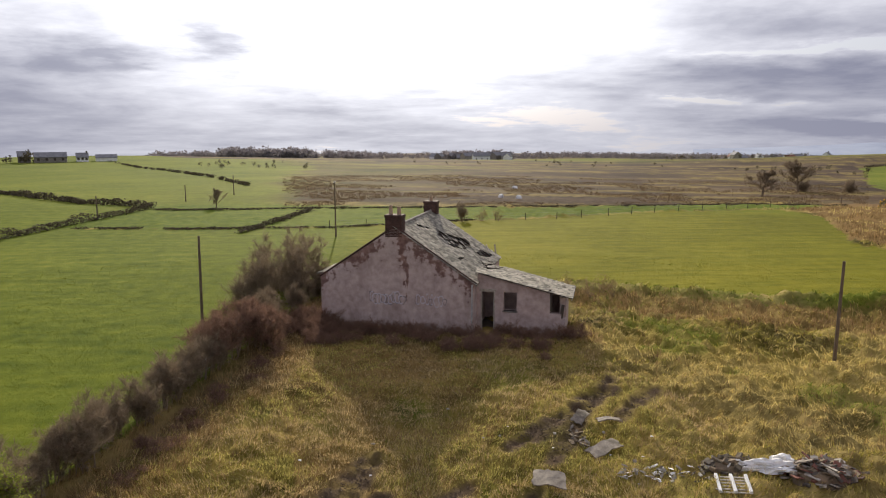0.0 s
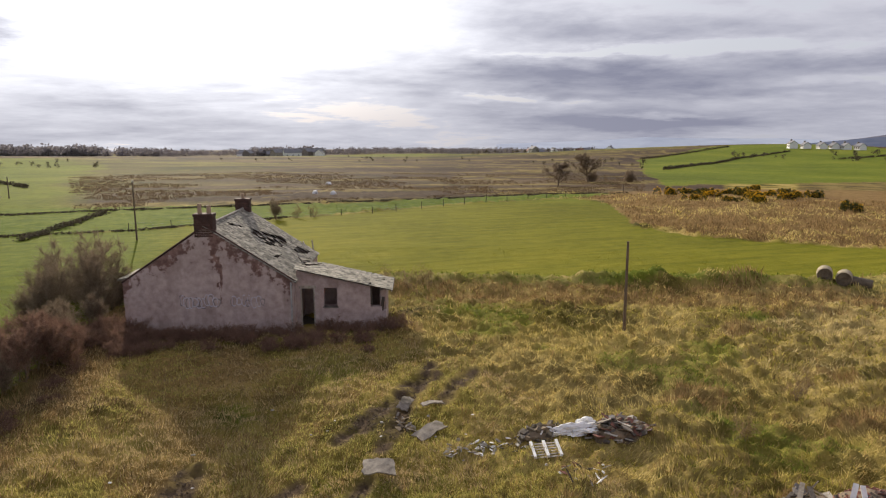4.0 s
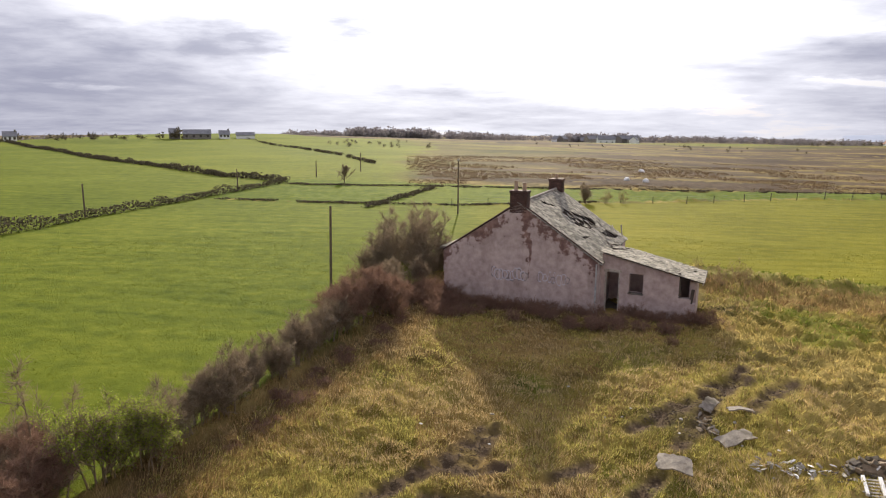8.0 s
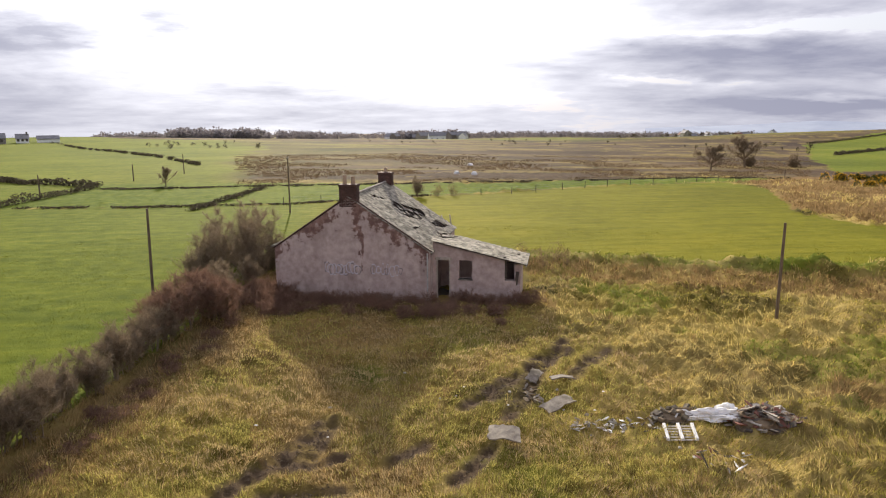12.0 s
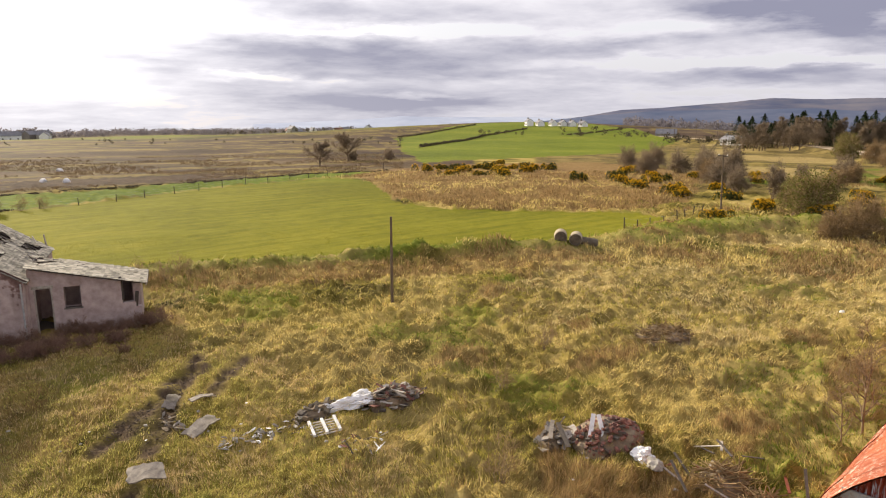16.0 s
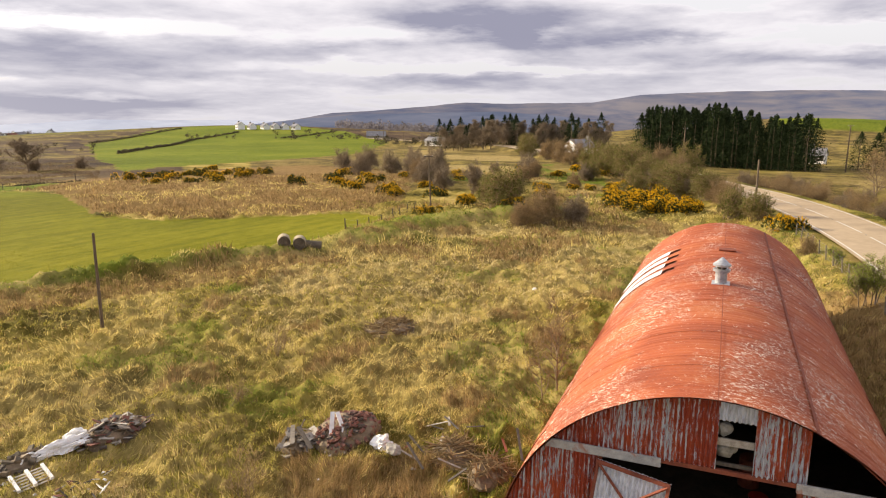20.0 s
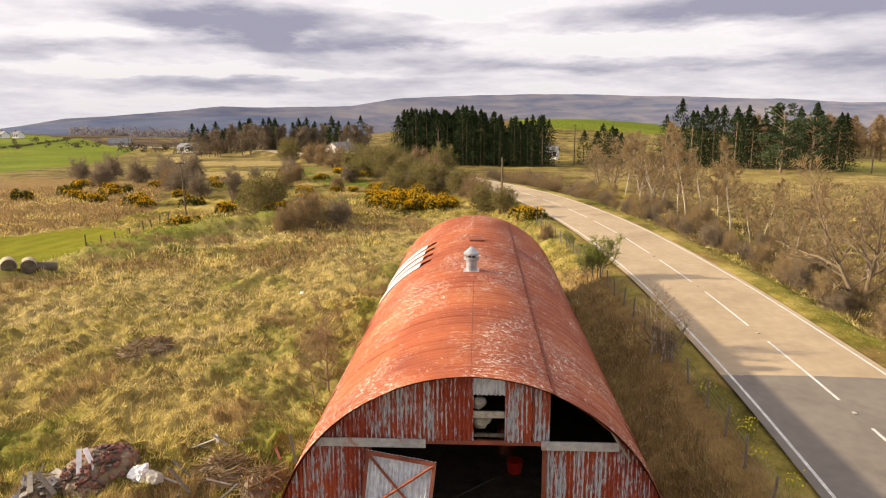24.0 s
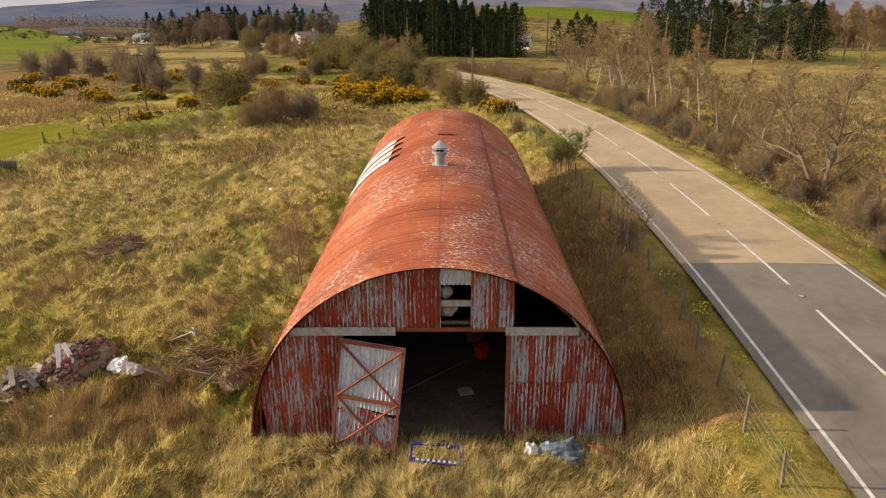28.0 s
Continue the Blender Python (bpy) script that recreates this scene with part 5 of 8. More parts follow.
# ---------------------------------------------------------------- poles
def pole(x, y, top, lean=(0, 0), arm=False, label="dark weathered wooden pole standing in rough grass", r=0.09):
    z = hz(x, y)
    p = thing("utility_pole", pose(x, y, z), label, "pole", "wooden poles")
    h = top - z
    part("shaft", rodm((0, 0, -0.4), (lean[0], lean[1], h), r, r * 0.72, n=10), M["pole_wood"], p)
    if arm:
        part("crossarm", boxm(lean[0] - 0.05, lean[0] + 0.05, lean[1] - 0.55, lean[1] + 0.55, h - 0.22, h - 0.12), M["dark_wood"], p)
        for k in (-0.45, 0.45):
            part("insulator", rodm((lean[0], lean[1] + k, h - 0.12), (lean[0], lean[1] + k, h), 0.04, 0.03, n=7), M["white_bag"], p)
    return p


pole(20.0, 30.8, 4.95)
pole(-12.1, 38.2, 5.2, (0.1, 0))
pole(-8.55, 72.0, 5.85, arm=True)
pole(63.2, 36.9, 6.2, (-0.1, 0.2), arm=True)
pole(78.6, 6.1, 5.9, r=0.12)

# ---------------------------------------------------------------- plants
def bend(rng, p, d, n, step_len, wobble, lift):
    """A wandering line of n steps from p."""
    pts = [np.array(p, float)]
    d = np.array(d, float)
    for _ in range(n):
        d = d + rng.normal(size=3) * wobble + np.array((0, 0, lift))
        d /= np.linalg.norm(d)
        pts.append(pts[-1] + d * step_len)
    return pts, d


def mesh_of(geo, name, mat):
    me = bpy.data.meshes.new(name)
    me.from_pydata(geo.v, [], geo.f)
    me.materials.append(mat)
    return me


def shrub_kind(seed, h, spread, stems, twigs, wood, fuzz, leaves=0, leaf_mat=None, leaf=0.07, thick=0.02, twig_len=0.4, sides=3, fine=0.009):
    """Meshes of a bush: stems, twigs and, where it has them, leaves. h metres high, spread metres across."""
    rng = np.random.default_rng(seed)
    a, b, c = Geo(), Geo(), Geo()
    tips = []
    for i in range(stems):
        t, u = rng.uniform(0, 2 * math.pi), rng.uniform(0.12, 1.0)
        s = math.sqrt(1 - u * u * 0.92) * rng.uniform(0.75, 1.05)
        q = rng.uniform(0.8, 1.08)
        end = np.array((spread / 2 * s * math.cos(t), spread / 2 * s * math.sin(t), h * u)) * q
        root = np.array((0.13 * spread * rng.normal(), 0.13 * spread * rng.normal(), -0.15))
        n, r0 = 5, thick * rng.uniform(0.6, 1.2)
        pts = []
        for k in range(n + 1):
            f = k / n
            w = root + (end - root) * f
            w[2] += 0.22 * h * math.sin(math.pi * f) * (1 - u * 0.6)
            pts.append(w + rng.normal(size=3) * 0.035 * h * (0 < k))
        for k in range(n):
            a.tube(pts[k], pts[k + 1], r0 * (1 - k / (n + 0.6)), r0 * (1 - (k + 1) / (n + 0.6)), sides)
        for k in range(2, n + 1):
            d = pts[k] - pts[k - 1]
            tips += [(pts[k], d / np.linalg.norm(d))] * (k - 1)
            tips.append((0.5 * (pts[k] + pts[k - 1]), d / np.linalg.norm(d)))
    for i in range(twigs):
        p, d = tips[rng.integers(len(tips))]
        q = p + rng.normal(size=3) * 0.07 * h / 2
        dd = d * 0.5 + rng.normal(size=3) * 0.55 + np.array((0, 0, 0.25))
        dd /= np.linalg.norm(dd)
        ln = twig_len * rng.uniform(0.4, 1.2)
        e = q + dd * ln
        s = np.cross(dd, rng.normal(size=3))
        s /= np.linalg.norm(s) + 1e-9
        b.tri(q - s * fine, q + s * fine, e)
        if rng.uniform() < 0.7:
            d2 = dd + rng.normal(size=3) * 0.5
            m = q + dd * ln * 0.5
            b.tri(m - s * fine * 0.8, m + s * fine * 0.8, m + d2 / np.linalg.norm(d2) * ln * 0.6)
        if leaves and i < leaves:
            for w in (0.5, 0.75, 1.0):
                c.leaf(q + dd * ln * w + rng.normal(size=3) * 0.03, leaf * rng.uniform(0.6, 1.3), rng)
    out = [("branchwork", mesh_of(a, "branchwork", wood)), ("brushwood", mesh_of(b, "brushwood", fuzz))]
    if leaves:
        out.append(("foliage", mesh_of(c, "foliage", leaf_mat)))
    return out


def tree_kind(seed, h, lean, wood, fuzz, limbs=11, twigs=1500, r0=0.12, crown=0.5, low=0.3, leaves=0, leaf_mat=None, twig_len=0.5, fine=0.011, trunks=1, leaf=0.1):
    """Meshes of a bare tree: tapered trunk, limbs and a crown of fine twigs."""
    rng = np.random.default_rng(seed)
    a, l, b, c = Geo(), Geo(), Geo(), Geo()
    tips = []
    for tk in range(trunks):
        n = 9
        ln = np.array(lean) * rng.uniform(0.6, 1.4) + (rng.normal(size=2) * 0.16 if trunks > 1 else 0)
        pts, _ = bend(rng, (0.15 * tk, 0.1 * tk, -0.3), (ln[0], ln[1], 1), n, (h + 0.3) / n * (1 - 0.1 * tk), 0.06, 0.03)
        a.pipe(pts, [r0 * (1 - k / (n + 0.4)) for k in range(n + 1)], 7)
        for i in range(limbs):
            f = low + (1 - low) * (i + rng.uniform(0, 0.8)) / limbs
            k = min(n - 1, int(f * n))
            p = pts[k] + (pts[k + 1] - pts[k]) * (f * n - k)
            t = rng.uniform(0, 2 * math.pi)
            size = h * crown * (1.15 - f) * rng.uniform(0.5, 1.0) + 0.25
            q, d = bend(rng, p, (math.cos(t), math.sin(t), rng.uniform(0.5, 1.1)), 5, size / 5, 0.16, 0.07)
            rr = r0 * (1 - f) * 0.55 + 0.012
            for j in range(5):
                l.tube(q[j], q[j + 1], rr * (1 - j / 5.4), rr * (1 - (j + 1) / 5.4), 4)
            tips += [(x, d) for x in q[1:]]
            for m in range(4):
                j = rng.integers(1, 5)
                dd = d + rng.normal(size=3) * 0.7
                q2, d2 = bend(rng, q[j], dd, 3, size * 0.15, 0.2, 0.06)
                for k2 in range(3):
                    l.tube(q2[k2], q2[k2 + 1], rr * 0.4 * (1 - k2 / 3.4) + 0.003, rr * 0.4 * (1 - (k2 + 1) / 3.4) + 0.003, 3)
                tips += [(x, d2) for x in q2[1:]] * 2
    for i in range(twigs):
        p, d = tips[rng.integers(len(tips))]
        dd = d * 0.7 + rng.normal(size=3) * 0.5 + np.array((0, 0, 0.15))
        dd /= np.linalg.norm(dd)
        s = np.cross(dd, rng.normal(size=3))
        s /= np.linalg.norm(s) + 1e-9
        ln_ = twig_len * rng.uniform(0.4, 1.2)
        b.tri(p - s * fine, p + s * fine, p + dd * ln_)
        d2 = dd + rng.normal(size=3) * 0.45
        m = p + dd * ln_ * 0.5
        b.tri(m - s * fine * 0.7, m + s * fine * 0.7, m + d2 / np.linalg.norm(d2) * ln_ * 0.6)
        if i < leaves:
            for w in (0.4, 0.7, 1.0):
                c.leaf(p + dd * ln_ * w + rng.normal(size=3) * 0.02, leaf * rng.uniform(0.6, 1.3), rng)
    out = [("trunk", mesh_of(a, "trunk", wood)), ("branchwork", mesh_of(l, "branchwork", M["bark"])), ("crown", mesh_of(b, "crown", fuzz))]
    if leaves:
        out.append(("foliage", mesh_of(c, "foliage", leaf_mat)))
    return out


def conifer_kind(seed, h, width, mat, low=0.04, tight=1.0, leaf=0.34):
    rng = np.random.default_rng(seed)
    a, c = Geo(), Geo()
    a.tube((0, 0, -0.4), (0.1, 0, h * 0.97), 0.22, 0.03, 7)
    whorls = int(h * 3.4)
    for i in range(whorls):
        f = low + (1 - low) * (i + rng.uniform(0, 1)) / whorls
        z = h * f
        full = width * 0.5 * min(1.0, 1.7 * (1 - f) ** 0.8 + 0.03) * (0.75 + 0.45 * rng.uniform())
        for k in range(13):
            t = rng.uniform(0, 2 * math.pi)
            ln = full * rng.uniform(0.55, 1.1)
            for j in range(5):
                w = (j + 0.6) / 5
                if w < 0.35 and f < 0.8:
                    continue
                p = np.array((math.cos(t) * ln * w, math.sin(t) * ln * w, z - 0.22 * ln * w * w + rng.normal() * 0.10))
                c.leaf(p + rng.normal(size=3) * 0.08, leaf * rng.uniform(0.7, 1.5) * tight, rng)
    return [("trunk", mesh_of(a, "trunk", M["bark"])), ("crown", mesh_of(c, "crown", mat))]


def pine_kind(seed, h, width):
    """A broad-headed pine: limbs carrying separate clumps of needles."""
    rng = np.random.default_rng(seed)
    a, c = Geo(), Geo()
    a.tube((0, 0, -0.4), (0.2, 0.1, h * 0.9), 0.28, 0.06, 8)
    for i in range(46):
        f = rng.uniform(0.16, 1.0)
        t = rng.uniform(0, 2 * math.pi)
        ln = width * 0.5 * math.sqrt(max(0.05, 1 - ((f - 0.45) / 0.6) ** 2)) * rng.uniform(0.55, 1.0)
        p = np.array((math.cos(t) * ln, math.sin(t) * ln, h * f))
        a.tube((0.1, 0, h * f * 0.85), p, 0.06, 0.02, 4)
        r = rng.uniform(0.7, 1.25)
        for k in range(95):
            q = rng.normal(size=3)
            q /= np.linalg.norm(q)
            c.leaf(p + q * np.array((r, r, r * 0.6)) * rng.uniform(0.6, 1.0), 0.30 * rng.uniform(0.6, 1.4), rng)
    return [("trunk", mesh_of(a, "trunk", M["bark"])), ("crown", mesh_of(c, "crown", M["pine"]))]


def gorse_kind(seed, h, spread, bloom):
    rng = np.random.default_rng(seed)
    b, c = Geo(), Geo()
    lumps = [(rng.normal(size=2) * spread * 0.27, rng.uniform(0.45, 1.0) * h) for _ in range(9)]
    for (cx, cy), top in lumps:
        r = spread * rng.uniform(0.14, 0.24)
        for k in range(210):
            t, u = rng.uniform(0, 2 * math.pi), rng.uniform(0, 1)
            s = math.sqrt(1 - u * u)
            p = np.array((cx + r * s * math.cos(t), cy + r * s * math.sin(t), max(0.02, top * u)))
            n = np.array((s * math.cos(t), s * math.sin(t), u + 0.3))
            w = np.cross(n, rng.normal(size=3))
            w /= np.linalg.norm(w) + 1e-9
            b.tri(p - w * 0.035 - n * 0.1, p + w * 0.035 - n * 0.1, p + n * rng.uniform(0.06, 0.2))
            if rng.uniform() < bloom * (0.35 + 0.65 * u):
                c.leaf(p + n * rng.uniform(0.04, 0.16), 0.15 * rng.uniform(0.6, 1.4), rng)
    return [("bush", mesh_of(b, "bush", M["gorse"])), ("bloom", mesh_of(c, "bloom", M["flower"]))]


rp = random.Random(11)


def plant(name, kinds, x, y, label, category, group="", size=1.0, tall=1.0, sink=0.0):
    e = thing(name, pose(x, y, hz(x, y) - sink, 0, 0, rp.uniform(0, 360)) @ Matrix.Diagonal((size, size, size * tall, 1)), label, category, group)
    for nm, me in rp.choice(kinds):
        o = new(nm, me)
        o.parent = e
        if nm != "trunk":
            o["kind"] = "stuff"
    return e


bare = [shrub_kind(k, 2.0, 2.2, 60, 3600, M["bark"], M["twig"], fine=0.010) for k in (1, 2, 3)]
bare_red = [shrub_kind(k, 2.0, 2.2, 60, 3600, M["bark"], M["twig_red"], fine=0.010) for k in (4, 5)]
olive = [shrub_kind(k, 2.2, 2.5, 56, 2800, M["bark"], M["twig_gold"], 1500, M["olive"], 0.09) for k in (8, 9)]
golden = [shrub_kind(k, 2.0, 2.2, 60, 3600, M["bark"], M["twig_gold"], fine=0.010) for k in (10, 12)]
wispy = [shrub_kind(k, 1.6, 1.5, 22, 330, M["bark"], M["twig_gold"], thick=0.011, twig_len=0.35) for k in (13, 14)]
bramble = [shrub_kind(k, 0.8, 2.0, 46, 1100, M["twig"], M["twig_red"], thick=0.008, twig_len=0.3) for k in (15, 16)]
gorse = [gorse_kind(k, 1.3, 2.6, 0.55) for k in (17, 18, 19)]
gorse_dull = [gorse_kind(k, 1.2, 2.4, 0.16) for k in (20, 21)]

# hedge by the near field: hawthorns with bare stems below and dense twigs above
def hawthorn_kind(seed, fuzz, h=2.0, trunks=5, twigs=2600, leaves=0, fine=0.008, twig_len=0.36, crown=0.5, r0=0.035, low=0.28):
    return tree_kind(seed, h, (0.04, 0.03), M["bark"], fuzz, 8, twigs, r0, crown, low, leaves, M["bud"], twig_len, fine, trunks, 0.055)


hawthorn = [hawthorn_kind(k, M["twig"]) for k in (80, 81, 82)]
hawthorn_red = [hawthorn_kind(k, M["twig_red"], twigs=3400, crown=0.6) for k in (83, 84)]
hawthorn_green = [hawthorn_kind(85, M["twig"], 2.3, 5, 2600, 2600, crown=0.62)]
HL = "bare hawthorn hedge bush on a low bank beside the field"
s = 12.5
while s < length(HEDGE) - 3:
    x, y, a = along(HEDGE, s)
    x += rp.uniform(-0.6, 0.4)
    if y < 15.6:
        plant("hedge_bush", hawthorn_red, x - 0.3, y, "reddish bare hedge bush on a low bank beside the field", "bush", "field hedge", rp.uniform(0.75, 0.95))
    elif y < 18.0:
        plant("hedge_bush", hawthorn_green, x - 0.1, y, "hedge bush coming into bright green leaf", "bush", "field hedge", rp.uniform(0.8, 0.95))
    elif y < 30.5:
        plant("hedge_bush", hawthorn, x, y, HL, "bush", "field hedge", rp.uniform(0.72, 0.92))
    elif y < 35:
        plant("hedge_bush", hawthorn_red, x - 0.3, y, "reddish bare hedge bush on a low bank beside the field", "bush", "field hedge", rp.uniform(0.95, 1.2))
    else:
        plant("hedge_bush", hawthorn, x - 0.5, y, HL, "bush", "field hedge", rp.uniform(0.8, 1.0))
    s += rp.uniform(0.55, 0.75)
for x, y, sc in ((-13.6, 14.6, 0.8), (-14.4, 15.2, 0.9), (-15.2, 15.6, 0.85), (-14.0, 16.2, 0.9), (-14.9, 16.8, 0.8), (-13.0, 15.6, 0.75), (-15.8, 16.4, 0.8), (-13.4, 17.2, 0.8)):
    plant("hedge_bush", hawthorn_red if x < -13.8 else hawthorn, x, y, "tangled bare hedge bush beside the field", "bush", "field hedge", sc)
leggy = [tree_kind(86, 4.0, (0.25, 0.1), M["bark"], M["twig"], 7, 420, 0.045, 0.35, 0.3, twig_len=0.45, fine=0.008)]
for x, y, sc in ((-14.2, 16.2, 1.0), (-14.9, 15.6, 0.85), (-13.7, 17.0, 0.7)):
    plant("sapling", leggy, x, y, "thin leaning bare sapling rising from the hedge", "sapling", "hedge saplings", sc)
tall_bare = [hawthorn_kind(k, M["twig"], 4.2, 11, 5600, fine=0.009, twig_len=0.6, crown=0.36, r0=0.045, low=0.15) for k in (22, 23)]
for x, y, sc in ((-9.0, 42.6, 0.85), (-7.6, 44.2, 1.0), (-10.2, 44.0, 0.9), (-8.4, 46.4, 1.0), (-6.9, 46.6, 0.9), (-10.4, 47.5, 0.9), (-8.8, 49.5, 0.9)):
    plant("tall_bush", tall_bare, x, y, "tall bare bush growing behind the cottage", "bush", "bushes by the cottage", sc)
for x, y, sc in ((11.4, 43.4, 0.9), (13.0, 43.6, 0.65), (9.2, 44.4, 0.8), (10.2, 44.9, 0.7), (12.4, 44.2, 0.85)):
    plant("bush", wispy, x, y, "bare bush beside the lean-to", "bush", "bushes by the cottage", sc)
# brambles along the foot of the walls
for k in range(15):
    p = HOUSE @ Vector((-0.75 + rp.uniform(-0.4, 0.2), 8.6 - k * 0.62, 0))
    plant("bramble", bramble, p.x, p.y, "tangled brown bramble at the foot of the wall", "bramble", "brambles", rp.uniform(0.5, 0.85))
for k in range(11):
    p = HOUSE @ Vector((0.1 + rp.uniform(-0.5, 0.3), -0.4 - k * 0.52, 0))
    if not -1.05 < -0.4 - k * 0.52 < -0.15:
        plant("bramble", bramble, p.x, p.y, "tangled brown bramble at the foot of the wall", "bramble", "brambles", rp.uniform(0.6, 0.8))
for k in range(34):
    p = HOUSE @ Vector((-1.3 - 2.4 * rp.random() ** 1.6, 9.4 - 14.0 * rp.random(), 0))
    plant("bramble", bramble, p.x, p.y, "tangled brown bramble before the wall", "bramble", "brambles", rp.uniform(0.4, 0.8))
for k in range(30):
    x, y, a = along(HEDGE, 16 + 25 * rp.random())
    plant("bramble", bramble, x + rp.uniform(0.7, 1.9), y, "low brown bramble along the hedge foot", "bramble", "brambles", rp.uniform(0.3, 0.6), 0.7)
for k in range(16):
    plant("bramble", bramble, -6.8 + rp.uniform(-1.6, 2.2), 36.5 + rp.uniform(-3.5, 3.5), "tangled brown bramble beside the hedge", "bramble", "brambles", rp.uniform(0.8, 1.2))

# scrub between field and road
SCRUB = [(77.6, 39.3, hawthorn, 2.1, "bare grey-brown bush among gorse"), (66.5, 29.9, olive, 2.1, "olive-green bush coming into leaf"), (60.8, 23.0, golden, 1.75, "dense brown bare bush among gorse"), (62.6, 20.6, bare, 1.35, "dense brown bare bush among gorse"), (58.9, 24.4, golden, 1.25, "dense brown bare bush among gorse"),
         (110, 45, bare, 1.9, "bare grey-brown bush on scrub"), (117, 90, bare, 2.0, ""), (115, 82, bare, 2.2, ""), (104, 69, bare, 1.9, ""), (109, 67, bare, 2.1, ""), (115, 66, bare, 2.4, ""), (100, 62, bare, 1.7, ""), (96, 70, bare, 1.8, ""), (88, 52, bare, 2.0, ""), (84, 47, bare, 1.6, ""), (92, 56, golden, 1.6, "")]
SCRUB_VERGE = [(118, 30, olive, 2.4, ""), (113, 24, olive, 2.4, ""), (106, 18, olive, 2.0, ""), (111, 15, olive, 2.2, ""), (98, 12.5, olive, 1.9, ""), (93, 10.5, olive, 1.9, ""), (86, 10.5, olive, 1.5, ""), (80, 9, golden, 1.5, ""), (73.8, 7.6, olive, 1.4, ""), (70.5, 5.2, olive, 1.2, ""), (121, 34, olive, 2.3, ""),
         (125, 25, golden, 2.3, ""), (133, 27, olive, 2.2, ""), (140, 41, olive, 2.5, ""), (128, 37, olive, 2.2, ""), (117, 19, golden, 2.1, ""), (104, 13.5, golden, 1.7, ""), (150, 45, golden, 2.6, ""), (160, 52, golden, 2.6, ""), (170, 60, golden, 2.4, ""), (186, 69, olive, 2.6, ""), (199, 75, olive, 2.4, "")]
SCRUB_NEAR = [(40.6, -3.0, hawthorn_green, 1.05, "small green bush by the road fence"), (50.1, -1.1, hawthorn_green, 0.5, ""), (54.2, 0.5, golden, 0.7, ""),
         (21.5, 20.5, wispy, 0.9, "thin upright bush in rough grass"), (16.6, 18.1, wispy, 0.75, "thin upright bush in rough grass"), (12.4, 13.4, wispy, 1.0, "thin upright bush in rough grass"),
         (88, 153, bare, 1.4, "bare bush by the bog"), (97, 150, bare, 1.5, ""), (8, 84.5, wispy, 1.2, "bare bush on the field edge"), (10, 84.8, wispy, 1.0, ""), (5.6, 84.4, hawthorn, 1.1, "bare bush on the field edge")]
SCRUB_BEND = [(84, 9.6, golden, 1.2, ""), (88.5, 12.4, olive, 1.3, ""), (93, 15.4, golden, 1.4, ""), (98, 18.2, olive, 1.5, ""), (103, 21.0, olive, 1.6, ""), (108, 24.0, golden, 1.6, ""), (114, 27.2, olive, 1.8, ""), (96, 20.5, bare, 1.4, ""), (90, 15.5, hawthorn, 1.2, "")]
for x, y, k, sc, lab in SCRUB + SCRUB_VERGE + SCRUB_NEAR + SCRUB_BEND:
    gap_ = 4.6 + 0.9 * sc - float(to_line(ROAD, np.array([x]), np.array([y]))[0])
    if gap_ > 0 and x > 60:
        x, y = x - 0.5 * gap_, y + 1.1 * gap_
    plant("bush", k, x, y, lab or "bare brushy bush on open scrub", "bush", "scrub bushes", sc)
GORSE = [(78, 21), (74.3, 18.3), (76, 16), (76, 13.6), (77.5, 11.9), (80, 19), (79, 15.5), (82, 17.5), (81, 13), (84, 20), (93, 24.7), (93.4, 19), (69.3, 35.8), (70.8, 36.4), (65.6, 28.2), (64.2, 2.2), (73.5, 48.2), (75, 50), (85, 60.4), (78, 58), (61.5, 36.4), (131, 43), (124, 38), (127, 41)]
GORSE_MOOR = [(79.8, 105), (76, 94), (86, 99), (76, 83), (99, 102), (83, 92), (80, 88), (91, 97), (88, 104), (104, 115), (95, 108), (81, 63), (83, 61), (74.7, 48.8), (76.3, 43.4), (92, 65.6), (89, 61.4), (70, 90), (73, 86), (84, 86), (96, 92), (90, 90), (79, 99), (72, 99), (86, 68), (96, 74), (79, 70)]
for i, (x, y) in enumerate(GORSE + GORSE_MOOR):
    plant("gorse_bush", gorse if i < 22 or i % 2 else gorse_dull, x, y, "gorse bush thick with yellow flowers", "gorse bush", "gorse bushes", rp.uniform(0.75, 1.15) * (1.25 if i < 10 else 1.0))

sapling = [tree_kind(70, 3.8, (0.05, 0.02), M["bark"], M["twig_gold"], 11, 650, 0.045, 0.46, 0.08, twig_len=0.4, fine=0.007)]
for x, y, sc in ((23.9, 8.3, 1.0), (24.8, 8.6, 0.8), (22.6, 8.4, 0.6)):
    plant("sapling", sapling, x, y, "thin bare sapling beside the barn", "sapling", "saplings", sc)

thorn = [tree_kind(87, 2.7, (0.05, -0.05), M["birch"], M["twig_gold"], 7, 500, 0.04, 0.5, 0.25, twig_len=0.4, fine=0.007, trunks=6)]
plant("thorn_bush", thorn, 27.6, -4.3, "pale leafless thorn bush beside the road fence", "bush", "", 1.15)
plant("thorn_bush", thorn, 26.6, -4.6, "pale leafless thorn bush beside the road fence", "bush", "", 0.8)
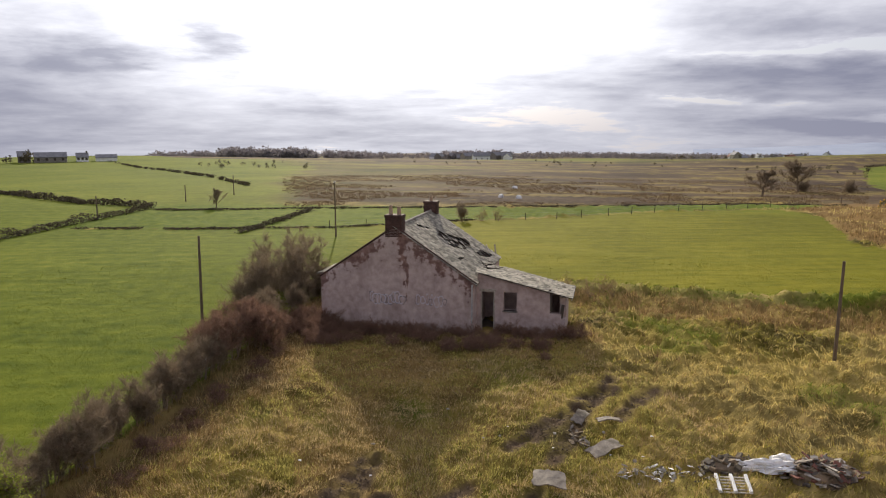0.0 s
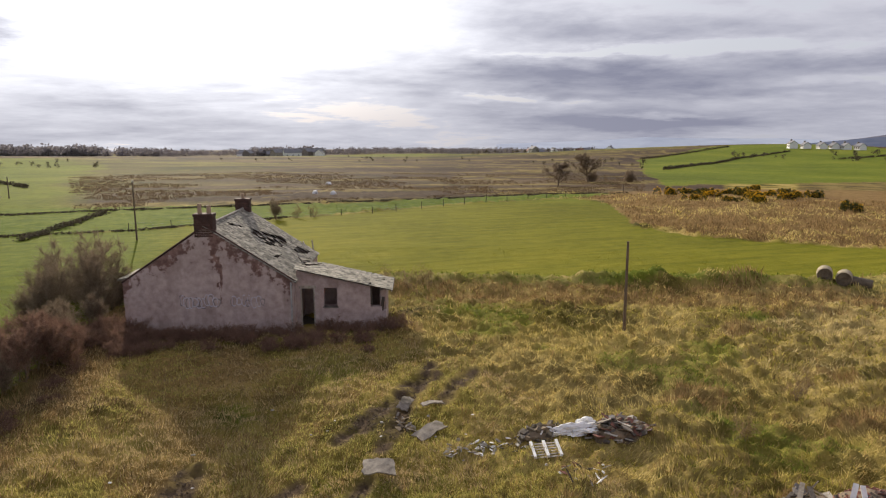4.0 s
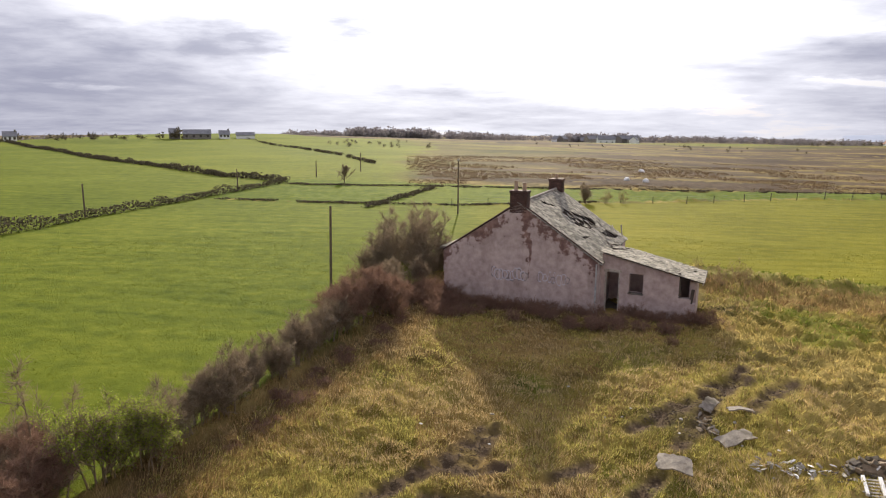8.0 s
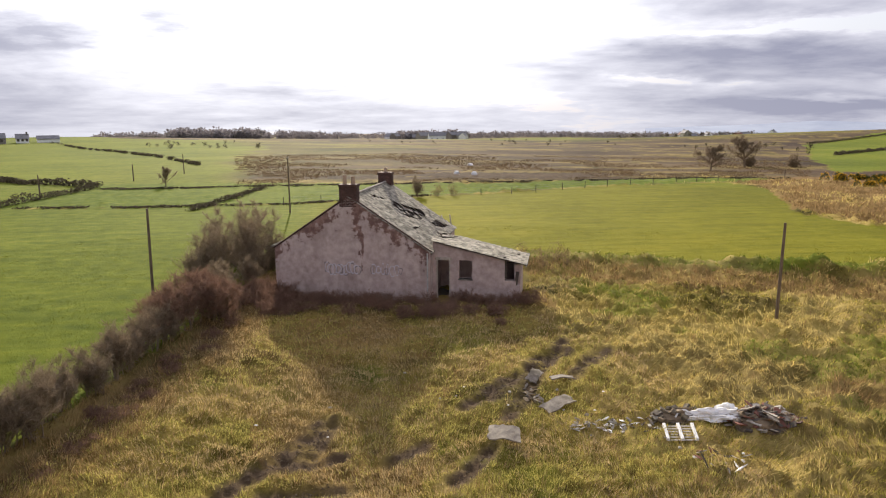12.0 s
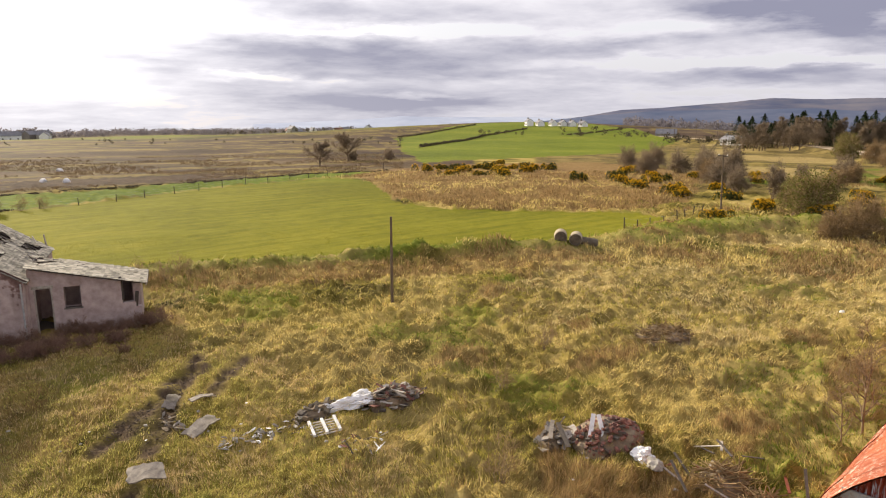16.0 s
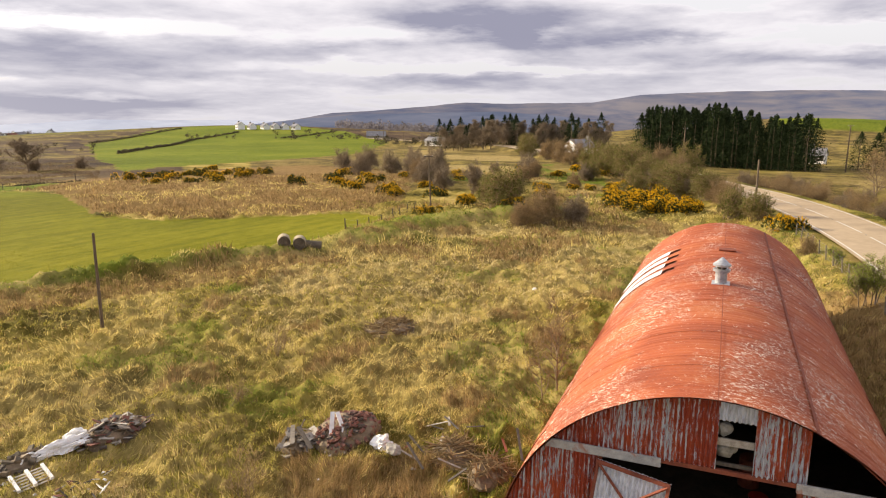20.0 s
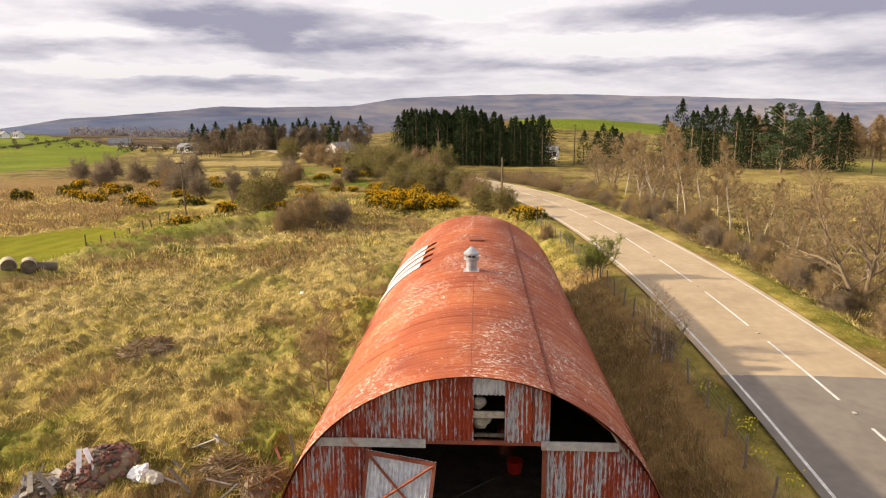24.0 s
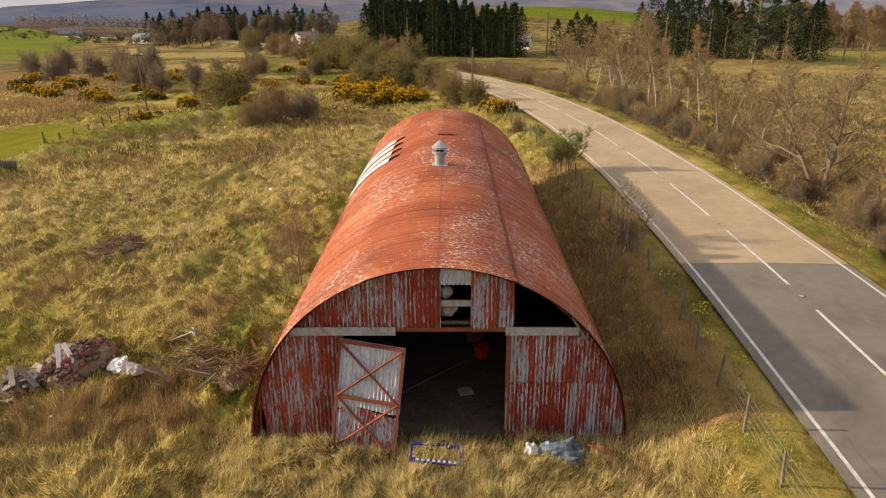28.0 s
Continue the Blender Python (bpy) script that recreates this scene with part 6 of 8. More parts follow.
# trees beyond the road
birch = [tree_kind(31, 7.6, (0.16, -0.04), M["birch"], M["twig_gold"], 15, 3000, 0.11, 0.38, 0.22, fine=0.015), tree_kind(32, 8.2, (-0.05, 0.1), M["birch"], M["twig_gold"], 15, 3200, 0.12, 0.40, 0.2, trunks=2, fine=0.015), tree_kind(33, 6.4, (0.06, 0.04), M["birch"], M["twig_gold"], 13, 2400, 0.09, 0.40, 0.2, fine=0.014)]
alder = [tree_kind(34, 6.6, (0.02, 0.0), M["bark"], M["twig_gold"], 16, 3000, 0.13, 0.62, 0.12, trunks=2), tree_kind(35, 6.0, (0.0, 0.05), M["bark"], M["twig_red"], 15, 2600, 0.11, 0.6, 0.15)]
ROADTREES = [(94, -9.2, birch, 0.75), (88, -10.6, birch, 0.8), (84, -11.5, birch, 0.7), (79.3, -12, birch, 0.9), (75.6, -13, birch, 1.05), (74.0, -13.6, birch, 1.0), (70, -14.6, birch, 0.7), (67, -15.2, birch, 0.6), (63.9, -15.8, birch, 0.95), (60, -16.5, birch, 0.6), (57, -16.6, birch, 0.62), (54, -17.4, alder, 0.6),
             (51, -17.2, birch, 0.55), (46, -17.6, alder, 0.7), (39.6, -17.2, alder, 1.0), (35, -18.2, birch, 0.6), (31.5, -18, birch, 0.7), (27.5, -18.4, birch, 0.7), (98, -8, alder, 0.7), (105, -6, alder, 0.75), (112, -9, alder, 0.9), (101, -12, birch, 0.8), (92, -14, alder, 0.7)]
for x, y, k, sc in ROADTREES:
    sc *= 1.26
    plant("bare_tree", k, x, y, "slender bare tree beside the road" if k is birch else "bushy bare tree beside the road", "tree", "trees beside the road", sc)
sparse = [shrub_kind(k, 2.3, 2.0, 26, 1000, M["twig"], M["twig_gold"], thick=0.014, twig_len=0.5, fine=0.009) for k in (24, 25, 26)]
for k in range(170):
    x, y, a = along(ROAD, 84 + 92 * (k + rp.random()) / 170)
    off = 6.0 + 8.5 * rp.random() ** 1.7
    x, y = x + off * math.sin(a), y - off * math.cos(a)
    plant("undergrowth_bush", sparse if k % 5 else bare, x, y, "brown bare undergrowth beside the road", "bush", "roadside undergrowth", rp.uniform(0.5, 1.0))
spruce = [conifer_kind(40 + k, 13.2, 8.0, M["needle"], leaf=0.31) for k in range(4)]
bigpine = [pine_kind(50, 11.0, 9.5), pine_kind(51, 11.5, 8.0)]
for k in range(84):
    f = k / 83
    y = 40 - 37 * f + rp.uniform(-1, 1)
    row = k % 3
    x = 158 + row * 5 + 10 * (1 - f) + rp.uniform(-1.2, 1.2)
    plant("conifer", spruce, x, y, "dark dense spruce in a shelter belt", "conifer", "shelter belt", rp.uniform(0.86, 1.06) * (1 - 0.16 * step(0.5, 0.75, f)))
for k in range(40):
    plant("conifer", spruce, 247 + rp.uniform(-14, 20), 76 + k * 1.5 + rp.uniform(-2, 2), "dark spruce in a distant wood", "conifer", "distant wood", rp.uniform(0.65, 0.95))
for x, y, sc in ((170, -6, 0.72), (171, -10.5, 0.85), (168, -12.5, 0.8), (172, -15, 0.65), (169, -9, 0.7), (170, -13.5, 0.75)):
    plant("conifer", spruce, x, y, "dark rounded conifer by a garden", "conifer", "garden conifers", sc, 0.85)
for x, y, sc in ((163, -24, 0.85), (168, -28, 1.12), (160, -30, 0.9), (156, -33, 0.95), (162, -36, 1.0), (158, -40, 0.9), (152, -42, 0.85), (147, -50, 1.0), (151, -52, 0.9), (144, -53.5, 0.85)):
    plant("conifer", spruce, x, y, "tall dark conifer in a mixed clump", "conifer", "mixed clump", sc)
plant("pine_tree", bigpine, 138, -41.5, "broad blue-green pine in a mixed clump", "pine", "mixed clump", 1.1)
for k in range(34):
    x, y = 72 + 48 * rp.random(), 20 + 52 * rp.random()
    if bool(inside(MOOR, np.array([x]), np.array([y]))[0]) or to_line(ROAD, np.array([x]), np.array([y]))[0] < 8 or x < 64 + 0.25 * y:
        continue
    if k % 2:
        plant("bush", [bare, golden, olive][k % 3], x, y, "bare brushy bush on open scrub", "bush", "scrub bushes", rp.uniform(0.8, 1.7))
    else:
        plant("gorse_bush", gorse, x, y, "gorse bush thick with yellow flowers", "gorse bush", "gorse bushes", rp.uniform(0.7, 1.1))
for x, y, sc in ((154, -28, 0.9), (150, -36, 0.95), (165, -42, 1.0), (148, -56, 0.85), (158, -46, 1.0), (166, -33, 1.0), (165, -25.5, 0.7), (159, -27, 0.72), (156, -30.5, 0.78), (153, -34, 0.8), (155, -38, 0.85), (151, -39.5, 0.82), (149, -44, 0.85), (160, -33, 0.9), (163, -39, 0.9), (146, -54, 0.8), (153, -49, 0.95), (156, -54, 0.9)):
    plant("conifer", spruce, x, y, "tall dark conifer in a mixed clump", "conifer", "mixed clump", sc)
plant("pine_tree", bigpine, 146, -49.5, "broad blue-green pine in a mixed clump", "pine", "mixed clump", 0.95)
plant("pine_tree", bigpine, 150, -46, "broad blue-green pine in a mixed clump", "pine", "mixed clump", 0.9)
oak = [tree_kind(60, 5.4, (0.03, 0), M["bark"], M["twig"], 20, 3600, 0.22, 0.85, 0.22, twig_len=0.7, fine=0.028), tree_kind(61, 9.0, (0, 0.02), M["bark"], M["twig_gold"], 20, 4200, 0.2, 0.5, 0.06, twig_len=0.9, fine=0.022), tree_kind(62, 9.0, (0, 0.02), M["bark"], M["twig"], 20, 4200, 0.2, 0.5, 0.06, twig_len=0.9, fine=0.022)]
plant("bare_tree", [oak[0]], 68.5, 133.5, "round-headed bare tree at the bog's edge", "tree", "field trees", 1.15, 0.72)
plant("bare_tree", [oak[0]], 86.5, 152.5, "round-headed bare tree at the bog's edge", "tree", "field trees", 1.5, 0.75)
plant("bare_tree", [oak[0]], -29.6, 101.6, "small bare leaning tree on the field edge", "tree", "field trees", 0.45)
for k in range(70):
    f = k / 69
    a = radians(104 + 22 * f)
    r = 215 + rp.uniform(-15, 40)
    plant("bare_tree", [oak[1]], r * math.sin(a), r * math.cos(a), "bare tree in a roadside wood", "tree", "bare wood", rp.uniform(0.95, 1.3))
for k in range(64):
    a = radians(61 + 13 * k / 63)
    r = 255 + rp.uniform(-10, 25)
    plant("bare_tree", [oak[2]], r * math.sin(a), r * math.cos(a), "bare tree in a distant wood", "tree", "distant wood", rp.uniform(0.75, 1.05))

# ---------------------------------------------------------------- distance
def leaf_mesh(name, C, size, rng, mat):
    """Many small tilted leaves at the points C, all in one mesh."""
    n = len(C)
    N = rng.normal(size=(n, 3))
    S = np.cross(N, rng.normal(size=(n, 3)))
    S /= np.linalg.norm(S, axis=1, keepdims=True) + 1e-9
    N /= np.linalg.norm(N, axis=1, keepdims=True) + 1e-9
    Wd = np.cross(N, S)
    h = np.asarray(size)[:, None]
    P = np.stack([C - S * h * 0.5, C + Wd * h * 0.35, C + S * h * 0.5, C - Wd * h * 0.35], 1)
    me = bpy.data.meshes.new(name)
    me.vertices.add(4 * n)
    me.vertices.foreach_set("co", P.ravel())
    me.loops.add(4 * n)
    me.loops.foreach_set("vertex_index", np.arange(4 * n))
    me.polygons.add(n)
    me.polygons.foreach_set("loop_start", np.arange(0, 4 * n, 4))
    me.update()
    me.materials.append(mat)
    return new(name, me)


def hedge_row(name, line, h, label, density=2.6, mat="hedge_far", gap=0.0, leaf=0.2, wide=0.32):
    """A clipped far hedge as one thing: many small leaf clumps over the ground."""
    rng = np.random.default_rng(int(abs(line[0][0] * 7)) + 3)
    tot = length(line)
    S = rng.uniform(0, tot, int(tot * density * 20))
    lump = 0.78 + 0.75 * fbm(S / 2.2, S * 0 + 2.1, 17, 3)
    if gap:
        S, lump = S[lump < 0.9 + gap], lump[lump < 0.9 + gap]
    XY = np.array([along(line, q)[:2] for q in S])
    XY = XY + rng.normal(size=XY.shape) * wide
    Z = big_height(XY[:, 0], XY[:, 1]) + h * lump * rng.uniform(0.0, 1.0, len(S)) ** 0.8
    ob = leaf_mesh(name, np.column_stack([XY, Z]), leaf * rng.uniform(0.6, 1.4, len(S)), rng, M[mat])
    return tagged(ob, label, "hedge", "field hedges")


hedge_row("hedge", [(-46.5, 46), (-45.5, 51.8), (-44.7, 58), (-44.6, 62.1), (-43.6, 67.7), (-42.4, 73.7), (-40.9, 85), (-39.5, 93), (-38.9, 101.2)], 1.0, "dark hedge between green fields", 5)
hedge_row("hedge", [(-70, 61), (-59.7, 59.3), (-53.7, 58.3), (-46.8, 56.5)], 0.8, "short gappy hedge joining the field hedge", 4, gap=0.12)
hedge_row("hedge", [(-232, 273), (-179, 223), (-134, 183), (-101, 151), (-74, 129), (-53, 110), (-39, 102)], 1.1, "dark hedge climbing the hill", 3, gap=0.25, leaf=0.34)
hedge_row("hedge", [(-145, 328), (-98, 266), (-58, 195), (-38, 155)], 1.2, "thin hedge with scattered bushes on the hill", 1.6, gap=-0.1, leaf=0.36)
hedge_row("hedge", [(-19.2, 75), (-17, 85), (-15, 97.5)], 0.5, "rough ditch bank between green strips", 5)
hedge_row("hedge", [(-39, 79.2), (-26, 78.2), (-9, 79), (7, 85.4)], 0.22, "low rough bank between field and strip", 4, gap=0.1)
hedge_row("hedge", [(-37.6, 99), (-29, 98.6), (-16, 100), (5, 100.6), (32, 102.2), (55, 105.6), (68, 106)], 0.25, "low rough bank along the bog's edge", 4)
hedge_row("hedge", [(163, 229), (271, 312), (329, 337)], 1.2, "dark hedge across the green hill", 1.2, leaf=0.5)
hedge_row("hedge", [(299, 274), (340, 286), (388, 302)], 1.2, "short dark hedge on the green hill", 1.0, gap=0.1, leaf=0.5)
hedge_row("hedge", [(225, 339), (280, 370), (334, 397)], 1.2, "dark hedge across the green hill", 1.0, leaf=0.5)
hedge_row("hedge", [(-420, 360), (-300, 300), (-232, 273)], 1.6, "dark hedge on the skyline", 1.0, leaf=0.5)


def far_wood(name, spots, label, seed, mat="hazed_wood"):
    """Distant woodland: many small clumped crowns in one object. spots: (azimuth0, azimuth1, range, spread, height, count)."""
    rng = np.random.default_rng(seed)
    C, S = [], []
    for a0, a1, r, dr, h, n in spots:
        a, rr = np.radians(rng.uniform(a0, a1, n)), r + rng.uniform(-dr, dr, n)
        x, y = rr * np.sin(a), rr * np.cos(a)
        hh = h * rng.uniform(0.5, 1.15, n)
        base = np.column_stack([x, y, big_height(x, y) + hh * 0.48])
        q = rng.normal(size=(n, 44, 3))
        q /= np.linalg.norm(q, axis=2, keepdims=True)
        reach = np.stack([hh * 0.5, hh * 0.5, hh * 0.48], -1)[:, None] * rng.uniform(0.3, 1, (n, 44, 1))
        C.append((base[:, None] + q * reach).reshape(-1, 3))
        S.append(np.repeat(hh * 0.2, 44) * rng.uniform(0.6, 1.4, n * 44))
    ob = leaf_mesh(name, np.concatenate(C), np.concatenate(S), rng, M[mat])
    return tagged(ob, label, "woodland", kind="stuff")


far_wood("far_woods", [(-21, -4, 800, 60, 10.5, 420), (-16, -9, 700, 40, 12.1, 240), (-4, 12, 900, 80, 8.8, 330), (2, 7, 780, 40, 10.5, 130), (12, 34, 1000, 120, 8.8, 500), (34, 52, 1100, 150, 9.6, 380), (52, 64, 700, 120, 8.1, 240), (-50, -20, 900, 200, 7.3, 160), (84, 100, 700, 60, 7.3, 60)], "bare woods on the far skyline, coloured pale for haze", 5)
far_wood("far_copses", [(20, 30, 600, 60, 3.6, 30), (-3, 20, 420, 60, 2.4, 18), (-18, -8, 330, 40, 2.2, 20), (25, 34, 330, 50, 2.4, 22), (-38, -32, 350, 10, 3.8, 16), (-30.6, -29, 352, 5, 6.5, 5), (-34, -31, 352, 5, 3.0, 12), (-43, -39, 390, 6, 5.5, 9), (40, 44, 420, 20, 3.4, 12), (47, 54, 430, 40, 3.2, 30), (55, 60, 340, 20, 4.2, 26), (59, 63, 300, 20, 4, 22)], "small bare copses round farms and houses", 6, "hedge_far")

# rushes standing in the bog
rng = np.random.default_rng(9)
g = Geo()
for i in range(15000):
    a, r = math.radians(rng.uniform(-11, 34)), 104 * math.exp(rng.uniform(0, 0.75))
    x, y = r * math.sin(a), r * math.cos(a)
    if y < 101 + 0.12 * x or fbm(np.array([x / 14]), np.array([y / 14]), 55, 3)[0] < -0.12:
        continue
    z = float(big_height(x, y))
    h = rng.uniform(0.15, 0.42)
    for k in range(3):
        p = np.array((x, y, z)) + rng.normal(size=3) * np.array((0.25, 0.25, 0))
        g.tri(p + np.array((-0.06, 0, -0.05)), p + np.array((0.06, 0, -0.05)), p + np.array((rng.normal() * 0.15, 0.05, h)))
tagged(g.make("bog_rushes", M["bog_rush"]), "brown rushes standing in the bog", "rushes", kind="stuff")


def far_house(x, y, w, d, h, turn, wall="white_wall", roof="grey_roof", label="white rendered house with a grey slate roof", pitch=0.42, group="distant houses", chim=True, wins=3):
    z = float(big_height(x, y)) - 0.2
    e = thing("house", pose(x, y, z, 0, 0, turn), label, "house", group)
    ridge = h + d * pitch
    part("wall", prism([(-d / 2, 0), (d / 2, 0), (d / 2, h), (0, ridge), (-d / 2, h)], -w / 2, w / 2, "x"), M[wall], e)
    for sgn in (-1, 1):
        part("roof", prism([(0, ridge + 0.02), (sgn * (d / 2 + 0.3), h - 0.14), (sgn * (d / 2 + 0.3), h + 0.06), (0, ridge + 0.24)], -w / 2 - 0.2, w / 2 + 0.2, "x"), M[roof], e)
    if chim:
        part("chimney", boxm(w / 2 - 0.9, w / 2 - 0.2, -0.5, 0.5, ridge - 0.4, ridge + 1.0), M["stone"], e)
    for k in range(wins):
        xx = -w / 2 + (k + 0.5) * w / wins
        for sgn in (-1, 1):
            part("window", boxm(xx - 0.5, xx + 0.5, sgn * d / 2 - 0.02, sgn * d / 2 + 0.02, 1.0, 2.2), M["dark_wood"], e)
    return e


for k, (x, y, w) in enumerate(((350, 357, 8), (357, 353, 7), (366, 349, 7), (372, 345, 6), (375, 339, 7), (381, 334, 7))):
    far_house(x, y, w * 0.72, 4.8, 2.4 if k else 3.2, 72 + rp.uniform(-10, 10), label="white house in a row on the hilltop", group="hilltop row", pitch=0.38)
far_house(205, 66.6, 9, 6.8, 2.5, -20, label="white cottage with a pale grey roof beside the wood", pitch=0.34)
far_house(268, 152, 13, 5.5, 2.4, 75, label="long low white building with a grey roof", pitch=0.25)
far_house(333, 231, 11, 6, 2.6, 120, "concrete", "grey_roof", "long grey farm shed", wins=0, chim=False)
far_house(193, 2, 3.6, 4, 2.2, 80, label="small white house behind the conifers")
# farm on the left skyline
far_house(-168, 321, 13, 6.5, 2.6, 30, "stone", "grey_roof", "large dark stone farm building on the skyline", chim=False, wins=4, pitch=0.3)
far_house(-177, 316, 5, 5, 3.0, 30, "stone", "grey_roof", "dark stone farmhouse on the skyline")
far_house(-158, 330, 5, 4.6, 2.2, 28, label="white farm cottage on the skyline")
far_house(-150, 337, 9, 4.6, 1.9, 28, label="long white farm outbuilding on the skyline", wins=0, chim=False, pitch=0.28)
far_house(-246, 292, 5.6, 5, 2.5, 40, label="white-gabled farmhouse on the skyline")
# villages beyond the bog
rv = random.Random(21)
for k in range(34):
    a = radians(rv.uniform(22, 41))
    r = rv.uniform(760, 980)
    far_house(r * math.sin(a), r * math.cos(a), rv.uniform(8, 13), 7.5, rv.uniform(3, 5.5), rv.uniform(0, 180), rv.choice(["white_wall", "white_wall", "concrete", "stone"]), rv.choice(["grey_roof", "grey_roof", "brick"]), "small house in a distant village", group="distant village", wins=2)
for k in range(14):
    a = radians(rv.uniform(1.2, 7.5))
    r = rv.uniform(690, 760)
    far_house(r * math.sin(a), r * math.cos(a), rv.uniform(8, 14), 7.5, rv.uniform(3, 5.5), rv.uniform(0, 180), rv.choice(["white_wall", "concrete", "stone"]), "grey_roof", "house among trees across the bog", group="distant hamlet", wins=2)
far_house(60, 655, 16, 8, 4, 5, label="long white house across the bog", group="distant hamlet")

# white bags or markers out on the bog
for x, y, s_ in ((14.7, 119.7, 0.5), (21.4, 150.0, 0.6), (17.1, 114.5, 0.5)):
    bm = bmesh.new()
    bmesh.ops.create_icosphere(bm, subdivisions=2, radius=s_)
    for q in bm.verts:
        q.co *= 1 + 0.4 * noise.noise(q.co * 2 + Vector((x, 0, 0)))
        q.co.z = max(-0.15, q.co.z)
    o = obj("white_sack", bm, M["white_bag"])
    o.matrix_basis = pose(x, y, hz(x, y) + 0.1)
    tagged(o, "white plastic sack lying on the bog", "sack", "sacks on the bog")


# ---- far hills, out of reach
def hills(name, table, r, mat, label, seed, rough=0.12):
    v, f = [], []
    az = np.arange(table[0][0], table[-1][0] + 0.01, 0.25)
    el = np.interp(az, [p[0] for p in table], [p[1] for p in table])
    el = el + rough * fbm(az / 3.0, az * 0 + 1.7, seed, 5)
    rows = 10
    for i in range(len(az)):
        a = radians(az[i])
        ztop = 10.6 + r * math.tan(radians(el[i]))
        for k in range(rows + 1):
            t = k / rows
            rr = r + 260 * t ** 1.3
            z = -150 + (ztop + 150) * t
            rr += 0
            v.append((rr * math.sin(a), rr * math.cos(a), z))
    for i in range(len(az) - 1):
        for k in range(rows):
            b = i * (rows + 1) + k
            f.append((b, b + rows + 1, b + rows + 2, b + 1))
    return tagged(raw(name, v, f, mat, smooth=True), label, "hills", kind="structure")


# distance haze is put into the hill colours and a faint emission
def hazed_hill_material(name, lo, hi, glow):
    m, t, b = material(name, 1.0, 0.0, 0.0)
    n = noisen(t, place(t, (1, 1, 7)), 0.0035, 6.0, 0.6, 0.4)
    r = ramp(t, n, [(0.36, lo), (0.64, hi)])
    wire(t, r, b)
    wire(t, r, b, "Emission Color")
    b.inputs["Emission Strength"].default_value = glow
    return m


# haze-tinted colour pairs, then the emission strength
M["hill_blue"] = hazed_hill_material("haze_blue_hills", (0.075, 0.085, 0.130), (0.15, 0.140, 0.155), 0.40)
M["hill_near"] = hazed_hill_material("haze_near_hills", (0.07, 0.085, 0.13), (0.11, 0.12, 0.16), 0.42)
M["hill_pale"] = hazed_hill_material("haze_pale_hills", (0.26, 0.28, 0.34), (0.32, 0.34, 0.39), 0.6)
hills("backdrop_hills", [(48, -0.9), (51.6, -0.2), (56.9, 0.1), (62.7, 0.7), (66, 0.55), (72.9, 0.7), (76.6, 1.3), (81.2, 1.5), (87.6, 1.7), (94, 1.5), (100.6, 1.3), (106.8, 1.0), (110.6, 0.7), (116.5, 0.75), (124, 0.5), (135, -0.5)], 4100, M["hill_blue"], "long moorland hills on the horizon, tinted blue-grey for haze", 3)
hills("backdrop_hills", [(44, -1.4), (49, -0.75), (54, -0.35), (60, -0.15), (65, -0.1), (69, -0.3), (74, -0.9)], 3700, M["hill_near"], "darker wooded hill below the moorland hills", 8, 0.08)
hills("backdrop_hills", [(22, -1.4), (30, -1.05), (34, -0.75), (38, -0.85), (44, -0.8), (50, -1.0), (55, -1.4)], 4300, M["hill_pale"], "hill on the horizon, paled for haze", 12, 0.06)

# ---------------------------------------------------------------- bales, fences and things lying about
def stub(name, bm, mat, x, y, label, category, group="", turn=0.0, tip=(0, 0), lift=0.0):
    o = obj(name, bm, mat)
    o.matrix_basis = pose(x, y, hz(x, y) + lift, tip[0], tip[1], turn)
    return tagged(o, label, category, group)


def bale(x, y, turn, r, wrap, label, tip=0):
    z = hz(x, y)
    e = thing("hay_bale", pose(x, y, z - 0.08, tip, 0, turn), label, "bale", "hay bales")
    bm = bmesh.new()
    prof = [(r * 0.90, -0.62), (r * 0.985, -0.56), (r, -0.3), (r * 0.99, 0.0), (r, 0.3), (r * 0.985, 0.56), (r * 0.90, 0.62)]
    rings = [[bm.verts.new((R_ * math.cos(2 * math.pi * k / 28) * (1 + 0.012 * math.sin(5 * k)), q, r + R_ * math.sin(2 * math.pi * k / 28))) for k in range(28)] for R_, q in prof]
    for a, b in zip(rings, rings[1:]):
        for k in range(28):
            bm.faces.new((a[k], a[(k + 1) % 28], b[(k + 1) % 28], b[k]))
    part("wrap", bm, wrap, e)
    # end faces: shade put in as a darker colour than the wrap
    for sgn in (-1, 1):
        bm = bmesh.new()
        c = bm.verts.new((0, sgn * 0.60, r))
        prev = [c] * 28
        for q, off in ((0.3, 0.63), (0.6, 0.61), (0.89, 0.625)):
            ring = [bm.verts.new((r * q * math.cos(2 * math.pi * k / 28), sgn * off, r + r * q * math.sin(2 * math.pi * k / 28))) for k in range(28)]
            for k in range(28):
                vs = [prev[k], ring[k], ring[(k + 1) % 28], prev[(k + 1) % 28]]
                bm.faces.new(list(dict.fromkeys(vs)))
            prev = ring
        part("end_face", bm, M["hay_shade_rot"], e)


bale(38.5, 35.5, -46, 0.50, M["bale"], "round hay bale in pale weathered wrap, ends coloured dark for shade")
bale(39.35, 34.7, -50, 0.50, M["bale"], "round hay bale in pale weathered wrap, ends coloured dark for shade")
bale(39.9, 33.9, 40, 0.40, M["hay_shade_rot"], "slumped dark rotten hay bale", 8)


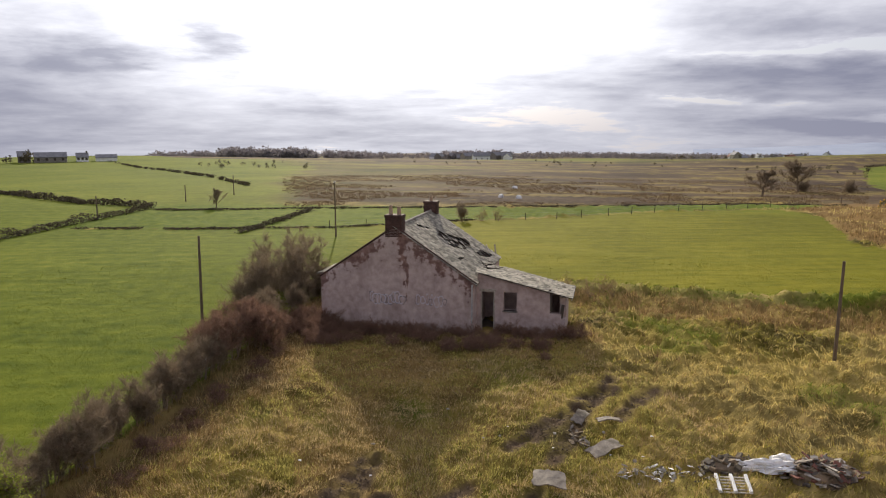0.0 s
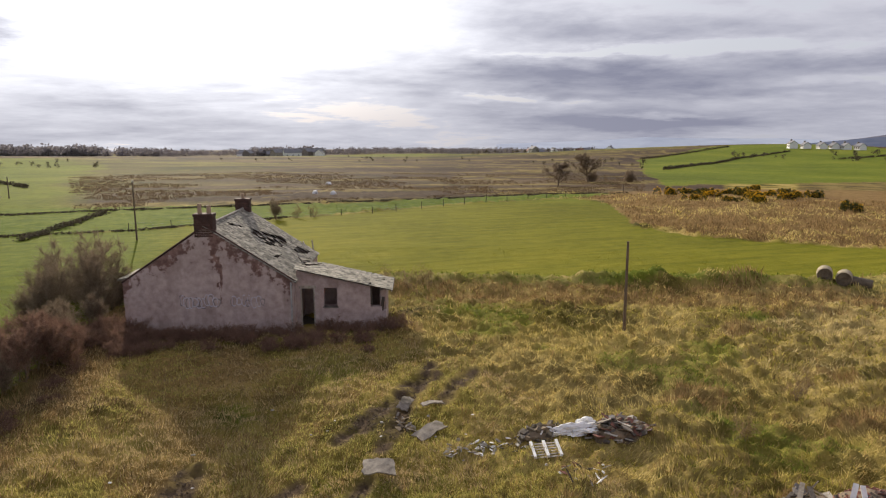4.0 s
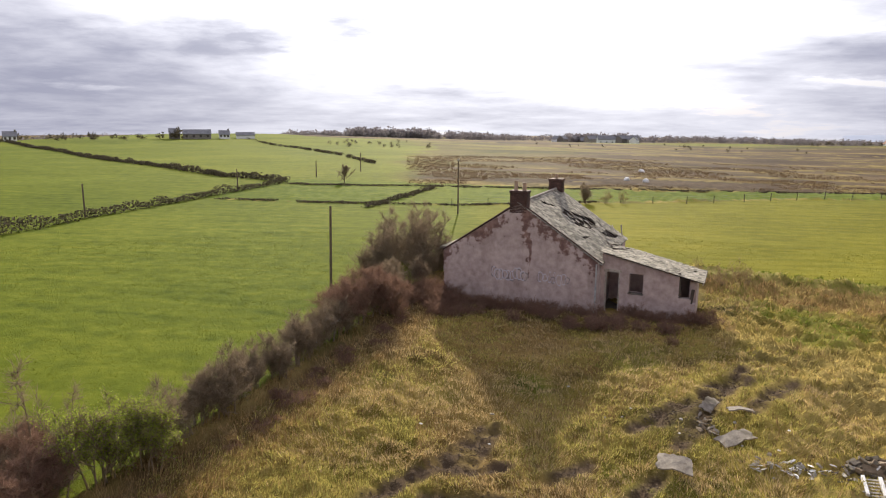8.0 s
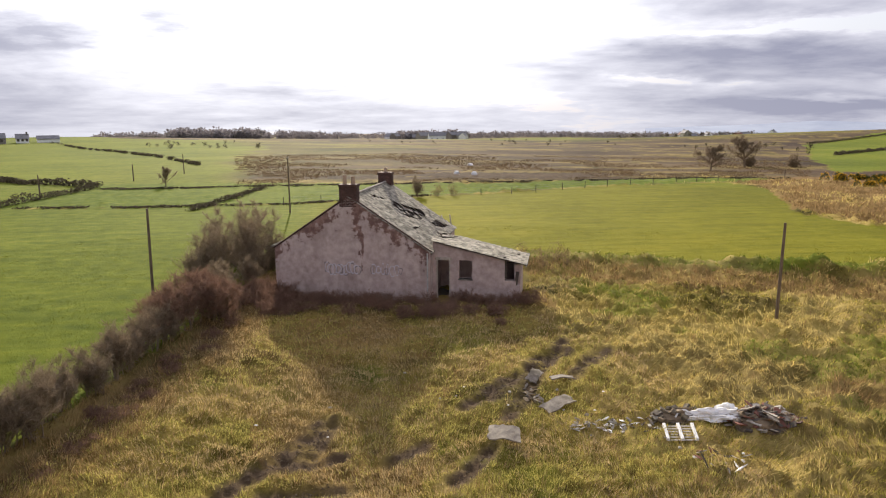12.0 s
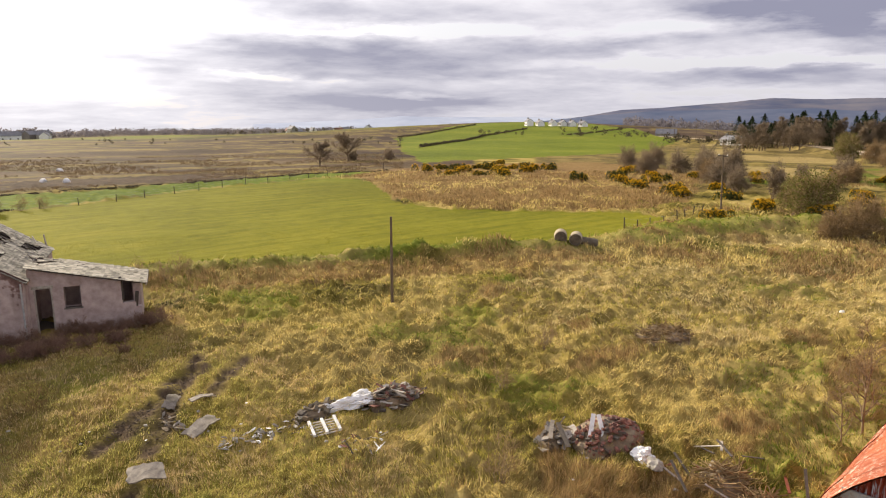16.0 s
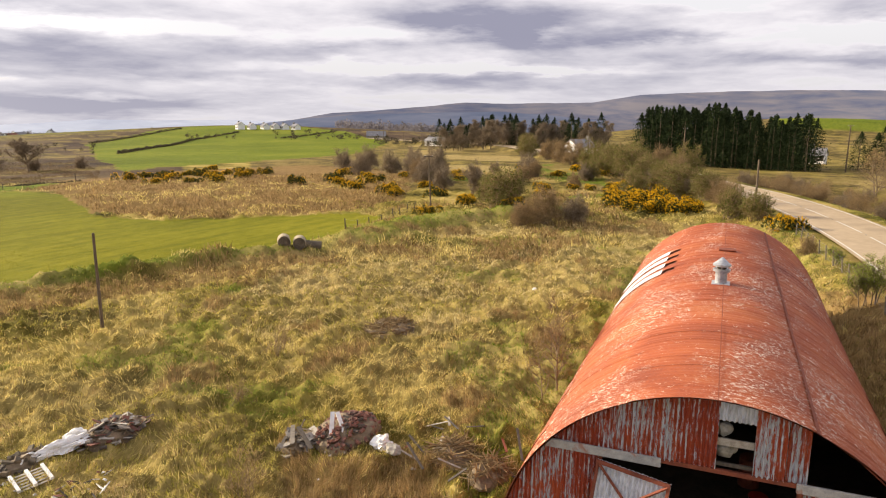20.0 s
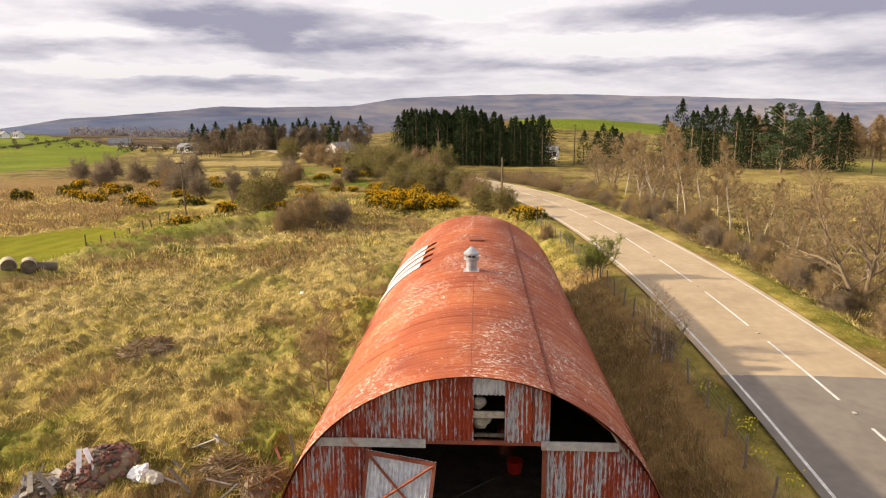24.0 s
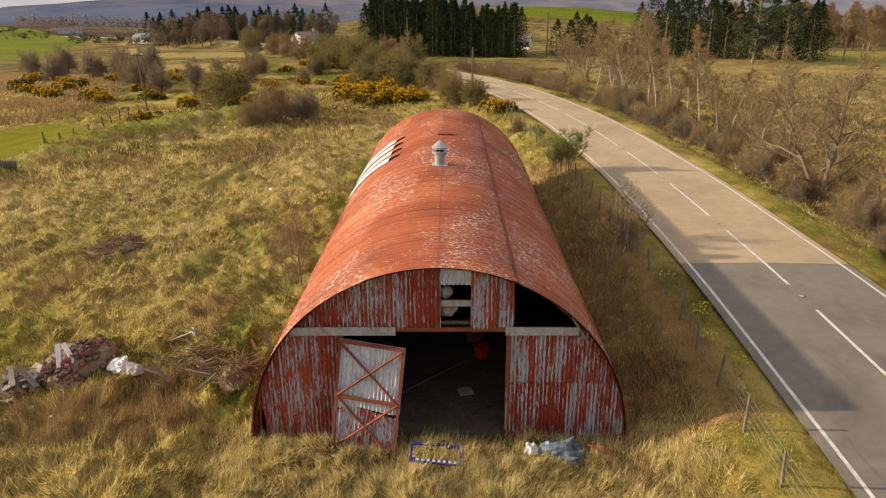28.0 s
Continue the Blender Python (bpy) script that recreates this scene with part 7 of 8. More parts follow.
def fence(line, gap, h, label, group, wires=4, r=0.05, lean=4.0, mat="dark_wood"):
    fp = []
    tot, s_ = length(line), 0.0
    while s_ < tot:
        x, y, a = along(line, s_)
        p = stub("fence_post", rodm((0, 0, -0.3), (0, 0, h * rp.uniform(0.9, 1.06)), r, r * 0.85, n=6), M[mat], x, y, label, "fence post", group, 0, (rp.uniform(-lean, lean), rp.uniform(-lean, lean)))
        fp.append(p.matrix_basis @ Vector((0, 0, h * 0.95)))
        s_ += gap * rp.uniform(0.92, 1.08)
    if wires:
        e = thing("fence_wires", Matrix(), "thin sagging wires strung between posts", "fence", group)
        for k in range(wires):
            bm = bmesh.new()
            dz = Vector((0, 0, -h * 0.9 * k / wires))
            run = [fp[0] + dz]
            for a, b in zip(fp, fp[1:]):
                run += [(a + b) / 2 + dz - Vector((0, 0, 0.03)), b + dz]
            side = (run[-1] - run[0]).cross(Vector((0, 0, 1))).normalized() * 0.0035
            rings = [[bm.verts.new(p + Vector((0, 0, 0.004))), bm.verts.new(p + side - Vector((0, 0, 0.0025))), bm.verts.new(p - side - Vector((0, 0, 0.0025)))] for p in run]
            for p, q in zip(rings, rings[1:]):
                for j in range(3):
                    bm.faces.new((p[j], p[(j + 1) % 3], q[(j + 1) % 3], q[j]))
            part("wire", bm, M["wire"], e)


fence([(8.0, -6.5), (12.75, -6.1), (14.4, -5.9), (16.1, -5.8), (18.2, -5.7), (20.4, -5.6), (22.9, -5.45), (29.3, -4.6), (36.7, -3.55), (38.1, -3.4), (48.2, -1.5), (61.3, 1.5)], 2.0, 1.0, "leaning grey wooden post of the roadside fence", "roadside fence", 5, 0.045, 5, "post_wood")
fence([(-10, 78.2), (7, 84.8), (17, 85.6), (24.5, 89.1), (34.9, 94.2), (46.9, 98.6), (56, 101)], 4.2, 0.95, "small dark post of a field fence", "field fence", 3)
fence([(46.3, 35.6), (49.5, 36.4), (53.2, 37.1), (56.1, 37.3), (60, 38.5), (66, 40)], 2.6, 0.9, "rough dark post along the scrub's edge", "scrub fence", 2, 0.06, 8)
fence([(-13, 14), (-11.4, 18.7), (-10.3, 23), (-9.3, 27), (-8.4, 31.5), (-7.6, 36)], 3.1, 1.0, "grey wooden post along the hedge bank", "hedge fence", 2, 0.05, 7, "post_wood")
for x, y, h in ((-44.8, 62, 3.4), (-40.6, 88, 3.0), (-34, 128, 3.6), (-37.5, 112, 2.6), (156, 27.3, 8.5), (183, 57, 7.5), (211, 90, 5), (161, -3.6, 9.5), (141, -58.6, 6.0), (-33.2, 33.2, 3.0), (66, 104, 1.6)):
    pole(x, y, hz(x, y) + h, r=0.10 if h < 5 else 0.14, label="thin wooden pole in open ground", arm=h > 8)
for k in range(7):
    x, y, a = along(ROAD, 330 + k * 22)
    pole(x - 6 * math.sin(a), y + 6 * math.cos(a), hz(x, y) + 8, r=0.12, label="pale lamp post along the far road")


# ---- sheets, slabs and boards
def slab_mesh(w, d, t, seed, sag=0.05):
    rg = random.Random(seed)
    bm = bmesh.new()
    n = 9
    pts = []
    for i in range(n + 1):
        for j in range(5):
            u, q = i / n, j / 4
            ex_ = (rg.uniform(-0.05, 0.05) if i in (0, n) else 0) * w
            ey_ = (rg.uniform(-0.06, 0.06) if j in (0, 4) else 0) * d
            pts.append(((u - 0.5) * w + ex_, (q - 0.5) * d + ey_, sag * math.sin(u * 3.1) + rg.uniform(-0.01, 0.01)))
    hi = [bm.verts.new((x, y, z + t)) for x, y, z in pts]
    lo = [bm.verts.new((x, y, z)) for x, y, z in pts]
    for i in range(n):
        for j in range(4):
            a, b, c, d_ = i * 5 + j, (i + 1) * 5 + j, (i + 1) * 5 + j + 1, i * 5 + j + 1
            bm.faces.new((hi[a], hi[b], hi[c], hi[d_]))
            bm.faces.new((lo[d_], lo[c], lo[b], lo[a]))
    for i in range(n):
        for j in (0, 4):
            a, b = i * 5 + j, (i + 1) * 5 + j
            bm.faces.new((hi[a], lo[a], lo[b], hi[b]))
    for i in (0, n):
        for j in range(4):
            a, b = i * 5 + j, i * 5 + j + 1
            bm.faces.new((hi[a], lo[a], lo[b], hi[b]))
    bmesh.ops.recalc_face_normals(bm, faces=bm.faces)
    return bm


SL = "weathered grey sheet of roofing lying on rough grass"
for x, y, w, d, turn, tip, seed in ((6.55, 21.95, 1.25, 0.55, 30, (7, -6), 1), (4.2, 19.75, 1.0, 0.75, -12, (9, 3), 2), (6.3, 24.5, 0.85, 0.45, 56, (14, -10), 3), (7.3, 24.2, 0.9, 0.3, 8, (-4, 4), 4), (12.5, 20.0, 0.9, 0.5, 40, (-28, 20), 5), (13.3, 20.1, 0.7, 0.45, 120, (30, -12), 6), (12.9, 19.5, 0.6, 0.35, 75, (24, 16), 7)):
    stub("roofing_sheet", slab_mesh(w, d, 0.04, seed, 0.07), M["old_sheet"], x, y, SL, "sheet", "fallen sheets", turn, tip, 0.52 if x > 12 else 0.14)

# broken pallet
pal = thing("wooden_pallet", pose(9.9, 19.55, hz(9.9, 19.55) + 0.10, 8, -4, -14) @ Matrix.Scale(0.8, 4), "bleached wooden pallet lying on rough grass", "pallet")
for k in (-0.55, 0.0, 0.55):
    part("bearer", boxm(k - 0.06, k + 0.06, -0.55, 0.55, 0.0, 0.12, bev=0.01), M["white_bag"], pal)
for k in range(6):
    part("slat", boxm(-0.62, 0.62, -0.5 + k * 0.19, -0.42 + k * 0.19, -0.03, -0.005), M["pale_wood"], pal)


def crumpled(rx, ry, rz, seed, amp=0.35, sub=3):
    bm = bmesh.new()
    bmesh.ops.create_icosphere(bm, subdivisions=sub, radius=1.0)
    off = Vector((seed * 3.1, seed * 1.7, 0))
    for v in bm.verts:
        n1 = noise.noise(v.co * 1.5 + off) + 0.7 * abs(noise.noise(v.co * 3.7 + off)) + 0.35 * abs(noise.noise(v.co * 8.0 + off))
        v.co *= 1 + amp * n1
        v.co.z = max(v.co.z, -0.25)
    bmesh.ops.transform(bm, matrix=Matrix.Diagonal((rx, ry, rz, 1)), verts=bm.verts)
    return bm


stub("plastic_sheet", crumpled(0.62, 0.22, 0.17, 2, 1.1, 4), M["white_bag"], 11.45, 20.35, "crumpled white plastic sheet on the rubbish heap", "plastic sheet", "", -22, (0, -8), 0.08)
stub("plastic_sheet", crumpled(0.35, 0.22, 0.2, 5, 0.6), M["white_bag"], 12.1, 20.75, "scrap of white plastic on the rubbish heap", "plastic sheet", "", 10, (0, 0), 0.12)
stub("plastic_bag", crumpled(0.30, 0.22, 0.18, 3, 1.0, 4), M["white_bag"], 16.55, 11.55, "bulging white plastic bag beside the brick heap", "plastic bag", "", 20, (0, 0), 0.1)
stub("plastic_bag", crumpled(0.26, 0.2, 0.2, 4, 0.4), M["concrete"], 16.0, 10.75, "dirty pale plastic bag beside the brick heap", "plastic bag", "", 70, (0, 0), 0.08)
stub("boulder", crumpled(0.14, 0.12, 0.11, 6, 0.2), M["white_bag"], 37.9, 14.8, "pale stone lying in dry grass", "stone", "", 0, (0, 0), 0.08)
for x, y, sc in ((-9.2, 22.6, 0.45), (-8.9, 22.2, 0.35), (-9.5, 22.9, 0.3)):
    plant("bramble", bramble, x, y, "low brown bramble along the hedge foot", "bramble", "brambles", sc)


def heap(name, x, y, rx, ry, h, mats, n, seed, label, base, sizes, category="heap"):
    """A heap: an earth core, with each piece lying on it."""
    rg = random.Random(seed)
    z = hz(x, y)
    e = thing(name, pose(x, y, z), label, category)
    bm = bmesh.new()
    bmesh.ops.create_icosphere(bm, subdivisions=3, radius=1.0)
    for v in bm.verts:
        q = noise.noise(v.co * 1.6 + Vector((seed, 0, 0))) * 0.3
        v.co = Vector((v.co.x * rx * (1 + q), v.co.y * ry * (1 + q), max(-0.25, v.co.z * h * (0.72 + q))))
    flat_ = h < 0.1
    if flat_:
        bm.free()
    else:
        part("core", bm, M[base], e)
    for k in range(n):
        t, u = rg.uniform(0, 2 * math.pi), math.sqrt(rg.uniform(0, 1))
        px, py = rx * u * math.cos(t), ry * u * math.sin(t)
        pz = hz(x + px, y + py) - z + 0.05 if flat_ else h * 0.78 * math.sqrt(max(0, 1 - u * u)) + 0.02
        a, b, c = rg.choice(sizes)
        a *= rg.uniform(0.7, 1.2)
        if flat_:
            bm = crumpled(a * 0.42, b * rg.uniform(0.25, 0.45), c * 0.35, seed * 50 + k, 1.0, 2)
        else:
            bm = boxm(-a / 2, a / 2, -b / 2, b / 2, -c / 2, c / 2, bev=min(c, b) * 0.12)
        o = part("piece", bm, M[rg.choice(mats)], e)
        o.matrix_basis = pose(px, py, pz, rg.uniform(-35, 35), rg.uniform(-35, 35), rg.uniform(0, 180))
    return e


h1 = heap("rubble_heap", 12.9, 19.9, 1.2, 0.75, 0.6, ["old_sheet", "earth", "old_sheet", "earth", "brick", "dark_wood", "pale_wood"], 110, 3, "heap of grey-brown rubble, slates and broken boards", "earth", [(0.45, 0.22, 0.03), (0.3, 0.2, 0.05), (0.18, 0.14, 0.08), (0.7, 0.09, 0.03)], "rubble heap")
h2 = heap("brick_heap", 16.7, 13.0, 1.25, 0.95, 0.85, ["brick", "brick", "brick", "dark_wood"], 190, 4, "heap of broken red bricks with old boards", "earth", [(0.22, 0.11, 0.075), (0.15, 0.11, 0.075)], "brick heap")
heap("rubble_heap", 15.6, 14.1, 0.9, 0.6, 0.5, ["stone", "dark_wood", "pale_wood", "earth"], 40, 6, "heap of old boards and grey rubbish", "earth", [(0.7, 0.14, 0.03), (0.4, 0.25, 0.05), (0.2, 0.15, 0.08)], "rubble heap")
for x, y, l, turn, tip, mt in ((15.6, 14.2, 0.9, 20, -64, "pale_wood"), (16.2, 12.9, 0.9, 150, -42, "white_bag"), (15.95, 13.1, 0.9, 120, -50, "white_bag"), (15.2, 13.6, 1.2, 150, -12, "dark_wood"), (15.3, 14.2, 1.0, 130, -10, "old_sheet")):
    stub("board", boxm(-0.07, 0.07, -l / 2, l / 2, -0.012, 0.012), M[mt], x, y, "old painted board sticking out of the heap", "board", "loose boards", turn, (tip, 0), 0.46)
heap("rubbish_heap", 10.4, 20.9, 0.9, 0.45, 0.4, ["dark_wood", "hay_shade_rot", "earth"], 26, 8, "dark heap of rotten rubbish in the grass", "earth", [(0.5, 0.2, 0.08), (0.3, 0.2, 0.12)], "rubbish heap")
heap("litter_heap", 7.4, 20.4, 1.1, 0.6, 0.05, ["white_bag", "old_sheet", "concrete", "pale_wood", "concrete"], 34, 9, "scattered broken plaster in the grass", "earth", [(0.22, 0.14, 0.06), (0.14, 0.1, 0.06), (0.3, 0.1, 0.05)], "rubble")
heap("litter_heap", 8.9, 20.5, 1.0, 0.7, 0.05, ["white_bag", "concrete", "old_sheet", "dark_wood"], 30, 10, "scattered broken plaster in the grass", "earth", [(0.22, 0.14, 0.06), (0.35, 0.12, 0.05)], "rubble")
heap("litter_heap", 10.6, 17.7, 1.1, 0.8, 0.08, ["white_bag", "brick", "concrete", "dark_wood"], 24, 11, "scattered rubbish and broken plaster in the grass", "earth", [(0.2, 0.14, 0.08), (0.5, 0.08, 0.05), (0.12, 0.1, 0.08)], "rubble")
heap("litter_heap", 5.9, 23.2, 0.3, 0.9, 0.06, ["earth", "earth", "dark_wood", "old_sheet"], 20, 12, "broken slates and stones along a muddy rut", "earth", [(0.3, 0.2, 0.04), (0.2, 0.14, 0.06)], "rubble")
hoop = thing("plastic_hoop", pose(10.5, 20.7, hz(10.5, 20.7) + 0.1, 0, 0, 15), "white bent plastic hoop in the rubbish", "hoop")
bm = bmesh.new()
rings = []
for k in range(13):
    a = math.pi * k / 12
    c, s_ = math.cos(a), math.sin(a)
    rings.append([bm.verts.new(((0.32 + 0.035 * math.cos(q)) * c, 0.035 * math.sin(q), (0.35 + 0.035 * math.cos(q)) * s_)) for q in (0, 1.05, 2.1, 3.14, 4.19, 5.24)])
for a, b in zip(rings, rings[1:]):
    for k in range(6):
        bm.faces.new((a[k], a[(k + 1) % 6], b[(k + 1) % 6], b[k]))
part("tube", bm, M["white_bag"], hoop)


def stick_heap(x, y, r, h, n, seed, label):
    rg = np.random.default_rng(seed)
    e = thing("brushwood_heap", pose(x, y, hz(x, y)), label, "brushwood heap")
    bm = bmesh.new()
    bmesh.ops.create_icosphere(bm, subdivisions=3, radius=1.0)
    for v in bm.verts:
        q = noise.noise(v.co * 1.8 + Vector((seed, 0, 0))) * 0.35
        v.co = Vector((v.co.x * r * (1 + q), v.co.y * r * 0.8 * (1 + q), max(-0.25, v.co.z * h * (0.75 + q))))
    part("core", bm, M["earth"], e)
    g = Geo()
    for k in range(n):
        t, u = rg.uniform(0, 2 * math.pi), math.sqrt(rg.uniform(0, 1))
        p = np.array((r * u * math.cos(t), r * 0.8 * u * math.sin(t), h * 0.8 * math.sqrt(1 - u * u) + 0.05))
        d = rg.normal(size=3) * np.array((1, 1, 0.35))
        d /= np.linalg.norm(d)
        l = rg.uniform(0.2, 0.6)
        g.tube(p - d * l, p + d * l, 0.02, 0.012, 4)
    g.make("brushwood", M["twig_gold"], e)["kind"] = "stuff"


stick_heap(27.2, 18.2, 1.4, 0.45, 190, 3, "low heap of brown brushwood and earth")
stick_heap(17.2, 9.3, 0.8, 0.5, 120, 4, "tangle of sticks and rubbish beside the barn")
stick_heap(16.6, 7.8, 0.7, 0.5, 100, 5, "tangle of sticks and rubbish beside the barn")
for k in range(18):
    x, y = 17.2 + rp.uniform(-1.6, 1.8), 9.0 + rp.uniform(-2.0, 2.0)
    if math.hypot(x - 16.7, y - 13) > 1.4:
        l = rp.uniform(0.3, 1.3)
        stub("board", boxm(-0.04, 0.04, -l / 2, l / 2, -0.01, 0.01), M[rp.choice(["pale_wood", "dark_wood", "rust", "dark_wood"])], x, y, "scrap of old board lying beside the barn", "board", "loose boards", rp.uniform(0, 180), (rp.uniform(-25, 25), 0), rp.uniform(0.1, 0.3))
bl = random.Random(31)
for k in range(26):
    x, y = bl.choice([(7, 22), (9, 20), (11, 18.5), (15, 12), (24, -3), (21, -3.5), (3, 23), (0, 25), (-2, 22)])
    x, y = x + bl.gauss(0, 1.3), y + bl.gauss(0, 0.9)
    sz = bl.uniform(0.04, 0.09)
    stub("litter_scrap", crumpled(sz, sz * 0.7, sz * 0.5, k + 20, 0.4, 1), M["white_bag" if k % 3 == 0 else "concrete"], x, y, "small scrap of pale litter in the grass", "litter", "litter", bl.uniform(0, 180), (0, 0), 0.12)

# before the barn door
bed = thing("blue_frame", pose(13.45, 1.35, hz(13.45, 1.35) + 0.06, 0, 6, -84), "faded blue metal frame lying in dry grass", "frame")
part("rail", boxm(-0.62, 0.62, 0.25, 0.36, 0, 0.05, bev=0.008), M["blue"], bed)
part("rail", boxm(-0.66, 0.60, -0.42, -0.28, 0, 0.05, bev=0.008), M["blue"], bed)
part("side_bar", boxm(-0.66, -0.60, -0.30, 0.27, 0, 0.04), M["blue"], bed)
part("side_bar", boxm(0.56, 0.62, -0.30, 0.27, 0, 0.04), M["blue"], bed)
for k in range(8):
    part("pale_bar", boxm(-0.5 + k * 0.13, -0.43 + k * 0.13, -0.39, -0.31, 0.05, 0.054), M["skylight"], bed)
stub("crumpled_sheet", crumpled(0.46, 0.26, 0.20, 9, 1.5, 4), M["tarp"], 14.05, -1.6, "crumpled grey-blue plastic sheet by the barn wall", "plastic sheet", "", -80, (0, 0), 0.06)
stub("crumpled_sheet", crumpled(0.16, 0.14, 0.12, 10, 0.7), M["skylight"], 13.95, -0.95, "crumpled pale plastic sheet by the barn wall", "plastic sheet", "", 20, (0, 0), 0.06)
grid = thing("rusty_grid", pose(14.2, -2.75, hz(14.2, -2.75) + 0.16, 18, 8, 30), "small rusty metal grid in dry grass", "grid")
for k in range(7):
    part("bar", boxm(-0.3, 0.3, -0.3 + k * 0.1, -0.27 + k * 0.1, 0, 0.02), M["rust"], grid)
for x, y in ((23.3, -5.7), (20.8, -6.45), (18.6, -6.2), (17.3, -6.7), (20.2, -6.3)):
    e = thing("daffodil_clump", pose(x, y, hz(x, y)), "clump of yellow daffodils on the road verge", "flowers", "daffodils")
    rg = np.random.default_rng(int(x * 10))
    a, b = Geo(), Geo()
    for k in range(26):
        p = np.array((rg.normal() * 0.16, rg.normal() * 0.16, 0))
        tp = p + np.array((rg.normal() * 0.06, rg.normal() * 0.06, rg.uniform(0.22, 0.36)))
        a.tri(p + (0.012, 0, 0), p - (0.012, 0, 0), tp)
        if k % 2:
            b.leaf(tp, 0.08, rg)
            b.leaf(tp, 0.08, rg)
    a.make("foliage", M["bud"], e)["kind"] = "stuff"
    b.make("bloom", M["daffodil"], e)["kind"] = "stuff"

# ---------------------------------------------------------------- standing grass
def blades(name, mat, pts, rng, per, lo, hi, wide, lean, label, spread=0.10):
    """Bent grass blades in tufts at the points, one triangle each, all in one object."""
    n = len(pts) * per
    base = np.repeat(pts, per, 0) + rng.normal(size=(n, 2)) * spread
    z = height(base[:, 0], base[:, 1])
    tuft = np.repeat(2.2 * np.pi * fbm(pts[:, 0] / 1.6, pts[:, 1] / 1.6, 611, 2) + rng.normal(size=len(pts)) * 0.7, per)
    ang_ = tuft + rng.normal(size=n) * 0.55
    ln = rng.uniform(lo, hi, n) * np.repeat(rng.uniform(0.6, 1.25, len(pts)), per)
    tilt = np.clip(np.abs(lean + rng.normal(size=n) * 0.35), 0, 1.45)
    dx, dy, dz = np.sin(tilt) * np.cos(ang_), np.sin(tilt) * np.sin(ang_), np.cos(tilt)
    side = rng.uniform(0, 2 * np.pi, n)
    wide = wide * np.clip(np.hypot(base[:, 0], base[:, 1]) / 30, 0.8, 2.2)
    sx, sy = np.cos(side) * wide, np.sin(side) * wide
    P = np.empty((n, 3, 3))
    P[:, 0] = np.stack([base[:, 0] - sx, base[:, 1] - sy, z - 0.04], 1)
    P[:, 1] = np.stack([base[:, 0] + sx, base[:, 1] + sy, z - 0.04], 1)
    P[:, 2] = np.stack([base[:, 0] + dx * ln, base[:, 1] + dy * ln, z + dz * ln], 1)
    me = bpy.data.meshes.new(name)
    me.vertices.add(3 * n)
    me.vertices.foreach_set("co", P.ravel())
    me.loops.add(3 * n)
    me.loops.foreach_set("vertex_index", np.arange(3 * n))
    me.polygons.add(n)
    me.polygons.foreach_set("loop_start", np.arange(0, 3 * n, 3))
    me.update()
    me.materials.append(mat)
    return tagged(new(name, me), label, "grass", kind="stuff")


def scatter(n, r0, r1, a0, a1, rng):
    r = np.sqrt(rng.uniform(r0 * r0, r1 * r1, n)) if r1 < 30 else r0 * np.exp(rng.uniform(0, math.log(r1 / r0), n))
    a = np.radians(rng.uniform(a0, a1, n))
    return np.stack([r * np.sin(a), r * np.cos(a)], 1)


def clear_of(p):
    x, y = p[:, 0], p[:, 1]
    ok = roughness(x, y) > 0.45
    for line in RUTS:
        ok &= to_line(line, x, y) > 0.46
    hx, hy = (x - 3.2) * HX.x + (y - 36.2) * HX.y, (x - 3.2) * HY.x + (y - 36.2) * HY.y
    ok &= ~((hx > -0.1) & (hx < 9) & (hy > -5.1) & (hy < 9.1))
    return ok


rng = np.random.default_rng(77)
p = scatter(180000, 11, 80, -40, 118, rng)
p = p[clear_of(p)]
x, y = p[:, 0], p[:, 1]
tone = fbm(x / 5, y / 5, 201, 3) + 0.5 * fbm(x / 1.3, y / 1.3, 207, 2)
az = np.degrees(np.arctan2(x, y))
tuss = fbm(x / 0.7, y / 0.7, 11, 3)
# the last term browns the blades on the strip the barn shades
rushy = inside(RUSHES, x, y) & (rng.uniform(size=len(x)) < 0.7) | (patch_brown(x, y) > 0.45) | ((to_line(HEDGE, x - 1.4, y) < 1.4) & (rng.uniform(size=len(x)) < 0.4)) | (rng.uniform(size=len(x)) < 0.04) | ((to_line(ROAD, x, y) < 11) & (y > -8 + 0.1 * x) & (x < 42) & (x > 15.5) & (rng.uniform(size=len(x)) < 0.75))
rushy &= to_line(BANK, x, y) > 1.7
# no extra green blades inside the painted cottage shadow
greenish = ((patch_green(x, y) > 0.25) | (to_line(BANK, x, y) < 1.7) | (to_line(MOUND, x, y) < 3.0) | (tone + 0.25 * rng.normal(size=len(x)) < -0.22 + 0.32 * (x < 10) * ~inside(COTTAGE_SHADE, x, y))) & ~rushy
drylike = ~greenish & ~rushy
turf = (x < 10.5 + 5 * fbm(x / 5, y / 5, 631, 3)) & (y > 6) & ~rushy
greenish, drylike = greenish & ~turf, drylike & ~turf
strawy = drylike & (inside(STRAW, x + 2 * fbm(x / 3, y / 3, 671, 2), y) | ((x < 15.5) & (y < 7))) & (rng.uniform(size=len(x)) < 0.9)
drylike = drylike & ~strawy
blades("straw", M["blade_straw"], p[strawy], rng, 5, 0.14, 0.36, 0.016, 1.0, "pale dead straw-coloured grass")
blades("dry_grass", M["blade"], p[drylike], rng, 5, 0.12, 0.34, 0.016, 1.05, "dry tufted yellow grass over rough ground")
lush = greenish & ((patch_green(x, y) > 0.30) | (to_line(BANK, x, y) < 1.7) | (to_line(MOUND, x, y) < 3.0)) & (rng.uniform(size=len(x)) < 0.75)
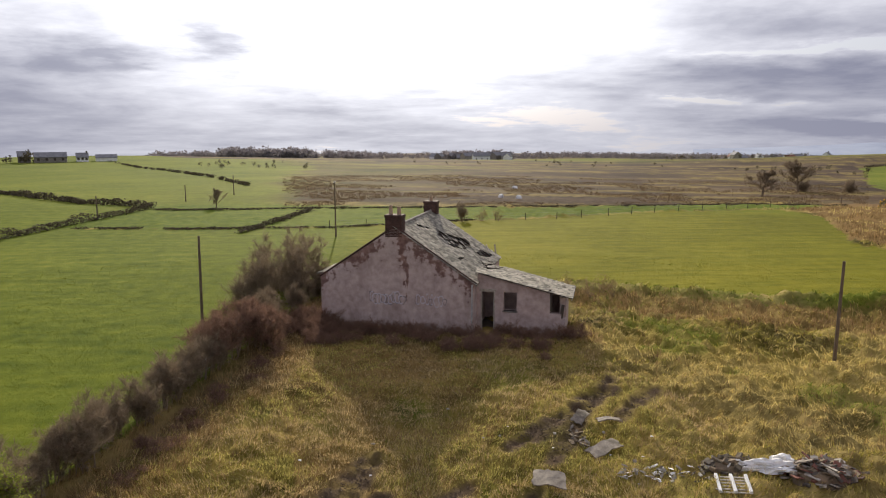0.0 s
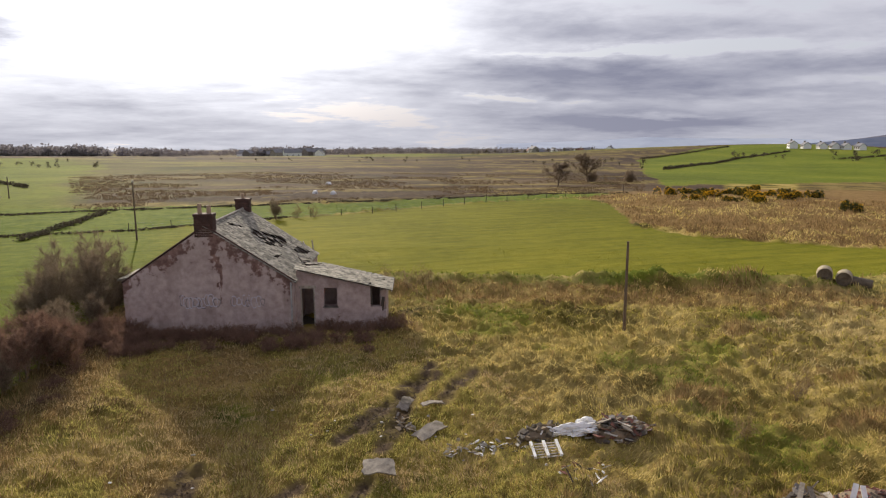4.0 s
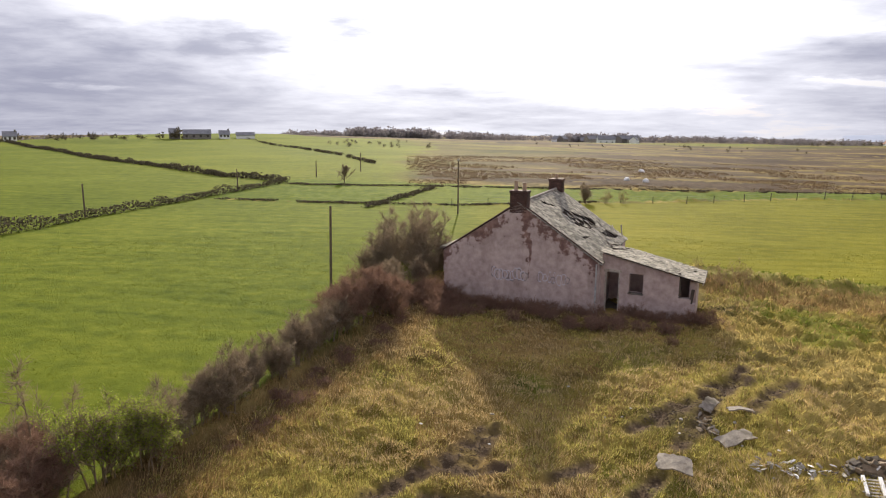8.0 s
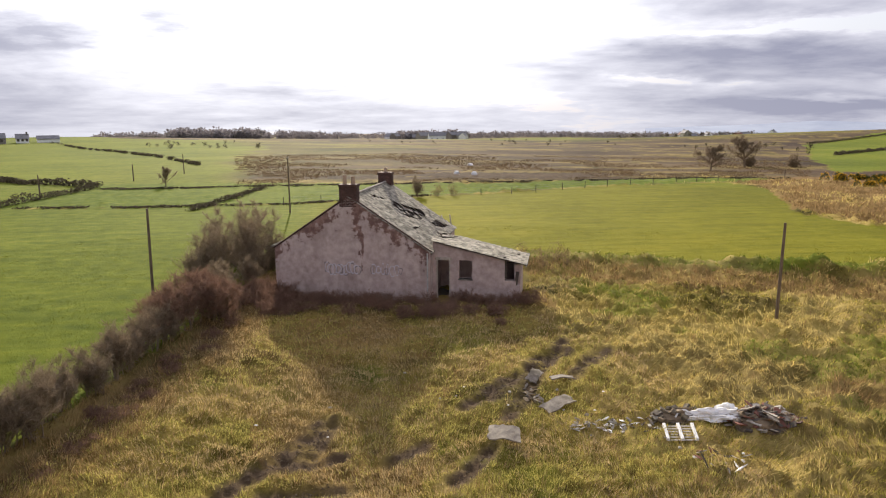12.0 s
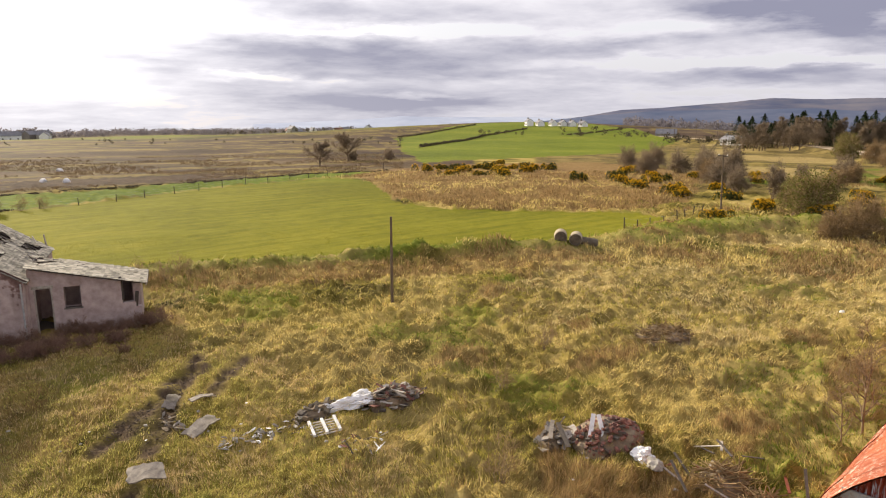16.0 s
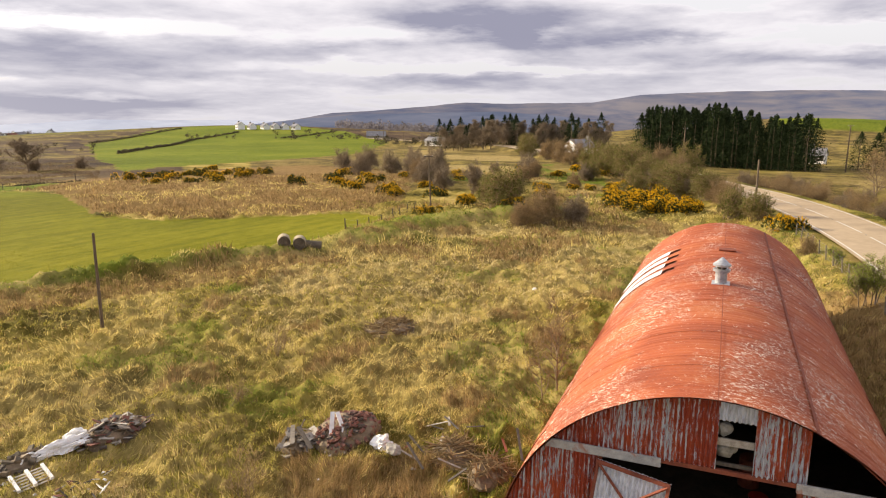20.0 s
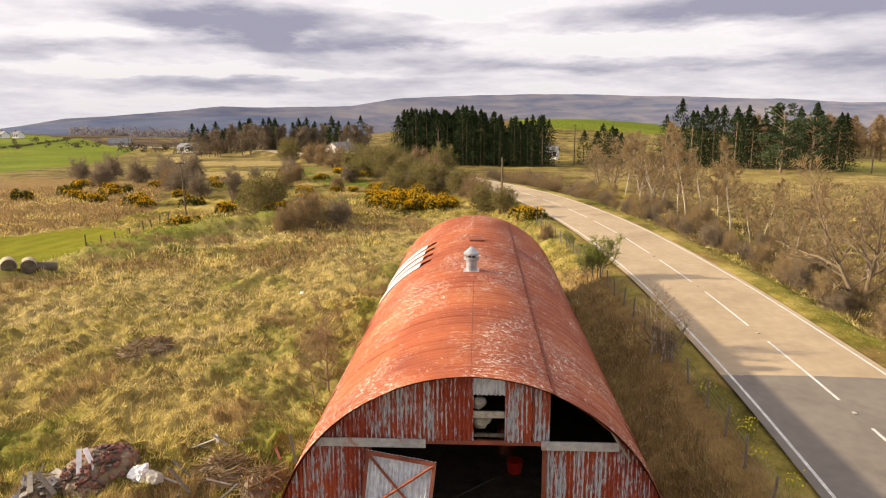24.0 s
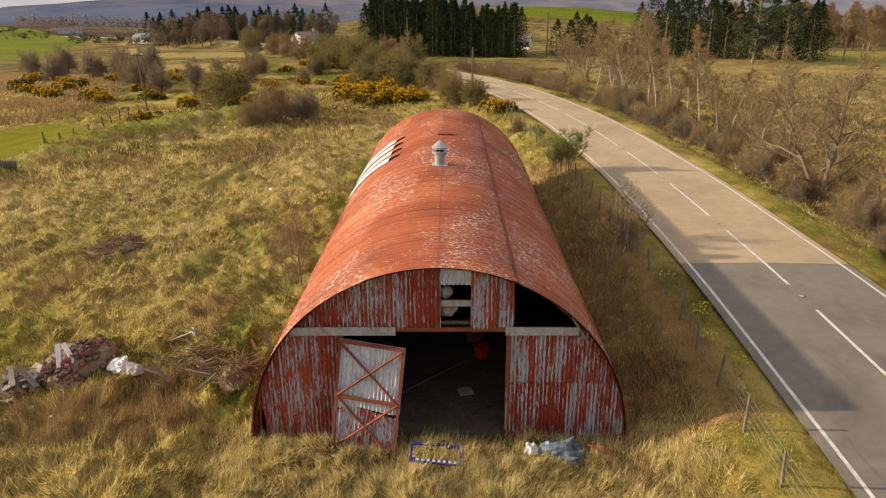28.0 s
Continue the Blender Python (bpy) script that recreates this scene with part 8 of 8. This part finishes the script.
blades("lush_grass", M["lush"], p[lush], rng, 5, 0.08, 0.22, 0.014, 0.9, "lush green grass on the banks and in patches")
greenish = greenish & ~lush
blades("green_grass", M["blade_green"], p[greenish], rng, 5, 0.10, 0.26, 0.016, 0.95, "short mossy green grass over rough ground")
blades("rushes", M["blade_rush"], p[rushy], rng, 6, 0.20, 0.50, 0.012, 0.6, "brown rushes and dead bracken")
# short grazed turf round the cottage
q = scatter(190000, 14, 60, -34, 38, rng)
q = q[clear_of(q)]
x, y = q[:, 0], q[:, 1]
q = q[(x < 10.5 + 5 * fbm(x / 5, y / 5, 631, 3)) & (to_line(HEDGE, x, y) > 0.8)]
x, y = q[:, 0], q[:, 1]
# more brown matted blades inside the painted cottage shadow
straw_mix = fbm(x / 2.2, y / 2.2, 641, 4) + 0.22 * rng.normal(size=len(x)) + 0.22 * inside(COTTAGE_SHADE, x, y) > 0.10 + 0.10 * (x > 1)
blades("short_turf", M["turf"], q[~straw_mix], rng, 3, 0.05, 0.18, 0.018, 0.8, "short mossy turf with bare patches")
blades("matted_turf", M["turf_dry"], q[straw_mix], rng, 3, 0.06, 0.22, 0.018, 0.85, "short matted dead grass")
# small dark tufts and dead weeds in the turf and rough grass
q = scatter(5200, 13, 48, -34, 112, rng)
q = q[clear_of(q) & (fbm(q[:, 0] / 3.0, q[:, 1] / 3.0, 651, 3) > -0.02)]
pick = rng.uniform(size=len(q)) < 0.45
M["weed"] = leafy("dead_weeds", (0.060, 0.040, 0.022), (0.20, 0.135, 0.070), 0.9, thin=0.2)
M["moss"] = leafy("dark_green_tufts", (0.050, 0.058, 0.012), (0.17, 0.18, 0.035), 0.9, thin=0.2)
blades("dead_weeds", M["weed"], q[pick], rng, 16, 0.10, 0.32, 0.012, 0.5, "small dead weeds in the grass", 0.09)
blades("green_tufts", M["moss"], q[~pick], rng, 18, 0.08, 0.22, 0.012, 0.6, "small dark green tufts in the grass", 0.11)
# under and behind the viewpoint
q = np.concatenate([scatter(9000, 0.3, 12, -180, 180, rng), scatter(9000, 11, 26, 118, 320, rng)])
q = q[clear_of(q) & ~inside(FIELD, q[:, 0], q[:, 1])]
blades("rough_grass", M["blade"], q, rng, 6, 0.20, 0.50, 0.012, 0.9, "rough yellow grass")
# tall tussocks here and there
q = scatter(5200, 11, 52, -30, 118, rng)
q = q[clear_of(q)]
q = q[(fbm(q[:, 0] / 3, q[:, 1] / 3, 301, 3) > 0.10) & (q[:, 0] > 9)]
blades("tall_tussocks", M["blade"], q, rng, 16, 0.18, 0.42, 0.012, 0.8, "taller straw-coloured tussocks of grass", 0.14)
# long grass along barn, fence and verge
q = scatter(15000, 12, 60, 60, 118, rng)
x, y = q[:, 0], q[:, 1]
dr = to_line(ROAD, x, y)
q = q[(dr > 4.4) & (dr < 12) & clear_of(q)]
blades("verge_grass", M["turf_dry"], q, rng, 6, 0.10, 0.30, 0.012, 0.7, "long dry grass along the road fence")
q = scatter(42000, 12, 85, 55, 118, rng)
dr = to_line(ROAD, q[:, 0], q[:, 1])
q = q[(dr > 3.75) & (dr < 6.6)]
pick = rng.uniform(size=len(q)) < 0.55
# dead grass, its browner colour also standing for the barn's shade
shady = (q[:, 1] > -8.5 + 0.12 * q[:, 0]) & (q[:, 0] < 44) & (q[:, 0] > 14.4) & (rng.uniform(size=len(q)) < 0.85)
blades("ditch_grass", M["blade_rush"], q[shady], rng, 5, 0.08, 0.26, 0.011, 0.9, "brown dead grass on the bank, coloured darker for the barn's shade")
q, pick = q[~shady], pick[~shady]
verdant = rng.uniform(size=len(q)) < 0.45
blades("roadside_grass", M["lush"], q[verdant], rng, 5, 0.05, 0.16, 0.012, 0.8, "green grass along the road verge")
q, pick = q[~verdant], pick[~verdant]
blades("roadside_turf", M["turf"], q[pick], rng, 5, 0.05, 0.16, 0.011, 0.8, "short green turf along the road")
blades("roadside_turf", M["turf_dry"], q[~pick], rng, 5, 0.05, 0.18, 0.011, 0.8, "short dry turf along the road")
# long straw up to the barn's front wall
q = np.stack([rng.uniform(12.2, 15.0, 3600), rng.uniform(-4.6, 7.2, 3600)], 1)
du = (q[:, 0] - 14.65) * 0.993 + (q[:, 1] - 1.45) * 0.117
dv = -(q[:, 0] - 14.65) * 0.117 + (q[:, 1] - 1.45) * 0.993
q = q[(du < -0.12) & ~((np.abs(dv + 0.3) < 1.3) & (du > -0.5))]
blades("wall_foot_grass", M["blade_straw"], q, rng, 6, 0.15, 0.45, 0.011, 0.8, "long straw-coloured grass along the barn front")
# short pasture
q = scatter(42000, 16, 62, -48, 60, rng)
q = q[inside(FIELD, q[:, 0], q[:, 1])]
M["blade_field"] = leafy("pasture_grass", (0.120, 0.128, 0.010), (0.25, 0.235, 0.026), 0.35, thin=0.35)
M["blade_left"] = leafy("green_pasture_grass", (0.090, 0.108, 0.009), (0.185, 0.195, 0.022), 0.35, thin=0.35)
near_hedge = q[:, 0] + 4 * fbm(q[:, 0] / 6, q[:, 1] / 6, 661, 2) < -4
blades("pasture", M["blade_left"], q[near_hedge], rng, 5, 0.04, 0.10, 0.013, 0.8, "short green pasture grass", 0.2)
blades("pasture", M["blade_field"], q[~near_hedge], rng, 5, 0.04, 0.10, 0.013, 0.8, "short yellow-green pasture grass", 0.2)

# rush tufts over the moor and scrub
q = scatter(16000, 48, 125, 22, 76, rng)
x, y = q[:, 0], q[:, 1]
keep = (inside(MOOR, x, y) | (fbm(x / 7, y / 7, 401, 3) > 0.02)) & ~inside(FIELD, x, y) & ~inside(STRIP, x, y) & (to_line(ROAD, x, y) > 5.5) & (to_line(MOUND, x, y) > 2.5)
q = q[keep]
pick = fbm(q[:, 0] / 4, q[:, 1] / 4, 405, 3) > -0.05
blades("moor_rushes", M["blade_rush"], q[pick], rng, 6, 0.25, 0.65, 0.022, 0.6, "brown rush tufts over the moor", 0.3)
blades("moor_grass", M["blade"], q[~pick], rng, 6, 0.2, 0.5, 0.022, 0.7, "pale dead grass tufts over the moor", 0.3)
q = scatter(11000, 30, 120, 96, 118, rng)
q = q[to_line(ROAD, q[:, 0], q[:, 1]) > 7.0]
half = rng.uniform(size=len(q)) < 0.75
blades("brown_reeds", M["bog_rush"], q[half], rng, 6, 0.2, 0.55, 0.013, 0.6, "brown dead stems beyond the road", 0.3)
blades("reeds", M["turf_dry"], q[~half], rng, 6, 0.2, 0.5, 0.013, 0.6, "pale standing reeds beyond the road", 0.3)

# churned earth along the ruts
rng = np.random.default_rng(313)
spots = []
for line in RUTS:
    tot = length(line)
    spots += [along(line, rng.uniform(0, tot))[:2] for k in range(int(tot * 45))]
spots = np.array(spots) + rng.normal(size=(len(spots), 2)) * 0.16
ups = height(spots[:, 0], spots[:, 1])
g = Geo()
for (x, y), z in zip(spots, ups):
    d = rng.normal(size=3) * np.array((1, 1, 0.35))
    d /= np.linalg.norm(d)
    p = np.array((x, y, z))
    g.tube(p, p + d * rng.uniform(0.02, 0.09), rng.uniform(0.01, 0.03), 0.008, 4)
tagged(g.make("earth_clods", M["mud"]), "churned clods of dark earth along the ruts", "earth", kind="stuff")
